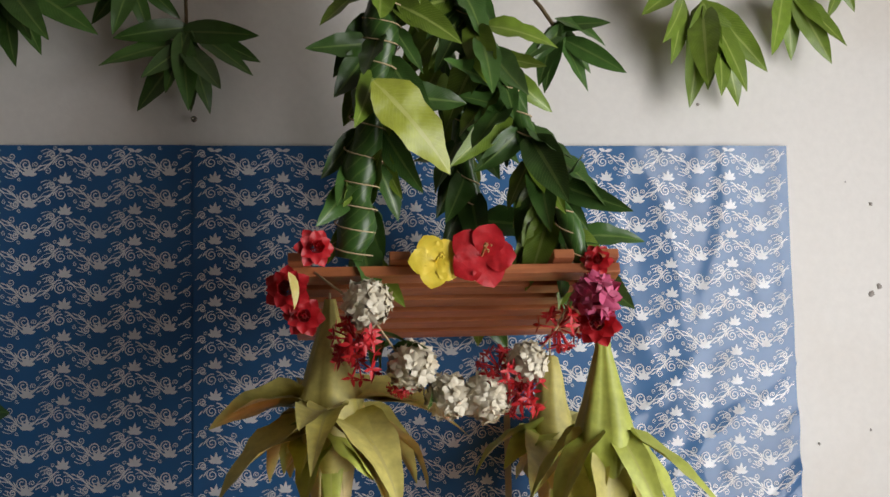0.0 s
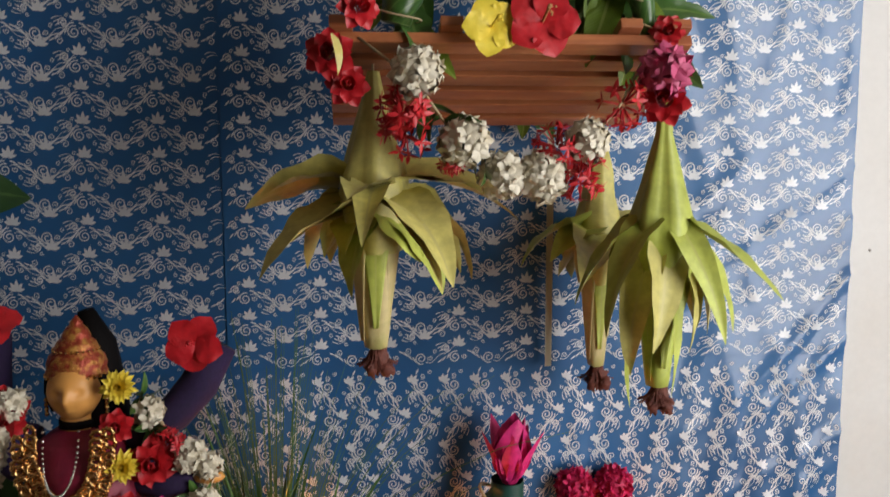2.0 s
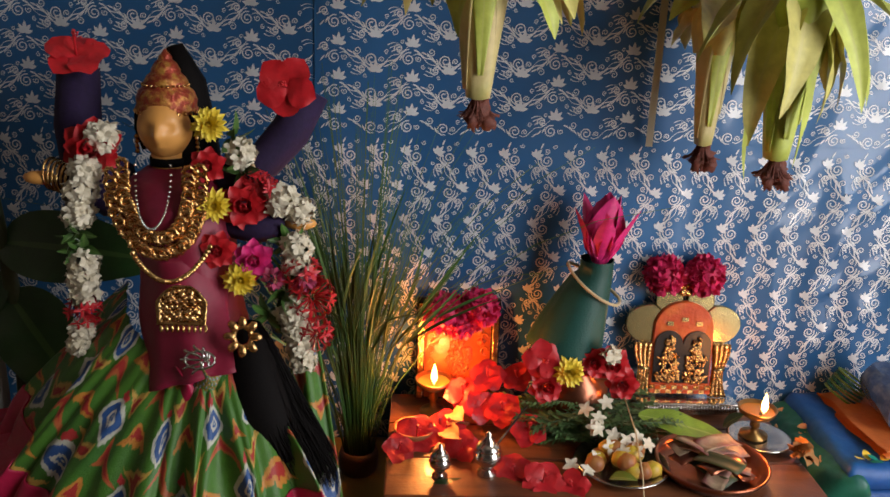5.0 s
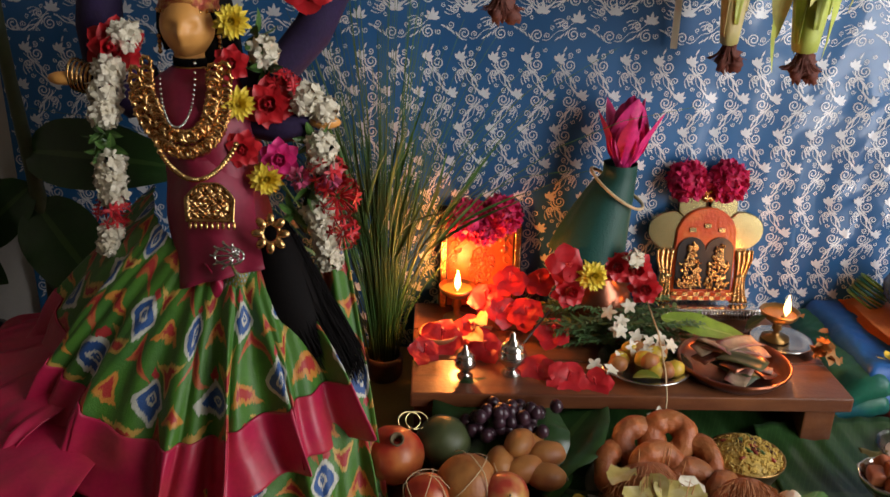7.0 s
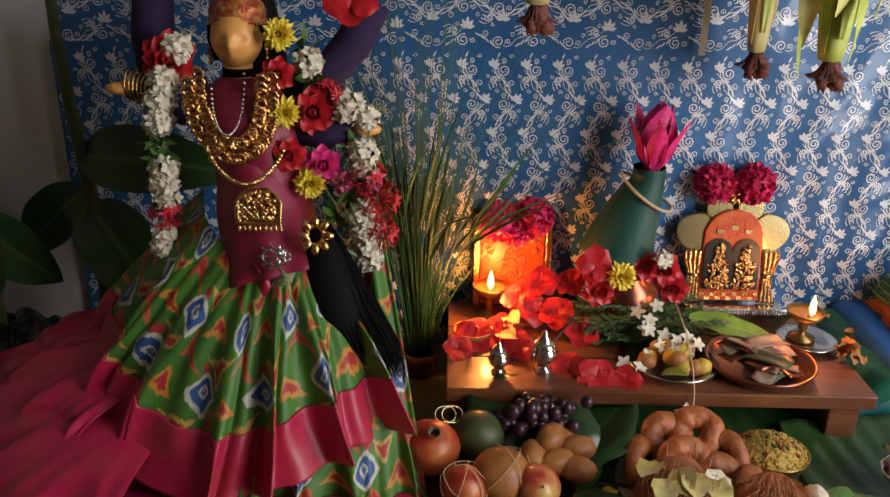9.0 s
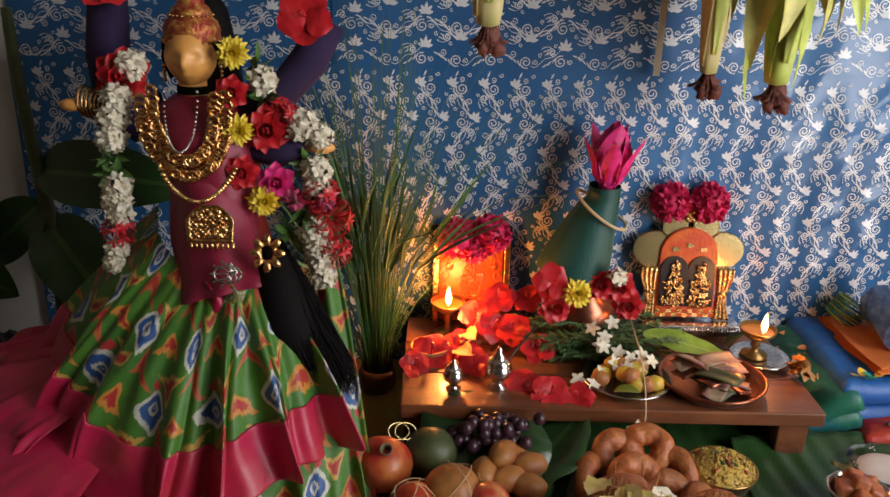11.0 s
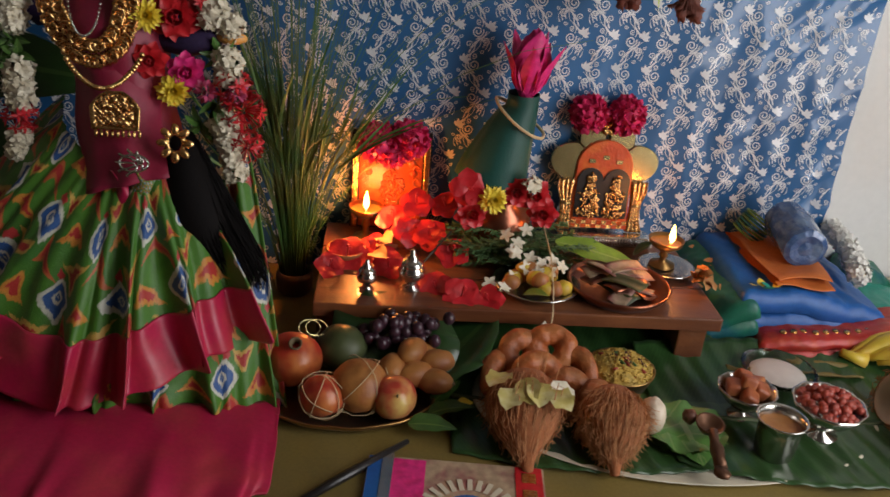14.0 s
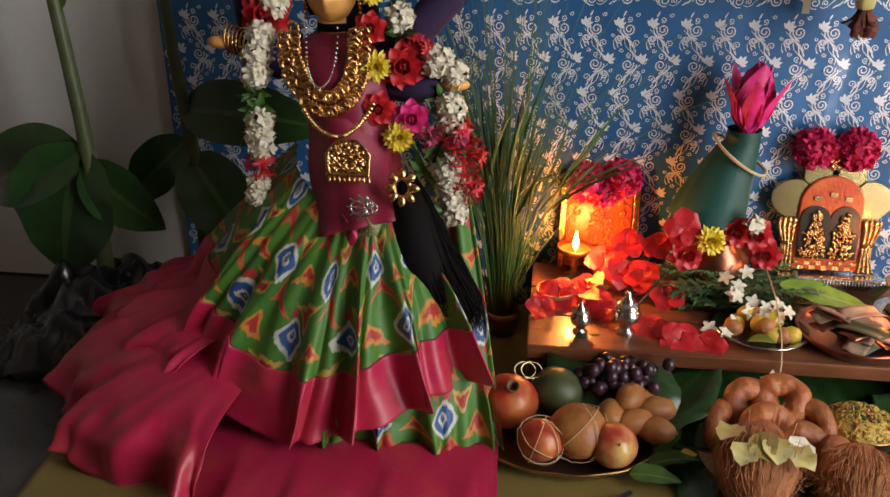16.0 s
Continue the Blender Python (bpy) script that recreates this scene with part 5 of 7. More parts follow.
# ---- things on the board ----
def flame(p, h=0.03, power=0.5):
    g = Geo().lathe([(0.0005, 0), (0.0045, h * 0.15), (0.006, h * 0.33), (0.0045, h * 0.6), (0.002, h * 0.85), (0.0003, h)], 12)
    lamp = bpy.data.lights.new("flame_light", "POINT")
    lamp.energy, lamp.color, lamp.shadow_soft_size = power, (1.0, 0.33, 0.07), 0.012
    o = new("flame_light", lamp)
    o.location = (p[0], p[1] - 0.012, p[2] + h * 0.8)
    return g


def oil_lamp(p, r, label, stem=0.0, power=0.5, h=0.034):
    """A small open oil lamp with a lip and a burning wick, on a stem where it has one."""
    t = thing("oil_lamp", at(*p), label, "oil lamp", "burning oil lamps")
    part("bowl", Geo().lathe([(0.002, stem), (r * 0.5, stem + 0.002), (r * 0.9, stem + 0.012), (r, stem + 0.022), (r * 0.94, stem + 0.0225), (r * 0.8, stem + 0.012), (r * 0.4, stem + 0.006), (0.001, stem + 0.005)], 26,
                             wob=lambda u, v: 0.22 * max(0, math.cos(2 * math.pi * (u - 0.75))) ** 8 * v), M_clay if not stem else M_brass, t)
    part("oil", Geo().lathe([(0.0005, stem + 0.016), (r * 0.86, stem + 0.016)], 20), M_oil, t, "pool of oil")
    if stem:
        part("stem", Geo().lathe([(0.024, 0), (0.024, 0.004), (0.008, 0.008), (0.005, stem * 0.5), (0.009, stem * 0.6), (0.006, stem)], 16), M_brass, t)
    part("wick", Geo().tube([(0, -r * 0.3, stem + 0.014), (0, -r * 0.75, stem + 0.024)], 0.002, 6), M_cream, t)
    f = part("flame", flame((p[0], p[1] - r * 0.7, p[2] + stem + 0.024), h, power), M_flame, t, "yellow flame")
    f.location = (0, -r * 0.75, stem + 0.025)
    return t


oil_lamp((0.078, 1.535, BZ), 0.034, "lit oil lamp on a short stem before the orange plaque", 0.045, 2.7, 0.038)
oil_lamp((0.645, 1.462, BZ + 0.006), 0.034, "lit brass oil lamp on a stem standing in a dish", 0.033, 0.6, 0.038)
thing("clay_dish", at(0.045, 1.44, BZ), "small empty terracotta dish", "dish", geo=Geo().lathe([(0.001, 0), (0.022, 0.001), (0.034, 0.014), (0.037, 0.022), (0.033, 0.022), (0.02, 0.006), (0.001, 0.005)], 24), mats=M_clay)


def plaque_left():
    t = thing("orange_plaque", at(0.122, 1.585, BZ, -7), "orange embossed votive plaque in a gold-edged frame, leaning on the wall", "plaque")
    part("back_board", Geo().box((0, 0.006, 0.098), (0.156, 0.012, 0.196), 0.002), M_black, t, smooth=False)
    g = Geo().box((0, -0.003, 0.098), (0.122, 0.006, 0.186), 0.002)
    for k in range(9):
        a = math.pi * k / 8
        g.blob(at(0.043 * math.cos(a), -0.007, 0.115 + 0.052 * math.sin(a)), 0.008, 0.005, 0.008, 0, 8)
    for sx in (-1, 1):
        for k in range(6):
            g.tube([(sx * (0.05 + 0.006 * math.cos(b)), -0.007, 0.02 + 0.026 * k + 0.008 * math.sin(b)) for b in np.linspace(0, 5, 9)], 0.002, 5)
    random.seed(55)
    for cx, cz, rx, rz, n in ((0, 0.13, 0.012, 0.014, 26), (0, 0.085, 0.026, 0.034, 110), (0, 0.03, 0.036, 0.016, 70), (0, 0.165, 0.03, 0.012, 40)):
        for k in range(n):
            a, q = rnd(0, 6.28), math.sqrt(rnd(0, 1))
            g.blob(at(cx + rx * q * math.cos(a), -0.006 - 0.004 * (1 - q), cz + rz * q * math.sin(a)), rnd(0.002, 0.005), 0.004, rnd(0.002, 0.006), 0, 6)
    part("relief", g, M_orange, t, "orange embossed relief")
    for sx in (-1, 1):
        part("rail", Geo().box((sx * 0.069, -0.003, 0.094), (0.012, 0.012, 0.186), 0.002), M_gold, t, "gold side rail", smooth=False)
    return t


plaque_left()
for p, r in (((0.094, 1.545, 0.302), 0.037), ((0.152, 1.545, 0.31), 0.037), ((0.122, 1.538, 0.284), 0.027)):
    loose_flower("pompom", p, (0, -1, 0.3), r, [M_crimson_fl], "dark pink flower laid over the orange plaque", "pink_flower", 0, "pink flowers on the plaques")


def lobe(cx, cz, r, a0, a1, n=12):
    return [(cx + r * math.cos(radians(lerp(a0, a1, k / n))), cz + r * math.sin(radians(lerp(a0, a1, k / n)))) for k in range(n + 1)]


def plaque_right():
    t = thing("arched_plaque", at(0.538, 1.575, BZ, -6), "gold arched votive plaque with an orange niche and two embossed figures", "plaque")
    part("plinth", Geo().box((0.012, -0.016, 0.011), (0.19, 0.05, 0.022), 0.003), M_silver, t, "ridged silver plinth", smooth=False)
    rg = Geo()
    for k in range(34):
        rg.tube([(-0.08 + 0.0055 * k, -0.0425, 0.004), (-0.08 + 0.0055 * k, -0.0425, 0.019)], 0.0017, 5)
    part("plinth_moulding", rg, M_silver, t)
    for cx, cz, r, a0, a1 in ((0, 0.034, 0.075, -22, 40), (0, 0.022, 0.072, 41.5, 86), (0, 0.022, 0.072, 94, 138.5), (0, 0.034, 0.075, 140, 202)):
        outer = [(0.002 + (r + cz * math.sin(math.pi * k / 14)) * math.cos(radians(lerp(a0, a1, k / 14))), 0.15 + (r + cz * math.sin(math.pi * k / 14)) * math.sin(radians(lerp(a0, a1, k / 14)))) for k in range(15)]
        part("lobe", Geo().prism(outer + lobe(0.002, 0.15, 0.05, a1, a0), 0.012, bevel=0.0015), M_palegold, t, "pale gold lobe", smooth=False)
    for sx in (-1, 1):
        def curtain(u, v, sx=sx):
            inner = 0.057 + 0.004 * math.sin(math.pi * v)
            outer = 0.09 - 0.01 * math.sin(math.pi * min(1, v * 1.25))
            return (0.002 + sx * lerp(inner, outer, u), -0.004 - 0.005 * abs(math.sin(u * 11)), 0.024 + 0.103 * v)

        part("pillar", Geo().grid(curtain, 30, 16), M_gold, t, "gold gathered curtain", solid=0.006)
        part("tassel_band", Geo().tube([(0.002 + sx * 0.06, -0.013, 0.078), (0.002 + sx * 0.08, -0.013, 0.08)], 0.003, 8), M_palegold, t)
    arch = [(-0.055, 0.03), (0.059, 0.03), (0.059, 0.13)] + lobe(0.002, 0.15, 0.057, 0, 180)[1:-1] + [(-0.055, 0.13)]
    part("niche", Geo().prism(arch, 0.012, bevel=0.002, M=at(0, -0.006, 0)), M_orange, t, "orange enamel niche", smooth=False)
    dark = [(-0.051, 0.05), (0.055, 0.05), (0.055, 0.115)] + lobe(0.0285, 0.125, 0.0262, 0, 180) + lobe(-0.0245, 0.125, 0.0262, 0, 180) + [(-0.051, 0.115)]
    part("recess", Geo().prism(dark, 0.003, M=at(0, -0.0095, 0)), M_black, t, "dark recess", smooth=False)
    random.seed(56)
    for cx in (-0.023, 0.027):
        g = Geo()
        for cz, rx, rz, n in ((0.064, 0.025, 0.014, 60), (0.087, 0.019, 0.018, 60), (0.108, 0.012, 0.013, 34), (0.128, 0.009, 0.014, 30), (0.1, 0.022, 0.006, 20)):
            for k in range(n):
                a, q = rnd(0, 6.28), math.sqrt(rnd(0, 1))
                g.blob(at(cx + rx * q * math.cos(a), -0.011 - 0.004 * (1 - q), cz + rz * q * math.sin(a)), rnd(0.0018, 0.004), 0.0035, rnd(0.0018, 0.0045), 0, 6)
        part("embossed_figure", g, M_gold, t, "plain embossed gold shape")
    for i in range(11):
        for j in range(2):
            part("tile", Geo().box((-0.05 + 0.0104 * i, -0.008, 0.033 + 0.0085 * j), (0.0095, 0.006, 0.0075), 0), M_gold if (i + j) % 2 else M_orange, t, smooth=False)
    for k, x in enumerate((-0.025, 0.002, 0.029)):
        part("bar", Geo().box((x, -0.0075, 0.165 + (k == 1) * 0.008), (0.012, 0.003, 0.008), 0), M_palegold, t, smooth=False)
    g = Geo()
    for k in range(14):
        g.blob(at(0.002 + rnd(-0.016, 0.016), -0.006, 0.232 + rnd(-0.01, 0.01)), 0.006, 0.005, 0.006, 0, 7)
    part("crest", g, M_gold, t, "gold crest")


plaque_right()
for x in (0.494, 0.568):
    loose_flower("pompom", (x, 1.595, 0.367), (0, -1, 0.3), 0.037, [M_crimson_fl], "dark pink pompom flower on the arched plaque", "pink_flower", 0, "pink flowers on the plaques")

# pot wrapped in a teal cloth with a lotus on top
def ease(v):
    """Climbs from 0 to 1, a little slower at first, and stays there near the top."""
    return min(1.0, v / 0.88) ** 1.25


pot = thing("kalasha_pot", at(0.335, 1.53, BZ), "copper pot draped with a teal cloth cone tied with thread", "pot")
part("pot_body", Geo().lathe([(0.03, 0), (0.05, 0.01), (0.062, 0.045), (0.055, 0.08), (0.035, 0.095), (0.04, 0.105), (0.036, 0.108)], 28), M_copper, pot)
part("cloth_cone", Geo().grid(lambda u, v: (lerp(-0.02, 0.018, ease(v)) + lerp(0.066, 0.031, ease(v)) * (1 + 0.05 * math.sin(7 * 6.2832 * u + 2 * v) * (1 - v * 0.5)) * math.cos(6.2832 * u) * (1.1 if math.cos(6.2832 * u) < 0 and v < 0.8 else 0.92),
                                           lerp(0.066, 0.031, ease(v)) * math.sin(6.2832 * u), lerp(0.13, 0.305, v) - 0.015 * (1 - v) * math.cos(6.2832 * u)), 56, 24, wrap=True), M_teal, pot, "teal cotton cloth")
part("tie_thread", Geo().tube([(0.016 + 0.047 * math.cos(a), 0.048 * math.sin(a), 0.262 - 0.03 * math.cos(a) + 0.012 * min(0, math.sin(a))) for a in np.linspace(0, 6.28, 30)], 0.003, 6), M_thread, pot)
lotus = thing("lotus", at(0.357, 1.53, 0.408, -4, 3), "half-open magenta lotus standing on the cloth cone", "flower")
random.seed(51)
for k in range(15):
    a = 360 / 15 * k * 2.02
    inner = k % 3
    g = Geo().leaf(at(0, 0, 0, 0, 0, a) @ pose(0, 0.013, 0, (84, 72, 62)[inner], 0, 0), rnd(0.1, 0.122), (0.068, 0.074, 0.036)[inner], (-14, -24, -6)[inner], 0.4, 0, 9, 0.03, 0.85)
    part("petal", g, M_magenta, lotus)

loose_flower("hibiscus", (0.262, 1.47, 0.25), (-0.1, -1, 0.3), 0.038, [M_red_fl, M_red_fl], "red hibiscus at the foot of the pot", "hibiscus", 10)
loose_flower("daisy", (0.308, 1.455, 0.235), (0, -1, 0.35), 0.03, [M_yellow_fl], "yellow chrysanthemum at the foot of the pot", "chrysanthemum")
for p, r in (((0.35, 1.475, 0.245), 0.024), ((0.385, 1.48, 0.24), 0.026), ((0.405, 1.475, 0.205), 0.024), ((0.27, 1.47, 0.2), 0.026)):
    loose_flower("rose", p, (rnd(-0.3, 0.3), -1, 0.2), r, [M_red_fl], "red flower at the foot of the pot", "red_flower", rnd(0, 90), "red flowers round the pot")
g = Geo()
florets(g, (0, 0, 0), 0.012, 6, 0.016)
thing("white_blossom", at(0.375, 1.455, 0.268), "small white blossom on the pot's flowers", "flower", geo=g, mats=M_white_fl)

# red and peach petals strewn round the lamp and along the board
random.seed(61)
for k, (x, y, z, r) in enumerate(((0.05, 1.42, 0.125, 0.042), (0.1, 1.45, 0.125, 0.038), (0.2, 1.47, 0.15, 0.036), (0.225, 1.5, 0.2, 0.03), (0.172, 1.5, 0.2, 0.035), (0.16, 1.48, 0.15, 0.035), (0.25, 1.305, 0.116, 0.038), (0.295, 1.295, 0.115, 0.03), (0.205, 1.33, 0.116, 0.036), (0.13, 1.5, 0.165, 0.036), (0.125, 1.395, 0.12, 0.034), (0.24, 1.42, 0.14, 0.034), (0.02, 1.385, 0.12, 0.03))):
    loose_flower("hibiscus", (x, y, z), (rnd(-0.4, 0.4), -0.7, 0.9), r, [M_red_fl, M_red_fl], "red hibiscus lying on the board", "hibiscus", rnd(0, 90), "hibiscus on the board")
for x, y, z in ((0.095, 1.43, 0.13), (0.135, 1.455, 0.128), (0.215, 1.44, 0.14), (0.11, 1.48, 0.14)):
    thing("peach_petal", None, "peach petal fallen on the board", "petal", "fallen petals", geo=Geo().leaf(aim((x, y, z), (rnd(-1, 1), rnd(-1, 0.2), 0.4), rnd(-40, 40)), 0.05, 0.035, 40, 0.3, 0, 6, 0.2, 0.85), mats=M_peach)
random.seed(62)
wilted = thing("peach_hibiscus", at(0.69, 1.4, BZ + 0.012), "wilted peach hibiscus on the board's corner", "flower")
for k in range(5):
    part("petal", Geo().leaf(aim((0, 0, 0), (rnd(-0.8, 0.8), rnd(-1, 0.2), rnd(0.1, 0.7)), rnd(-70, 70)), rnd(0.035, 0.05), 0.032, rnd(30, 95), 0.5, 0, 8, 0.35, 0.95), M_peach, wilted)


def silver_pot(p, s, label):
    t = thing("silver_pot", at(*p), label, "pot", "silver kumkum pots")
    part("body", Geo().lathe([(0.014 * s, 0), (0.016 * s, 0.003 * s), (0.008 * s, 0.008 * s), (0.01 * s, 0.014 * s), (0.02 * s, 0.024 * s), (0.022 * s, 0.034 * s), (0.017 * s, 0.042 * s)], 24), M_silver, t)
    part("lid", Geo().lathe([(0.0185 * s, 0.042 * s), (0.0185 * s, 0.045 * s), (0.014 * s, 0.051 * s), (0.009 * s, 0.053 * s), (0.01 * s, 0.057 * s), (0.004 * s, 0.062 * s), (0.005 * s, 0.067 * s), (0.001 * s, 0.071 * s)], 24), M_silver, t, "domed silver lid")


silver_pot((0.087, 1.325, BZ), 0.82, "small lidded silver pot on the board")
silver_pot((0.163, 1.335, BZ), 1.08, "larger lidded silver pot on the board")
thing("incense_stick", None, "dark incense stick leaning over the flowers", "incense", geo=Geo().tube([(0.165, 1.36, 0.125), (0.235, 1.44, 0.175)], 0.0018, 5), mats=M_black)

# heap of herb twigs
herb = thing("herb_heap", at(0.36, 1.465, BZ), "heap of green tulsi twigs on the board", "herbs")
random.seed(71)
for k in range(70):
    a = radians(rnd(-28, 28)) + (math.pi if k % 2 else 0)
    p0 = Vector((rnd(-0.07, 0.06), rnd(-0.055, 0.06), rnd(0.008, 0.055)))
    d = Vector((math.cos(a), math.sin(a) * 0.6, rnd(-0.12, 0.12)))
    ln = rnd(0.07, 0.12)
    g = Geo().tube([p0, p0 + d * ln * 0.5, p0 + d * ln], 0.0012, 4, 0)
    for q in range(16):
        s = (q + 1) / 16
        for sd in (-1, 1):
            g.leaf(aim(p0 + d * ln * s, Vector((d.x * 0.7 - sd * d.y, d.y * 0.7 + sd * d.x, rnd(-0.2, 0.5))), rnd(-40, 40)), rnd(0.012, 0.021), 0.0055, 15, 0.2, 0, 3)
    part("twig", g, M_herb, herb)
random.seed(72)
for k, (x, y, z) in enumerate(((0.335, 1.43, 0.178), (0.355, 1.415, 0.17), (0.35, 1.395, 0.16), (0.375, 1.385, 0.155), (0.395, 1.375, 0.15), (0.365, 1.36, 0.148), (0.415, 1.385, 0.152), (0.385, 1.35, 0.145), (0.34, 1.345, 0.135), (0.3, 1.34, 0.125), (0.325, 1.325, 0.126), (0.43, 1.37, 0.148), (0.405, 1.35, 0.147), (0.375, 1.455, 0.178), (0.345, 1.4, 0.16))):
    g = Geo()
    B = facing((0, 0, 0), (rnd(-0.6, 0.6), -0.8 + rnd(-0.3, 0.3), 0.9), rnd(0, 72))
    for q in range(5):
        g.leaf(B @ pose(0, 0, 0, 0, 0, 72 * q) @ pose(0, 0, 0, 15, 0, 0), 0.0155, 0.009, 25, 0.2, 0, 4, 0, 0.9)
    thing("jasmine", at(x, y, z), "single white jasmine flower on the offerings", "flower", "white flowers on the offerings", geo=g, mats=M_white_fl)

# dish with small fruit and petals
dish = thing("steel_dish", at(0.385, 1.355, BZ), "shallow steel dish heaped with small fruit and petals", "dish")
part("dish_body", Geo().lathe([(0.001, 0.001), (0.055, 0.001), (0.074, 0.012), (0.078, 0.015), (0.074, 0.0155), (0.054, 0.005), (0.001, 0.004)], 40), M_steel, dish)
random.seed(73)
for k in range(16):
    a = 2.2 * k
    o = part("small_fruit", Geo().blob(Matrix(), 0.017, 0.014, 0.014, 0, 12, 0.15, 2, k), M_sapota if k % 2 else M_banana, dish, "small yellow-brown fruit")
    o.location = (0.038 * math.cos(a) * (0.4 + 0.07 * k), 0.036 * math.sin(a) * (0.4 + 0.07 * k), 0.018 + 0.012 * (k < 6))
part("leaf_piece", Geo().leaf(aim((-0.03, -0.05, 0.014), (0.8, -0.4, 0.5)), 0.045, 0.03, 30, 0.3), M_mango2, dish, "bright green leaf piece")
thing("mango_leaf", None, "single bright mango leaf laid over the trays", "leaf", geo=Geo().leaf(aim((0.425, 1.425, 0.172), (1, -0.2, -0.1), 20), 0.165, 0.05, 12, 0.15, 0, 12, 0.08, 0.75), mats=M_mango2)
thing("small_leaf", None, "small dark leaf by the lamp", "leaf", geo=Geo().leaf(aim((0.575, 1.43, 0.15), (0.35, -0.2, 0.6), 20), 0.045, 0.03, 20, 0.2, 0, 6, 0, 0.8), mats=M_mango)

tray = thing("copper_tray", at(0.532, 1.352, BZ), "round copper tray with folded notes and packets", "tray")
part("tray_body", Geo().lathe([(0.001, 0.001), (0.075, 0.001), (0.088, 0.014), (0.092, 0.022), (0.089, 0.0235), (0.084, 0.014), (0.072, 0.004), (0.001, 0.003)], 48), M_copper, tray)
random.seed(74)
for k in range(16):
    o = part("folded_note", Geo().grid(lambda u, v: ((u - 0.5) * 0.075, (v - 0.5) * 0.034, 0.004 * math.sin(u * 3.1) + 0.002 * math.sin(v * 5 + k)), 8, 5), (M_paper, M_note, M_copper, M_paper, M_greenfruit)[k % 5], tray, "folded printed paper" if k % 3 == 0 else "")
    o.matrix_world = at(0.532 + rnd(-0.035, 0.035), 1.352 + rnd(-0.045, 0.035), BZ + 0.008 + 0.0022 * k, rnd(-10, 10), rnd(-10, 10), rnd(-60, 60))
    thicken(o, 0.0015)
thing("lamp_dish", at(0.648, 1.445, BZ), "shallow steel dish under the oil lamp", "dish", geo=Geo().lathe([(0.001, 0.001), (0.035, 0.001), (0.05, 0.012), (0.055, 0.014), (0.05, 0.0145), (0.034, 0.005), (0.001, 0.004)], 36), mats=M_steel)
th = thing("flower_thread", None, "thread hanging over the board's edge with one white flower", "thread")
part("thread", Geo().tube([(0.405, 1.45, 0.19), (0.41, 1.38, 0.165), (0.405, 1.3, 0.135), (0.4, 1.262, 0.112), (0.398, 1.255, 0.085)], 0.0013, 5), M_thread, th)
g = Geo()
for q in range(5):
    g.leaf(facing((0.387, 1.25, 0.083), (-0.1, -1, 0.4)) @ pose(0, 0, 0, 0, 0, 72 * q) @ pose(0, 0, 0, 12, 0, 0), 0.02, 0.012, 20, 0.2, 0, 4, 0, 0.9)
part("white_flower", g, M_white_fl, th, "white flower")

# paddy grass in a clay pot
pg = thing("grass_pot", at(-0.055, 1.51, 0), "bunch of tall green paddy grass in a dark clay pot", "potted grass")
part("pot", Geo().lathe([(0.028, 0), (0.034, 0.008), (0.036, 0.035), (0.033, 0.046), (0.029, 0.046), (0.028, 0.03)], 28), M_darkclay, pg, "dark clay pot")
random.seed(81)
g = Geo()
for k in range(200):
    a, lean = rnd(0, 6.28), abs(random.gauss(0, 0.25)) + 0.02
    h = rnd(0.4, 0.72)
    if k % 12 == 0:
        lean = rnd(0.45, 0.95)
    r0 = rnd(0, 0.026)
    dx, dy = math.cos(a), math.sin(a) * 0.45
    pts = [(r0 * dx + dx * h * lean * s * (0.35 + 0.65 * s), r0 * dy + dy * h * lean * s * (0.4 + 0.6 * s), 0.036 + h * s * (1 - 0.35 * lean * s * s)) for s in np.linspace(0, 1, 8)]
    g.tube(pts, [lerp(0.0014, 0.0004, s) for s in np.linspace(0, 1, 8)], 4)
    if k % 3 == 0:
        g.leaf(aim(pts[3], Vector(pts[6]) - Vector(pts[3]) + Vector((rnd(-0.05, 0.05), rnd(-0.05, 0.02), rnd(-0.04, 0.04))), rnd(0, 180)), rnd(0.12, 0.24), 0.006, rnd(-10, 40), 0.3, 0, 7)
part("grass", g, M_grass, pg, "green blades")["kind"] = "stuff"


# ---- folded cloths beside the board ----
def folded(name, p, size, rot, mat, layers, label, edge=None, seed=0.0, sag=0.0):
    """A folded cloth: soft layers that meet in a rounded fold."""
    t = thing(name, at(p[0], p[1], p[2], 0, 0, rot), label, "folded cloth", "folded cloths")
    w, d, h = size
    for k in range(layers):
        z0, z1 = h * k / layers, h * (k + 0.9) / layers

        def fn(u, v, k=k, z0=z0, z1=z1):
            a = 2 * math.pi * v
            ux = (u - 0.5) * (w - 0.012 * ((k * 7) % 3))
            sy = math.copysign(min(1, abs(math.cos(a)) ** 0.35), math.cos(a)) * d / 2
            sz = (z0 + z1) / 2 + math.sin(a) * (z1 - z0) / 2
            n = noise.noise(Vector((ux * 14 + seed, sy * 14, k * 1.3 + seed)))
            return (ux + 0.012 * n, sy * (1 - 0.03 * ((k * 5) % 3)) + 0.012 * n, sz + 0.009 * n - sag * (abs(u - 0.5) * 2) ** 3 * z0)

        g = Geo().grid(fn, 22, 28, 0, wrap=False)
        o = part("fold", g, edge if edge and k == 0 else mat, t)
    return t


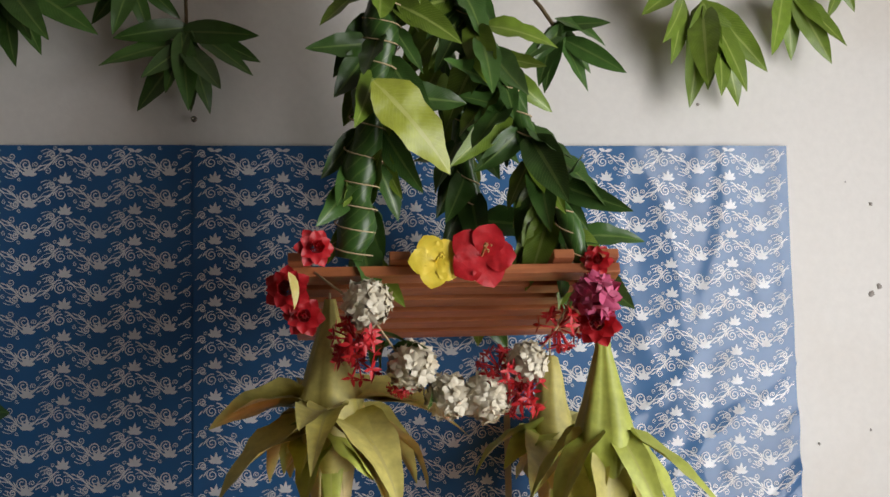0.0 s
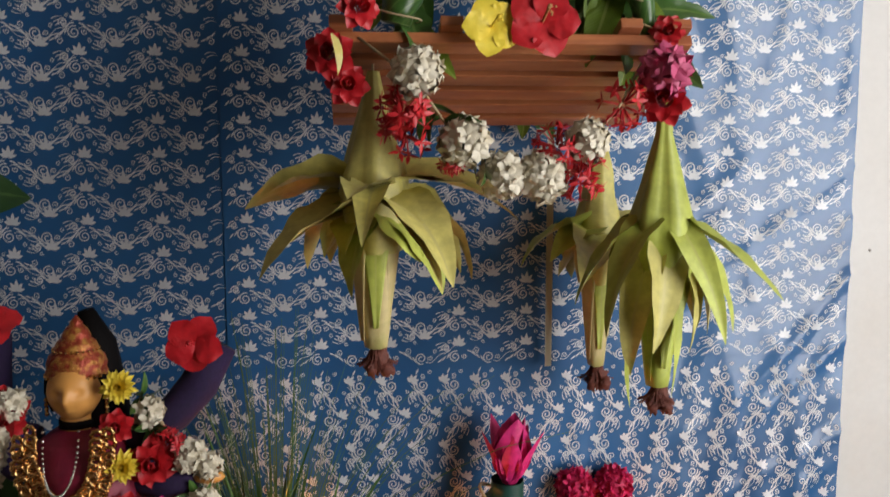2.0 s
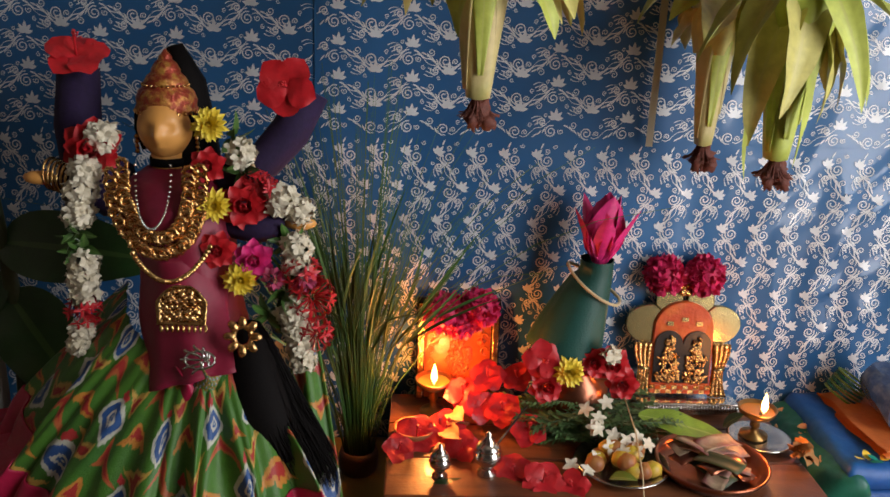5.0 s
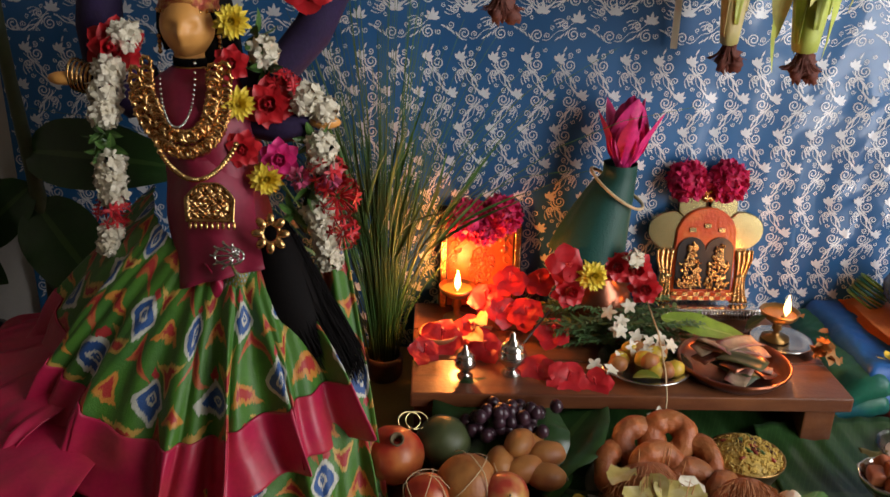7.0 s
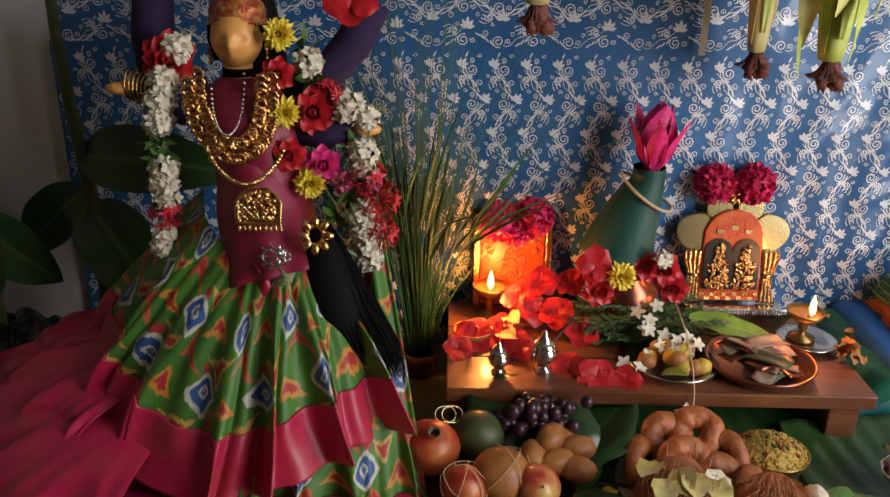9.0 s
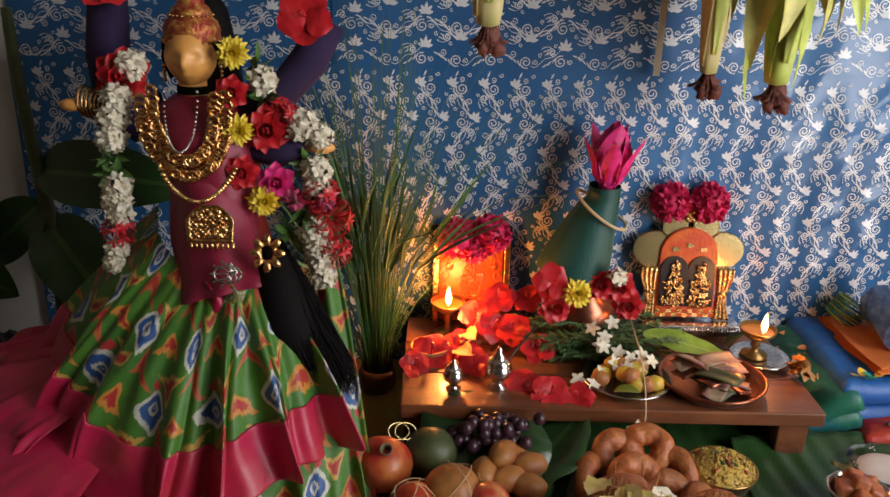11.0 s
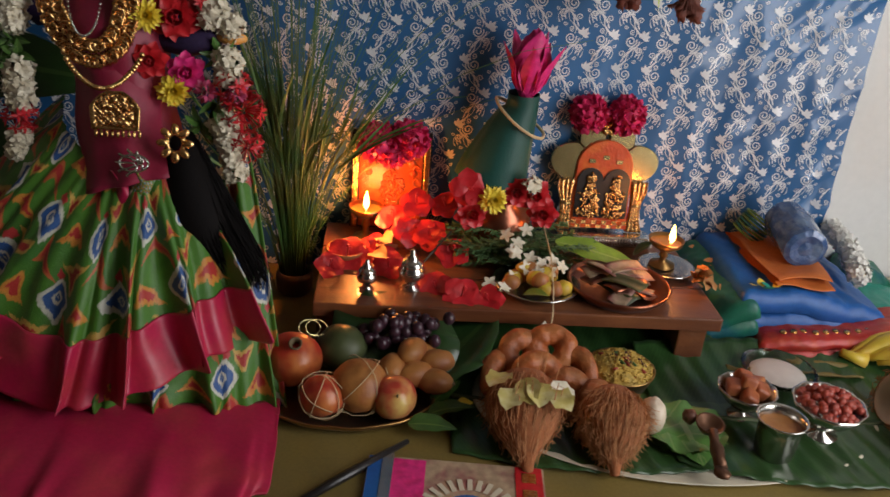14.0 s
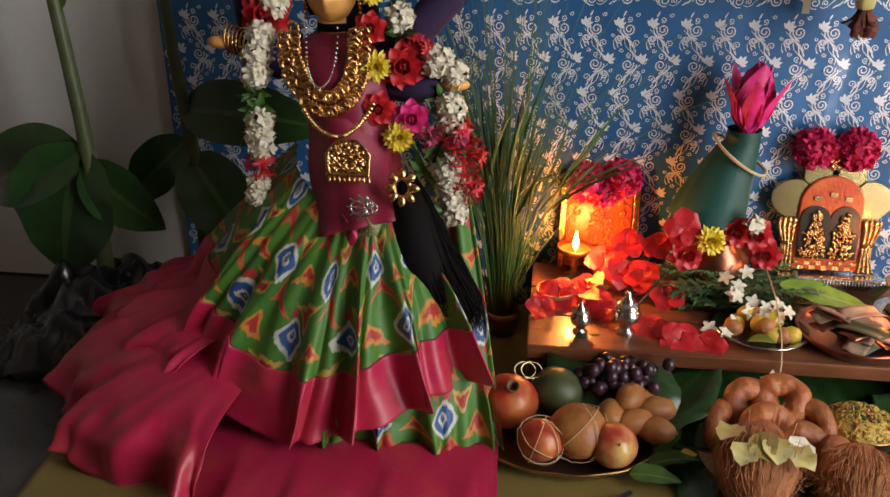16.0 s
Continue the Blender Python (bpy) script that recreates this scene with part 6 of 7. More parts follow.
def draped_sari(name, x0, x1, y0, y1, h, mat, label, seed, left=0.0, right=0.0, thick=0.004, over_edge=0.0, plies=3):
    """A folded sari: plies one over the other, each a soft sheet whose edges roll down."""
    t = thing(name, None, label, "folded cloth", "folded cloths")
    for k in range(plies):
        top = h * (k + 1) / plies
        ins = 0.006 * (plies - 1 - k) * (1 if k % 2 else -0.6)

        def fn(u, v, top=top, ins=ins, k=k):
            x, y = lerp(x0 - ins, x1 + ins, u), lerp(y0 - ins, y1, v)
            e = min(u * (x1 - x0), (1 - u) * (x1 - x0), v * (y1 - y0))
            roll_ = min(1.0, e / 0.022)
            z = top * (1 - left * (1 - u) ** 2 - right * u ** 2) - (h / plies) * 0.95 * (1 - math.sqrt(max(0.0, 1 - (1 - roll_) ** 2)))
            z += 0.085 * h * noise.noise(Vector((x * 9 + seed, y * 7, seed + k))) + 0.05 * h * noise.noise(Vector((x * 34 + y * 12, y * 9, seed))) + 0.0022 * noise.noise(Vector((x * 70, y * 55, seed))) - over_edge * max(0, 1 - v * 3) ** 2
            return (x + 0.006 * noise.noise(Vector((y * 12, seed, k))), y + 0.008 * noise.noise(Vector((x * 12, seed + 3, k))), max(0.003 + 0.002 * k, z))

        part("fold", Geo().grid(fn, 44, 44), mat, t, solid=thick)
    return t


gs = draped_sari("folded_sari", 0.712, 0.8, 1.345, 1.62, 0.108, M_greensilk, "folded green silk sari with orange motifs", 2, 0.55, 0.0)
bs = draped_sari("folded_sari", 0.765, 1.06, 1.355, 1.615, 0.118, M_bluesilk, "folded bright blue silk sari", 5, 0.0, 0.3, plies=3)
br = draped_sari("brocade_cloth", 0.795, 1.12, 1.3, 1.4, 0.066, M_brocade, "red brocade cloth with a gold dotted edge, folded out", 8, 0.3, -0.25, plies=3)
draped_sari("teal_cloth", 1.06, 1.21, 1.36, 1.6, 0.06, M_teal2, "bright teal silk cloth", 11, 0.0, 0.5, plies=2)
draped_sari("green_cloth", 1.07, 1.19, 1.54, 1.625, 0.095, M_greensilk, "dark green folded silk by the wall", 14, 0.0, 0.5, plies=2)
folded("folded_cloth", (0.885, 1.49, 0.121), (0.118, 0.235, 0.022), 3, M_orangecloth, 2, "folded orange cotton cloth on the saris", seed=9)
random.seed(91)
for k in range(10):
    x, y = rnd(0.722, 0.775), lerp(1.38, 1.6, (k + 0.5) / 10)
    o = part("woven_motif", Geo().leaf(Matrix(), 0.024, 0.012, 6, 0.02, 0, 5, 0, 0.8), M_peach, gs, "orange woven motif")
    o.matrix_world = at(x, y, 0.114 - 0.7 * max(0, 0.79 - x), 0, -28, rnd(0, 180))
for k in range(5):
    o = part("woven_motif", Geo().leaf(Matrix(), 0.022, 0.016, 6, 0.02, 0, 5, 0, 0.9), (M_yellow_fl, M_teal2)[k % 2], bs, "yellow woven motif")
    o.matrix_world = at(0.815 + rnd(-0.018, 0.018), 1.378 + rnd(-0.004, 0.01), 0.121, 24, 0, 72 * k)
dot = mesh_of("woven_dot", Geo().lathe([(0.0005, 0.0009), (0.0055, 0.0006), (0.0062, -0.0015)], 12), M_gold)
for k in range(13):
    o = part("woven_dot", dot, None, br)
    o.matrix_world = at(lerp(0.84, 1.08, (k % 13) / 12) + rnd(-0.003, 0.003), 1.322 + 0.02 * (k // 13) + 0.002 * (k % 3), 0.062 + 0.016 * ((k % 13) / 12) ** 2, 12 - 8 * (k // 13), -8, 0)
roll = thing("wrapped_roll", Matrix.Translation((0.905, 1.49, 0.183)) @ Vector((-0.05, -0.95, -0.1)).to_track_quat("Z", "Y").to_matrix().to_4x4(), "round blue packet wrapped in clear crinkled film", "packet")
rp = [(0.0005, -0.062), (0.015, -0.06), (0.03, -0.062), (0.04, -0.058)] + [(0.0415, -0.05 + 0.0125 * k) for k in range(9)] + [(0.04, 0.058), (0.03, 0.062), (0.015, 0.06), (0.0005, 0.062)]
part("packet", Geo().lathe(rp, 34, wob=lambda u, v: 0.07 * noise.noise(Vector((math.cos(6.28 * u) * 3, math.sin(6.28 * u) * 3, v * 6)))), M_bluejar, roll, smooth=False)
jr = thing("jasmine_string", None, "thick string of white jasmine laid on the cloths", "garland")
random.seed(92)
for k in range(7):
    s = k / 6
    g = Geo()
    g.blob(Matrix(), 0.016, 0.016, 0.015, 0, 14)
    florets(g, (0, 0, 0), 0.02, 40, 0.0105)
    part("white_blossom", g, M_jasmine, jr, "white blossom cluster").location = (lerp(1.045, 1.01, s) + 0.01 * math.sin(3 * s), lerp(1.6, 1.42, s), lerp(0.15, 0.135, s))
bg = thing("bangle_coil", at(0.862, 1.575, 0.158, 30, 10, 70), "bundle of green glass bangles", "bangles")
for k in range(7):
    part("bangle", Geo().tube([(0.032 * math.cos(a), 0.032 * math.sin(a), -0.02 + 0.0065 * k) for a in np.linspace(0, 6.2832, 30)], 0.0024, 6), M_greensilk if k % 2 else M_mango2, bg)

# white powder drawing and paper flower on the floor by the wall
random.seed(93)
rg = thing("rangoli", None, "white powder lines drawn on the stone floor", "floor drawing")
for cx, cy, r, a0, a1 in ((1.22, 1.5, 0.06, 20, 300), (1.3, 1.42, 0.07, -40, 200), (1.2, 1.4, 0.05, 60, 330), (1.33, 1.56, 0.05, 0, 270), (1.28, 1.3, 0.08, 90, 300)):
    part("line", Geo().tube([(cx + r * math.cos(radians(a)), cy + r * math.sin(radians(a)), -0.003) for a in np.linspace(a0, a1, 26)], [0.005 * rnd(0.6, 1.1) for _ in range(26)], 5), M_powder, rg)
pf = thing("paper_flower", at(1.255, 1.575, 0.0), "white folded paper flower on the floor by the wall", "paper flower")
for k in range(6):
    part("petal", Geo().leaf(at(0, 0, 0.004, 0, 0, 60 * k) @ pose(0, 0, 0, 52, 0, 0), 0.075, 0.05, 40, 0.3, 0, 6, 0.05, 0.75), M_cream if k % 2 else M_white_fl, pf, solid=0.001)


# ---- offerings on the banana leaves ----
thing("oval_tray", at(0.6, 1.165, 0.002), "white oval serving tray under the banana leaves", "tray", geo=Geo().lathe([(0.001, 0.0), (0.9, 0.0), (0.98, 0.006), (1.0, 0.009), (0.985, 0.0095), (0.9, 0.003), (0.001, 0.0025)], 64, 0, Matrix.Diagonal((0.335, 0.2, 1, 1))), mats=M_cream)


def banana_leaf(name, x0, x1, y0, y1, z, label, rot=0.0, curve=0.05, lift=0.004, seed=0.0):
    def fn(u, v):
        x = lerp(x0, x1, u)
        edge = curve * (abs(u - 0.5) * 2) ** 2
        y = lerp(y0 + edge, y1 - edge * 0.5, v)
        return (x, y, z + lift * (0.5 + 0.5 * noise.noise(Vector((x * 11 + seed, y * 13, seed)))) + 0.03 * v ** 6 + 0.0015 * math.sin(x * 160 + y * 30))

    t = thing(name, None, label, "banana leaf", "banana leaves")
    part("blade", Geo().grid(lambda u, v: fn(v, u), 30, 90), M_banana_leaf, t, solid=0.0012)
    part("midrib", Geo().tube([Vector(fn(s, 0.42)) + Vector((0, 0, 0.001)) for s in np.linspace(0.01, 0.99, 24)], [lerp(0.005, 0.002, s) for s in np.linspace(0, 1, 24)], 8), M_stem, t, "pale midrib")


banana_leaf("banana_leaf", 0.225, 0.72, 0.99, 1.37, 0.006, "dark green banana leaf laid flat under the offerings", curve=0.04, seed=1)
banana_leaf("banana_leaf", 0.56, 1.04, 0.965, 1.325, 0.01, "green banana leaf laid over the first one", curve=0.05, seed=4)
g = Geo().leaf(aim((0.1, 1.17, 0.02), (0.25, 0.42, 0.3), 10), 0.2, 0.22, 15, 0.2, 0, 10, 0.1, 0.9)
g2 = Geo().leaf(aim((0.16, 1.16, 0.015), (0.55, 0.5, 0.2), -10), 0.22, 0.16, -10, 0.2, 0, 10, 0.08, 0.9)
thing("leaf_corner", None, "dark banana leaf corner standing up behind the fruit", "banana leaf", "banana leaves", geo=g, mats=M_banana_leaf, solid=0.001)
thing("leaf_corner", None, "dark banana leaf corner beside the fruit", "banana leaf", "banana leaves", geo=g2, mats=M_banana_leaf, solid=0.001)

# fruit tray
ft = thing("fruit_tray", at(0.062, 1.155, 0.001), "oval metal tray with a leafy rim holding fruit", "tray")
part("tray_body", Geo().lathe([(0.001, 0.002), (0.8, 0.002), (0.95, 0.014), (1.0, 0.022), (0.97, 0.023), (0.93, 0.014), (0.78, 0.005), (0.001, 0.005)], 56, 0, Matrix.Diagonal((0.145, 0.1, 1, 1)), wob=lambda u, v: 0.02 * math.sin(u * 75) * v), M_brass, ft)


def fruit(name, p, r, mat, label, rough=0.04, seed=1.0, squash=(1, 1, 0.92), top=None, cat="fruit"):
    g = Geo().blob(Matrix(), r * squash[0], r * squash[1], r * squash[2], 0, 26, rough, 1.6, seed)
    t = thing(name, at(*p), label, cat)
    part("flesh", g, mat, t)
    return t


pm = fruit("pomegranate", (-0.022, 1.185, 0.056), 0.046, M_pome, "red pomegranate with a dry crown in the tray", 0.06, 2)
part("crown", Geo().lathe([(0.007, 0), (0.008, 0.007), (0.011, 0.013), (0.008, 0.0125), (0.005, 0.002)], 12, 0, at(0.006, -0.02, 0.036, 35)), M_twig, pm, "dry brown crown")
fruit("guava", (0.052, 1.222, 0.056), 0.042, M_greenfruit, "dull green guava in the tray", 0.05, 3)
br1 = fruit("tied_fruit", (0.03, 1.105, 0.045), 0.034, M_pome, "round fruit tied with cream threads", 0.05, 4)
br2 = fruit("tied_fruit", (0.085, 1.128, 0.05), 0.044, M_sapota, "brown fruit tied with cream threads", 0.07, 5)
random.seed(101)
for t, r in ((br1, 0.036), (br2, 0.046)):
    for k in range(5):
        n1 = Vector((rnd(-1, 1), rnd(-1, 0.2), rnd(0, 1))).normalized()
        a1 = n1.orthogonal().normalized()
        b1 = n1.cross(a1)
        part("thread", Geo().tube([(a1 * math.cos(a) + b1 * math.sin(a)) * r * rnd(0.99, 1.05) + n1 * 0.006 for a in np.linspace(0, rnd(2.5, 5), 18)], 0.0008, 5), M_thread, t, "cream thread")
ap = fruit("apple", (0.138, 1.108, 0.044), 0.035, M_apple, "red and yellow apple in the tray", 0.05, 6, (1, 1, 0.95))
part("stalk", Geo().tube([(0.004, -0.026, 0.017), (0.004, -0.03, 0.026)], 0.0014, 5), M_twig, ap)
for k, (x, y, z, rz) in enumerate(((0.135, 1.165, 0.06, 80), (0.17, 1.155, 0.055, 25), (0.165, 1.19, 0.075, 60), (0.205, 1.185, 0.06, 10), (0.2, 1.145, 0.05, -15), (0.18, 1.205, 0.06, 40))):
    fr = fruit("small_mango", (x, y, z), 0.0205, M_sapota, "small ripe orange-brown mango in the tray", 0.06, 7 + k, (1.5, 1.05, 0.95))
    fr.rotation_euler[2] = radians(rz)
    part("stalk_end", Geo().lathe([(0.0035, 0), (0.003, 0.003), (0.001, 0.0045)], 8, 0, at(0.029, 0, 0.002, 0, 90, 0)), M_twig, fr, "dark stalk end")
    fr["group"] = "small mangoes"
gr = thing("grape_bunch", at(0.14, 1.235, 0.085), "bunch of dark purple grapes behind the mangoes", "grapes")
berry = mesh_of("grape", Geo().blob(Matrix(), 0.0105, 0.0105, 0.0115, 0, 12), M_grape)
random.seed(102)
for k in range(64):
    o = part("grape", berry, None, gr)
    o.location = (random.gauss(0, 0.034), random.gauss(0, 0.013), random.gauss(0, 0.012))
bn = thing("gold_bangle", at(0.0, 1.222, 0.092, 55, 12, 20), "pair of thin gold bangles propped behind the fruit", "bangles")
for k in range(2):
    part("bangle", Geo().tube([(0.018 * math.cos(a) + 0.01 * k, 0.013 * math.sin(a), 0.004 * k) for a in np.linspace(0, 6.2832, 30)], 0.0009, 6), M_palegold, bn)
for k, (x, y, d) in enumerate(((0.19, 1.1, (0.8, 0.1, 0.35)), (0.16, 1.075, (0.9, -0.1, 0.2)), (0.2, 1.13, (0.5, 0.6, 0.3)))):
    thing("tray_leaf", None, "green leaf tucked at the tray's rim", "leaf", "leaves at the fruit tray", geo=Geo().leaf(aim((x, y, 0.02), d, rnd(-20, 20)), 0.075, 0.035, 30, 0.3, 0, 8, 0.1, 0.7), mats=M_mango)

# fried rings, rice, coconuts
dough = mesh_of("ring", Geo().grid(lambda u, v: ((0.0255 + 0.0185 * math.cos(6.2832 * v)) * math.cos(6.2832 * u) * (1 + 0.06 * math.sin(12.566 * u + 1) + 0.02 * math.sin(37.7 * u)), (0.0255 + 0.0185 * math.cos(6.2832 * v)) * math.sin(6.2832 * u),
                                         0.0165 * math.sin(6.2832 * v) + 0.0018 * math.sin(18.85 * u + 6.2832 * v) + 0.001 * math.sin(44 * u)), 36, 16), M_fried)
for k, (x, y, z, rx, ry, rz) in enumerate(((0.312, 1.175, 0.045, 60, 0, 35), (0.345, 1.2, 0.07, 50, 10, 12), (0.39, 1.205, 0.078, 48, -10, 0), (0.43, 1.185, 0.05, 70, 5, -55), (0.362, 1.15, 0.06, 58, 0, 6), (0.408, 1.135, 0.042, 55, 12, -8),
                                           (0.335, 1.2, 0.026, 5, 0, 0), (0.405, 1.2, 0.026, 4, 3, 50), (0.37, 1.165, 0.026, 4, -5, 90), (0.455, 1.12, 0.03, 70, 10, 40))):
    o = new("fried_ring", dough)
    o.matrix_world = at(x, y, z, rx, ry, rz)
    tagged(o, "golden brown fried lentil ring on the banana leaf", "fried ring", "fried rings in a heap")


def bowl(name, p, prof, mat, label, seg=36):
    return part("bowl", Geo().lathe(prof, seg), mat, thing(name, at(*p), label, "bowl"), "").parent


rb = bowl("rice_bowl", (0.51, 1.195, 0.009), [(0.02, 0), (0.024, 0.003), (0.045, 0.02), (0.056, 0.046), (0.0565, 0.049), (0.053, 0.047), (0.042, 0.02), (0.001, 0.008)], M_brass, "metal bowl heaped with yellow tempered rice")
random.seed(103)
g = Geo().lathe([(0.0525, 0.042), (0.045, 0.052), (0.03, 0.062), (0.012, 0.067), (0.001, 0.068)], 30, wob=lambda u, v: 0.08 * noise.noise(Vector((u * 20, v * 9, 1))))
part("rice_mound", g, M_rice, rb, "heap of yellow rice")
g = Geo()
for k in range(420):
    a, r = rnd(0, 6.28), 0.051 * math.sqrt(rnd(0, 1))
    g.blob(at(r * math.cos(a), r * math.sin(a), 0.069 - 0.022 * (r / 0.051) ** 2 + rnd(-0.001, 0.002), rnd(0, 90), rnd(0, 90), rnd(0, 180)), 0.0014, 0.0014, 0.0042, 0, 5)
part("loose_rice", g, M_rice, rb)["kind"] = "stuff"
for k in range(16):
    a, r = rnd(0, 6.28), rnd(0.005, 0.04)
    part("spice", Geo().blob(at(r * math.cos(a), r * math.sin(a), 0.068 - 0.02 * (r / 0.051) ** 2, rnd(0, 60), 0, rnd(0, 180)), 0.009, 0.003, 0.003, 0, 8, 0.3, 3, k), (M_dark_bits, M_nut, M_mango)[k % 3], rb)


def coconut(p, r, stalk, label, seed, hairs=420, stretch=1.15):
    """A fibrous coconut with a tuft that tapers along stalk."""
    random.seed(seed)
    t = thing("coconut", at(*p), label, "coconut", "coconuts")
    d = Vector(stalk).normalized()
    B = d.to_track_quat("Z", "Y").to_matrix().to_4x4()
    part("shell", Geo().lathe([(0.001, -r * 1.0), (r * 0.6, -r * 0.85), (r * 0.93, -r * 0.4), (r, 0.0), (r * 0.92, r * 0.4), (r * 0.66, r * 0.85), (r * 0.34, r * 1.2), (r * 0.2, r * 1.45), (r * 0.14, r * 1.75), (r * 0.02, r * 1.8)], 36, 0, B, wob=lambda u, v: 0.025 * noise.noise(Vector((math.cos(6.28 * u) * 6, math.sin(6.28 * u) * 6, v * 3 + seed)))), M_coir, t)
    g = Geo()
    for k in range(hairs):
        a, s0 = rnd(0, 6.28), rnd(-0.8, 1.0)
        ln = rnd(0.3, 0.8) * r
        pts = []
        for s in np.linspace(0, 1, 5):
            z = s0 * r + ln * s
            rr = r * (math.sqrt(max(0.03, 1 - (z / r) ** 2)) if z < 0.5 * r else max(0.13, 0.87 - 0.75 * (z / r - 0.5))) * 1.015 + 0.009 * s * s * rnd(0.0, 2.4)
            pts.append(B @ Vector((rr * math.cos(a + 0.1 * s), rr * math.sin(a + 0.1 * s), z)))
        g.tube(pts, [0.0005, 0.0006, 0.0005, 0.0004, 0.0003], 3)
    part("fibre_coat", g, M_strand, t, "loose brown fibres")["kind"] = "stuff"
    return t


coconut((0.33, 1.068, 0.064), 0.056, (0.0, -0.75, -0.5), "brown fibrous coconut topped with yellow petals", 111)
coconut((0.462, 1.055, 0.055), 0.05, (-0.1, -0.9, -0.42), "hairy brown coconut lying with its tuft forward", 112, 800)
random.seed(113)
for k, (x, y, z) in enumerate(((0.3, 1.075, 0.117), (0.322, 1.06, 0.119), (0.308, 1.045, 0.11), (0.345, 1.055, 0.116), (0.37, 1.07, 0.11), (0.36, 1.045, 0.109))):
    thing("yellow_petal", None, "yellow petal laid on the coconut" if k % 3 != 1 else "white flower petal laid on the coconut", "petal", "petals on the coconut", geo=Geo().leaf(aim((x, y, z), (rnd(-0.8, 0.8), -0.8, rnd(-0.2, 0.35)), rnd(-30, 30)), 0.048, 0.04, 25, 0.2, 0, 6, 0.25, 0.9), mats=M_white_fl if k == 4 else M_pale)
for k in range(9):
    a = rnd(0, 6.28)
    thing("dry_fibre", None, "stiff fibre sticking up from the coconut", "fibre", "coconut fibres", geo=Geo().tube([(0.33 + 0.05 * math.cos(a), 1.06 + 0.045 * math.sin(a), 0.085), (0.33 + 0.056 * math.cos(a), 1.06 + 0.05 * math.sin(a), 0.12 + rnd(0, 0.025))], [0.0012, 0.0005], 4), mats=M_strand)
thing("white_bit", at(0.53, 1.075, 0.05), "pale broken coconut end with crumbs", "coconut piece", geo=Geo().blob(Matrix(), 0.02, 0.024, 0.03, 0, 16, 0.15, 3, 5), mats=M_flesh)
thing("yellow_scrap", None, "yellow petal on the banana leaf", "petal", geo=Geo().leaf(aim((0.238, 1.12, 0.024), (0.5, 0.3, 0.1)), 0.03, 0.022, 30, 0.3, 0, 5, 0.2, 0.9), mats=M_yellow_fl)

random.seed(121)
for k, rz in enumerate((160, 215, 120, 250, 185)):
    a = radians(rz)
    g = Geo().leaf(Matrix(), 0.13, 0.118, 14, 0.12, 0, 12, 0.1, 0.72)
    thing("betel_leaf", at(0.588 + 0.06 * math.sin(a), 1.075 - 0.06 * math.cos(a), 0.016 + 0.003 * k, rnd(-3, 3), rnd(-4, 4), rz), "fresh green betel leaf in a small stack", "leaf", "betel leaves", geo=g, mats=M_betel)
ld = thing("ritual_spoon", None, "small tarnished bronze ritual spoon on the betel leaves", "spoon")
part("spoon_bowl", Geo().lathe([(0.001, 0), (0.014, 0.002), (0.021, 0.012), (0.022, 0.016), (0.019, 0.015), (0.012, 0.006), (0.001, 0.005)], 24, 0, at(0.612, 1.055, 0.04, 8)), M_bronze, ld)
part("handle", Geo().tube([(0.612, 1.04, 0.05), (0.609, 1.02, 0.046), (0.608, 1.005, 0.043), (0.606, 0.99, 0.04), (0.604, 0.975, 0.037)], [0.008, 0.007, 0.011, 0.009, 0.01], 8), M_bronze, ld)
part("finial", Geo().blob(at(0.603, 0.966, 0.035), 0.012, 0.014, 0.007, 0, 12, 0.25, 3), M_bronze, ld)
thing("areca_nut", at(0.588, 1.075, 0.05), "dark areca nut beside the spoon", "nut", geo=Geo().blob(Matrix(), 0.011, 0.011, 0.012, 0, 14, 0.2, 3), mats=M_dark_bits)

tb = thing("steel_tumbler", at(0.715, 1.042, 0.01), "small steel tumbler with a flared rim", "tumbler")
part("cup", Geo().lathe([(0.001, 0), (0.027, 0), (0.028, 0.003), (0.03, 0.02), (0.0305, 0.022), (0.032, 0.05), (0.035, 0.062), (0.0385, 0.066), (0.037, 0.0675), (0.033, 0.062), (0.03, 0.05), (0.027, 0.006), (0.001, 0.004)], 40), M_steel, tb)
part("liquid", Geo().lathe([(0.0005, 0.052), (0.0305, 0.052)], 30), M_sapota, tb, "pale brown drink")


def stem_cup(p, r, h, mat, label, seed):
    t = thing("stem_cup", at(*p), label, "cup", "footed cups")
    part("cup", Geo().lathe([(0.001, 0), (r * 0.5, 0), (r * 0.48, 0.004), (r * 0.16, 0.009), (r * 0.2, h * 0.33), (r * 0.62, h * 0.5), (r * 0.93, h * 0.82), (r * 1.02, h), (r * 0.97, h * 0.995), (r * 0.87, h * 0.82), (r * 0.55, h * 0.54), (0.001, h * 0.42)], 40, wob=lambda u, v: 0.025 * math.cos(u * 2 * math.pi * 10) * (v > 0.45)), mat, t)
    random.seed(seed)
    return t


nb = stem_cup((0.814, 1.093, 0.01), 0.055, 0.062, M_silver, "footed silver cup full of red-skinned nuts", 131)
nut = mesh_of("nut", Geo().blob(Matrix(), 0.0075, 0.006, 0.006, 0, 10, 0.1, 2), M_nut)
for k in range(90):
    a, r = rnd(0, 6.28), 0.047 * math.sqrt(rnd(0, 1))
    o = part("nut", nut, None, nb)
    o.matrix_basis = at(r * math.cos(a), r * math.sin(a), 0.058 + 0.02 * (1 - (r / 0.047) ** 2) * rnd(0.4, 1), rnd(0, 180), rnd(0, 180), 0)
jc = stem_cup((0.7, 1.135, 0.01), 0.046, 0.055, M_steel, "footed metal cup with lumps of brown jaggery", 132)
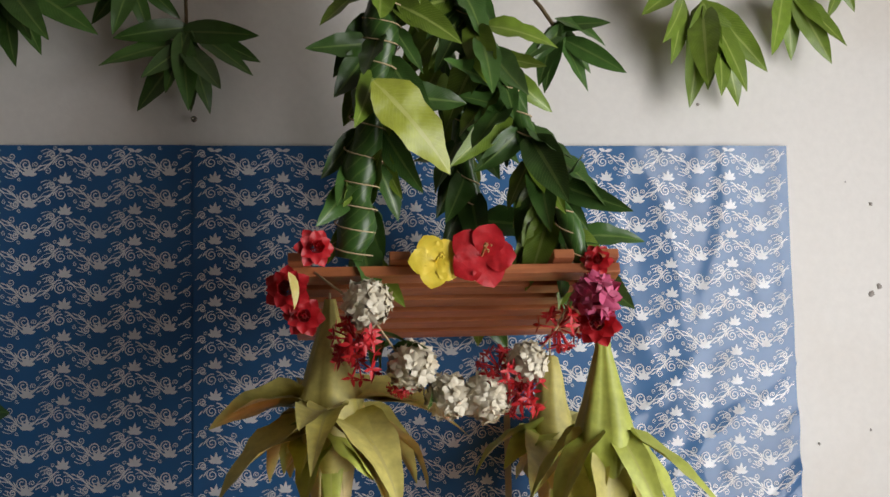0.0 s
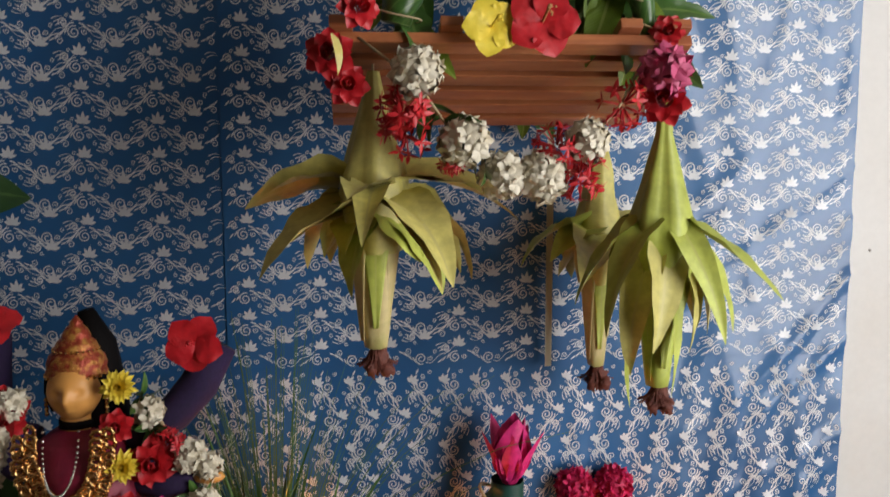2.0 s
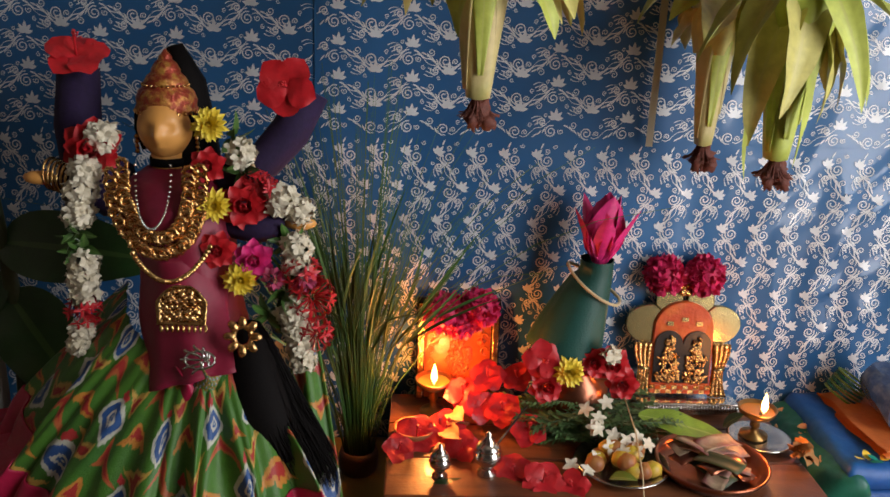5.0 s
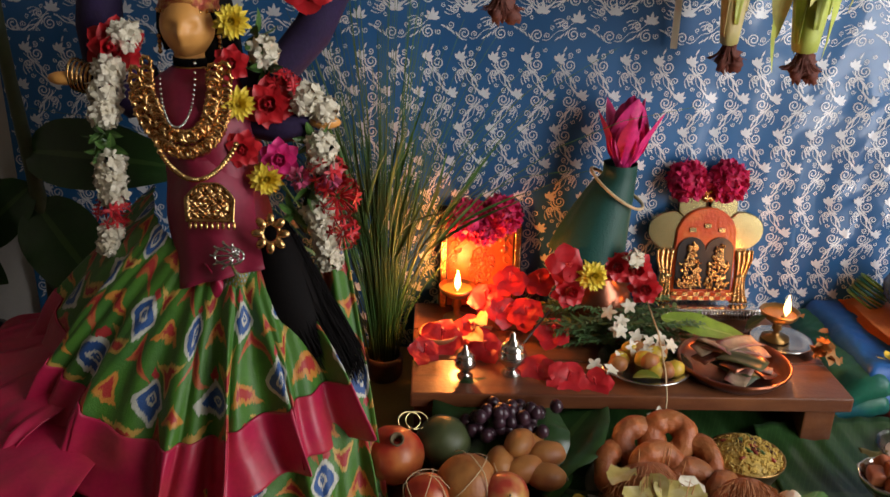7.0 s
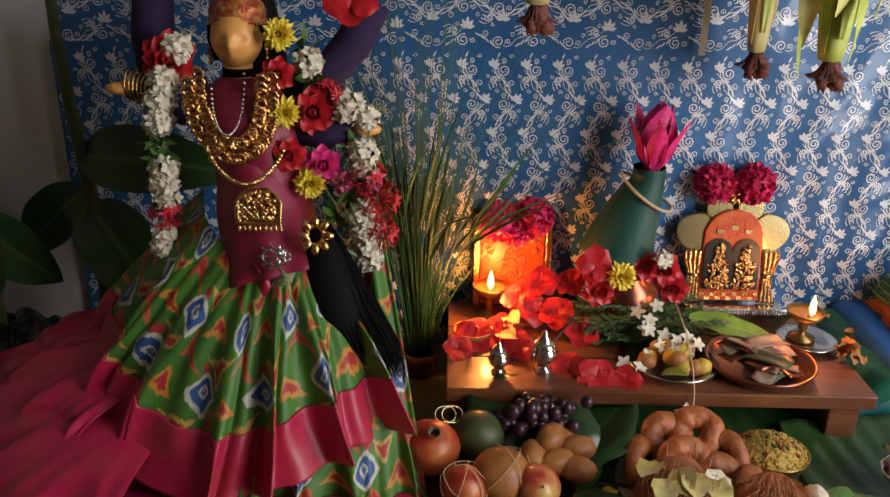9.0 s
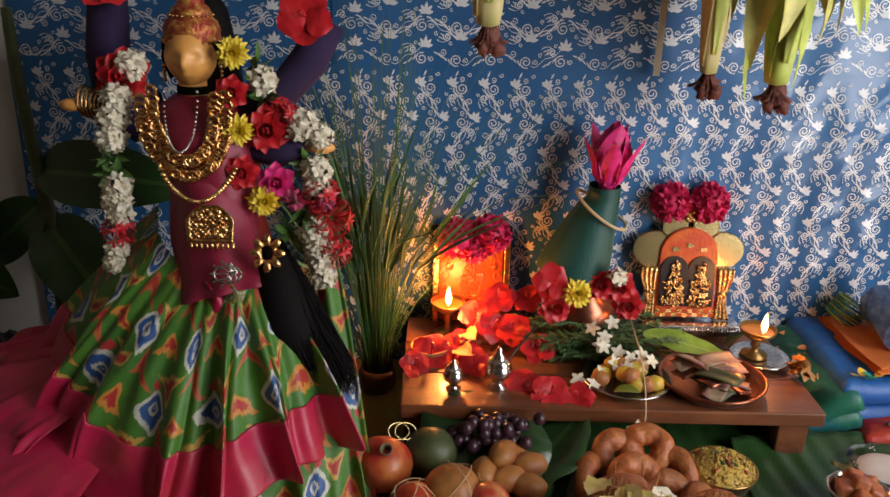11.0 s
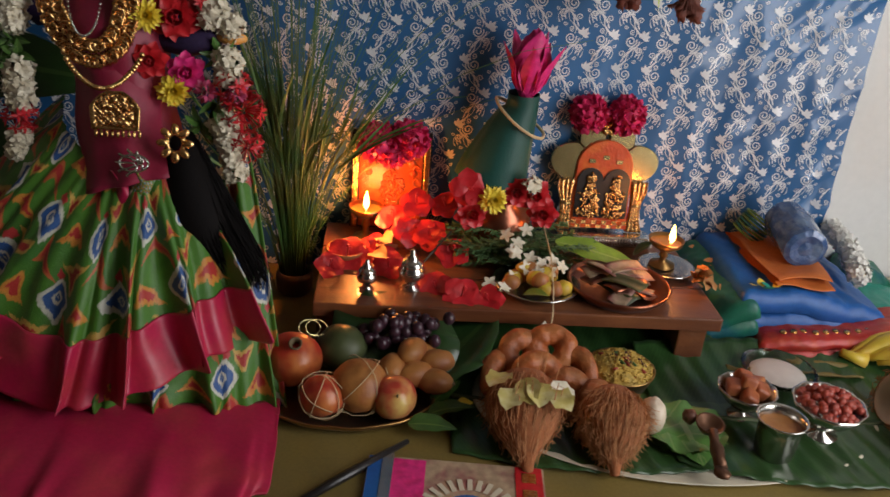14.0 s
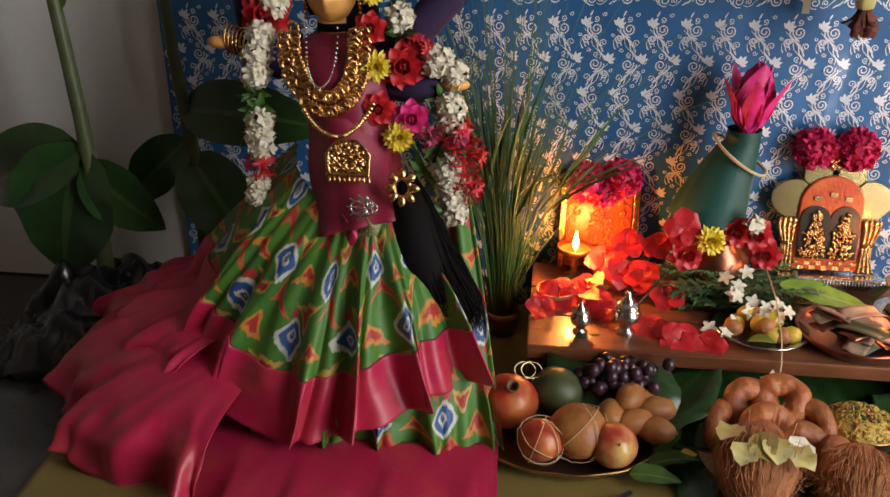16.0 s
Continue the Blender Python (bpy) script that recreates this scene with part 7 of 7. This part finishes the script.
for k, (x, y, z) in enumerate(((-0.02, 0.005, 0.052), (0.018, -0.006, 0.054), (0.0, 0.022, 0.058), (-0.004, -0.02, 0.05), (0.022, 0.02, 0.05), (0.0, 0.0, 0.064))):
    o = part("jaggery_lump", Geo().box((0, 0, 0), (0.026, 0.024, 0.022), 0.005), M_jaggery, jc)
    o.matrix_basis = at(x, y, z, rnd(-30, 30), rnd(-30, 30), rnd(0, 90))
gp = thing("glass_plate", at(0.803, 1.237, 0.01), "cut-glass plate with a white milk sweet", "plate")
part("plate", Geo().lathe([(0.001, 0), (0.035, 0), (0.036, 0.004), (0.058, 0.022), (0.065, 0.028), (0.062, 0.029), (0.054, 0.022), (0.034, 0.007), (0.001, 0.006)], 48, wob=lambda u, v: 0.025 * math.cos(u * 2 * math.pi * 16) * v), M_glass, gp)
part("milk_sweet", Geo().lathe([(0.048, 0.017), (0.04, 0.022), (0.02, 0.025), (0.0005, 0.0255)], 30, wob=lambda u, v: 0.05 * noise.noise(Vector((u * 14, v * 6, 2)))), M_curd, gp, "white milk sweet")


def half_coconut(p, r, to, label, seed):
    random.seed(seed)
    t = thing("half_coconut", at(*p), label, "coconut", "split coconuts")
    B = Vector(to).to_track_quat("Z", "Y").to_matrix().to_4x4()
    part("shell", Geo().lathe([(r * 0.1, -r * 1.15), (r * 0.5, -r * 0.95), (r * 0.86, -r * 0.5), (r, 0), (r * 0.95, r * 0.02)], 32, 0, B, wob=lambda u, v: 0.06 * noise.noise(Vector((u * 50, v * 5, seed)))), M_coir, t)
    part("flesh", Geo().lathe([(r * 0.95, r * 0.02), (r * 0.8, 0.0), (r * 0.7, -r * 0.25), (r * 0.45, -r * 0.55), (0.001, -r * 0.65)], 32, 0, B), M_flesh, t, "white coconut flesh")
    g = Geo()
    for k in range(520):
        a, s0 = rnd(0, 6.28), rnd(-1.05, 0.0)
        pts = []
        a2 = rnd(-0.9, 0.9)
        for s in np.linspace(0, 1, 6):
            z = max(-1.1, min(0.05, s0 + rnd(-0.02, 0.02) + 0.45 * s * (1 if k % 2 else -1)))
            rr = r * math.sqrt(max(0.04, 1 - (z / 1.15) ** 2)) * 1.02 + 0.012 * s * s * rnd(0, 1)
            pts.append(B @ Vector((rr * math.cos(a + a2 * s), rr * math.sin(a + a2 * s), z * r)))
        g.tube(pts, 0.0006, 3)
    part("fibre_coat", g, M_strand, t, "tangled brown fibres")["kind"] = "stuff"


half_coconut((0.95, 1.13, 0.056), 0.046, (-0.95, -0.1, 0.32), "split coconut half showing white flesh", 141)
half_coconut((0.955, 1.035, 0.056), 0.047, (-0.85, 0.25, 0.3), "hairy split coconut half lying on its side", 142)
bb = thing("banana_bunch", at(0.95, 1.285, 0.016), "bunch of ripe yellow bananas with dark tips", "bananas")
random.seed(143)
for k in range(6):
    reach, y1 = 0.19 - 0.012 * k, 0.03 - 0.03 * k
    pts = [(0.012 * k + reach * s, -0.004 * k + (y1 - 0.02) * s + 0.022 * math.sin(3.14 * s), 0.02 + 0.022 * math.sin(3.14 * s) + 0.006 * (k % 2)) for s in np.linspace(0, 1, 12)]
    bnn = part("banana", Geo().tube(pts, [0.006, 0.008, 0.013, 0.0175, 0.0195, 0.02, 0.02, 0.0195, 0.017, 0.012, 0.007, 0.004], 7), M_banana, bb)
    part("tip", Geo().tube([pts[-2], pts[-1], Vector(pts[-1]) * 1.04], [0.0075, 0.0055, 0.003], 6), M_twig, bnn, "dark dry tip")
part("stalk", Geo().tube([(0.03, -0.01, 0.02), (0.008, -0.004, 0.023), (-0.012, 0.002, 0.028)], [0.015, 0.01, 0.008], 8), M_banana, bb, "greenish stalk")
wrap = Geo().grid(lambda u, v: (lerp(0.72, 0.96, u), lerp(1.245, 1.302, v) - 0.008 * u, 0.018 + 0.006 * math.sin(v * 9 + 2 * u) + 0.008 * noise.noise(Vector((u * 6, v * 5, 2)))), 40, 20)
thing("olive_cloth", None, "folded strip of olive yellow cloth beside the board", "cloth", geo=wrap, mats=M_mat, solid=0.003)

# printed booklet and dark stalk on the cloth
bk = thing("booklet", at(0.222, 0.925, 0.002, 0, 0, -5), "glossy printed booklet with a red spine label and blue corner", "booklet")
part("page_block", Geo().box((0, 0, 0.004), (0.25, 0.16, 0.008), 0.001), M_paper, bk, smooth=False)
part("blue_patch", Geo().box((-0.113, 0.0, 0.0086), (0.022, 0.155, 0.001), 0), M_bluesilk, bk, smooth=False)
part("pink_patch", Geo().box((-0.068, 0.02, 0.0086), (0.05, 0.11, 0.001), 0), M_magenta, bk, smooth=False)
part("red_strip", Geo().box((0.103, 0.0, 0.0086), (0.038, 0.155, 0.001), 0), M_red_fl, bk, smooth=False)
for k in range(4):
    part("bar", Geo().box((0.103, 0.055 - 0.034 * k, 0.0094), (0.02, 0.02, 0.0008), 0), M_gold, bk, smooth=False)
part("silver_frame", Geo().box((-0.097, 0.03, 0.009), (0.016, 0.11, 0.002), 0.0005), M_silver, bk, smooth=False)
for k in range(15):
    a = radians(12 * k + 6)
    part("ray", Geo().box((0, 0, 0), (0.007, 0.022, 0.0008), 0), M_cream, bk, smooth=False).matrix_basis = at(0.02 + 0.062 * math.cos(a), -0.03 + 0.062 * math.sin(a), 0.0092, 0, 0, math.degrees(a) - 90)
part("blue_disc", Geo().lathe([(0.0005, 0.0092), (0.042, 0.0092), (0.042, 0.0082)], 30, 0, at(0.02, -0.03, 0)), M_bluesilk, bk, smooth=False)
thing("dark_stalk", None, "long dark dried stalk lying on the cloth", "stalk", geo=Geo().tube([(0.0, 0.905, 0.008), (0.08, 0.975, 0.01), (0.16, 1.045, 0.012)], [0.005, 0.007, 0.004], 6), mats=M_black)


# ---- young banana plants behind the doll ----
def banana_plant(x, y, h, leaves, label, seed):
    random.seed(seed)
    t = thing("banana_plant", at(x, y, -0.004), label, "banana plant", "young banana plants")
    part("trunk", Geo().tube([(0.012 * math.sin(5 * s), 0, h * s) for s in np.linspace(0, 1, 10)], [lerp(0.017, 0.009, s) for s in np.linspace(0, 1, 10)], 14), M_stem, t, "pale green stem")
    for z, d, ln, w, bend, mat in leaves:
        lf = part("leaf", Geo().leaf(aim_face((0, 0, 0), d, (rnd(-0.3, 0.3), -1, 0.5)), ln, w, bend, 0.25, 0, 14, 0.06, 0.75), mat, t, "broad banana leaf")
        lf.location = (0, 0, z)


banana_plant(-0.83, 1.45, 0.95, [(0.37, (-0.3, -0.12, -0.8), 0.3, 0.21, 25, M_banana_leaf), (0.36, (-0.9, -0.1, -0.25), 0.3, 0.15, 40, M_banana_leaf), (0.33, (0.55, -0.15, -0.5), 0.19, 0.11, 40, M_banana_leaf), (0.9, (0.9, -0.15, 0.3), 0.43, 0.19, 70, M_banana_leaf), (0.6, (0.2, 0.0, 1), 0.34, 0.07, 10, M_mango2)], "young banana plant with broad drooping leaves", 151)
banana_plant(-0.66, 1.53, 0.7, [(0.33, (0.5, -0.35, -0.5), 0.24, 0.13, 30, M_banana_leaf), (0.42, (0.85, -0.4, 0.1), 0.3, 0.12, 50, M_banana_leaf), (0.22, (0.75, -0.3, 0.05), 0.24, 0.12, 40, M_banana_leaf), (0.36, (-0.5, -0.2, -0.4), 0.2, 0.1, 40, M_banana_leaf)], "young banana plant with dark leaves behind the doll", 152)
random.seed(160)
heap = Geo().grid(lambda u, v: (-0.98 + 0.34 * u, 1.22 + 0.4 * v, 0.16 * math.sin(math.pi * u) ** 0.7 * math.sin(math.pi * v) ** 0.7 * (0.75 + 0.5 * noise.noise(Vector((u * 6, v * 6, 3)))) + 0.02 * noise.noise(Vector((u * 19, v * 19, 5)))), 44, 44)
thing("polythene_sheet", at(0, 0, 0.004), "crumpled black polythene round the plants' roots", "plastic sheet", geo=heap, mats=M_polythene, solid=0.001)

# nails and chipped spots on the white wall
thing("wall_nail", at(-0.139, WY - 0.001, 1.453, 90), "bent steel nail in the plaster wall", "nail", geo=Geo().lathe([(0.006, 0.012), (0.006, 0.014), (0.0018, 0.012), (0.0015, 0.0)], 10), mats=M_steel)
random.seed(171)
for x, z, r in ((0.852, 1.489, 0.006), (1.079, 0.802, 0.005), (1.213, 1.284, 0.007), (1.205, 1.1, 0.012), (1.222, 1.115, 0.01), (1.19, 0.826, 0.005), (1.16, 1.33, 0.003), (-0.55, 1.48, 0.005)):
    thing("plaster_chip", at(x, WY - 0.0012, z, 90, 0, 0), "small grey chip in the wall's plaster", "chip", "chips in the plaster", geo=Geo().lathe([(0.0003, 0.001), (r * 0.5, 0.0008), (r * 0.55, -0.001)], 14, wob=lambda u, v: 0.7 * noise.noise(Vector((u * 9, x * 20, z * 20)))), mats=M_chip)
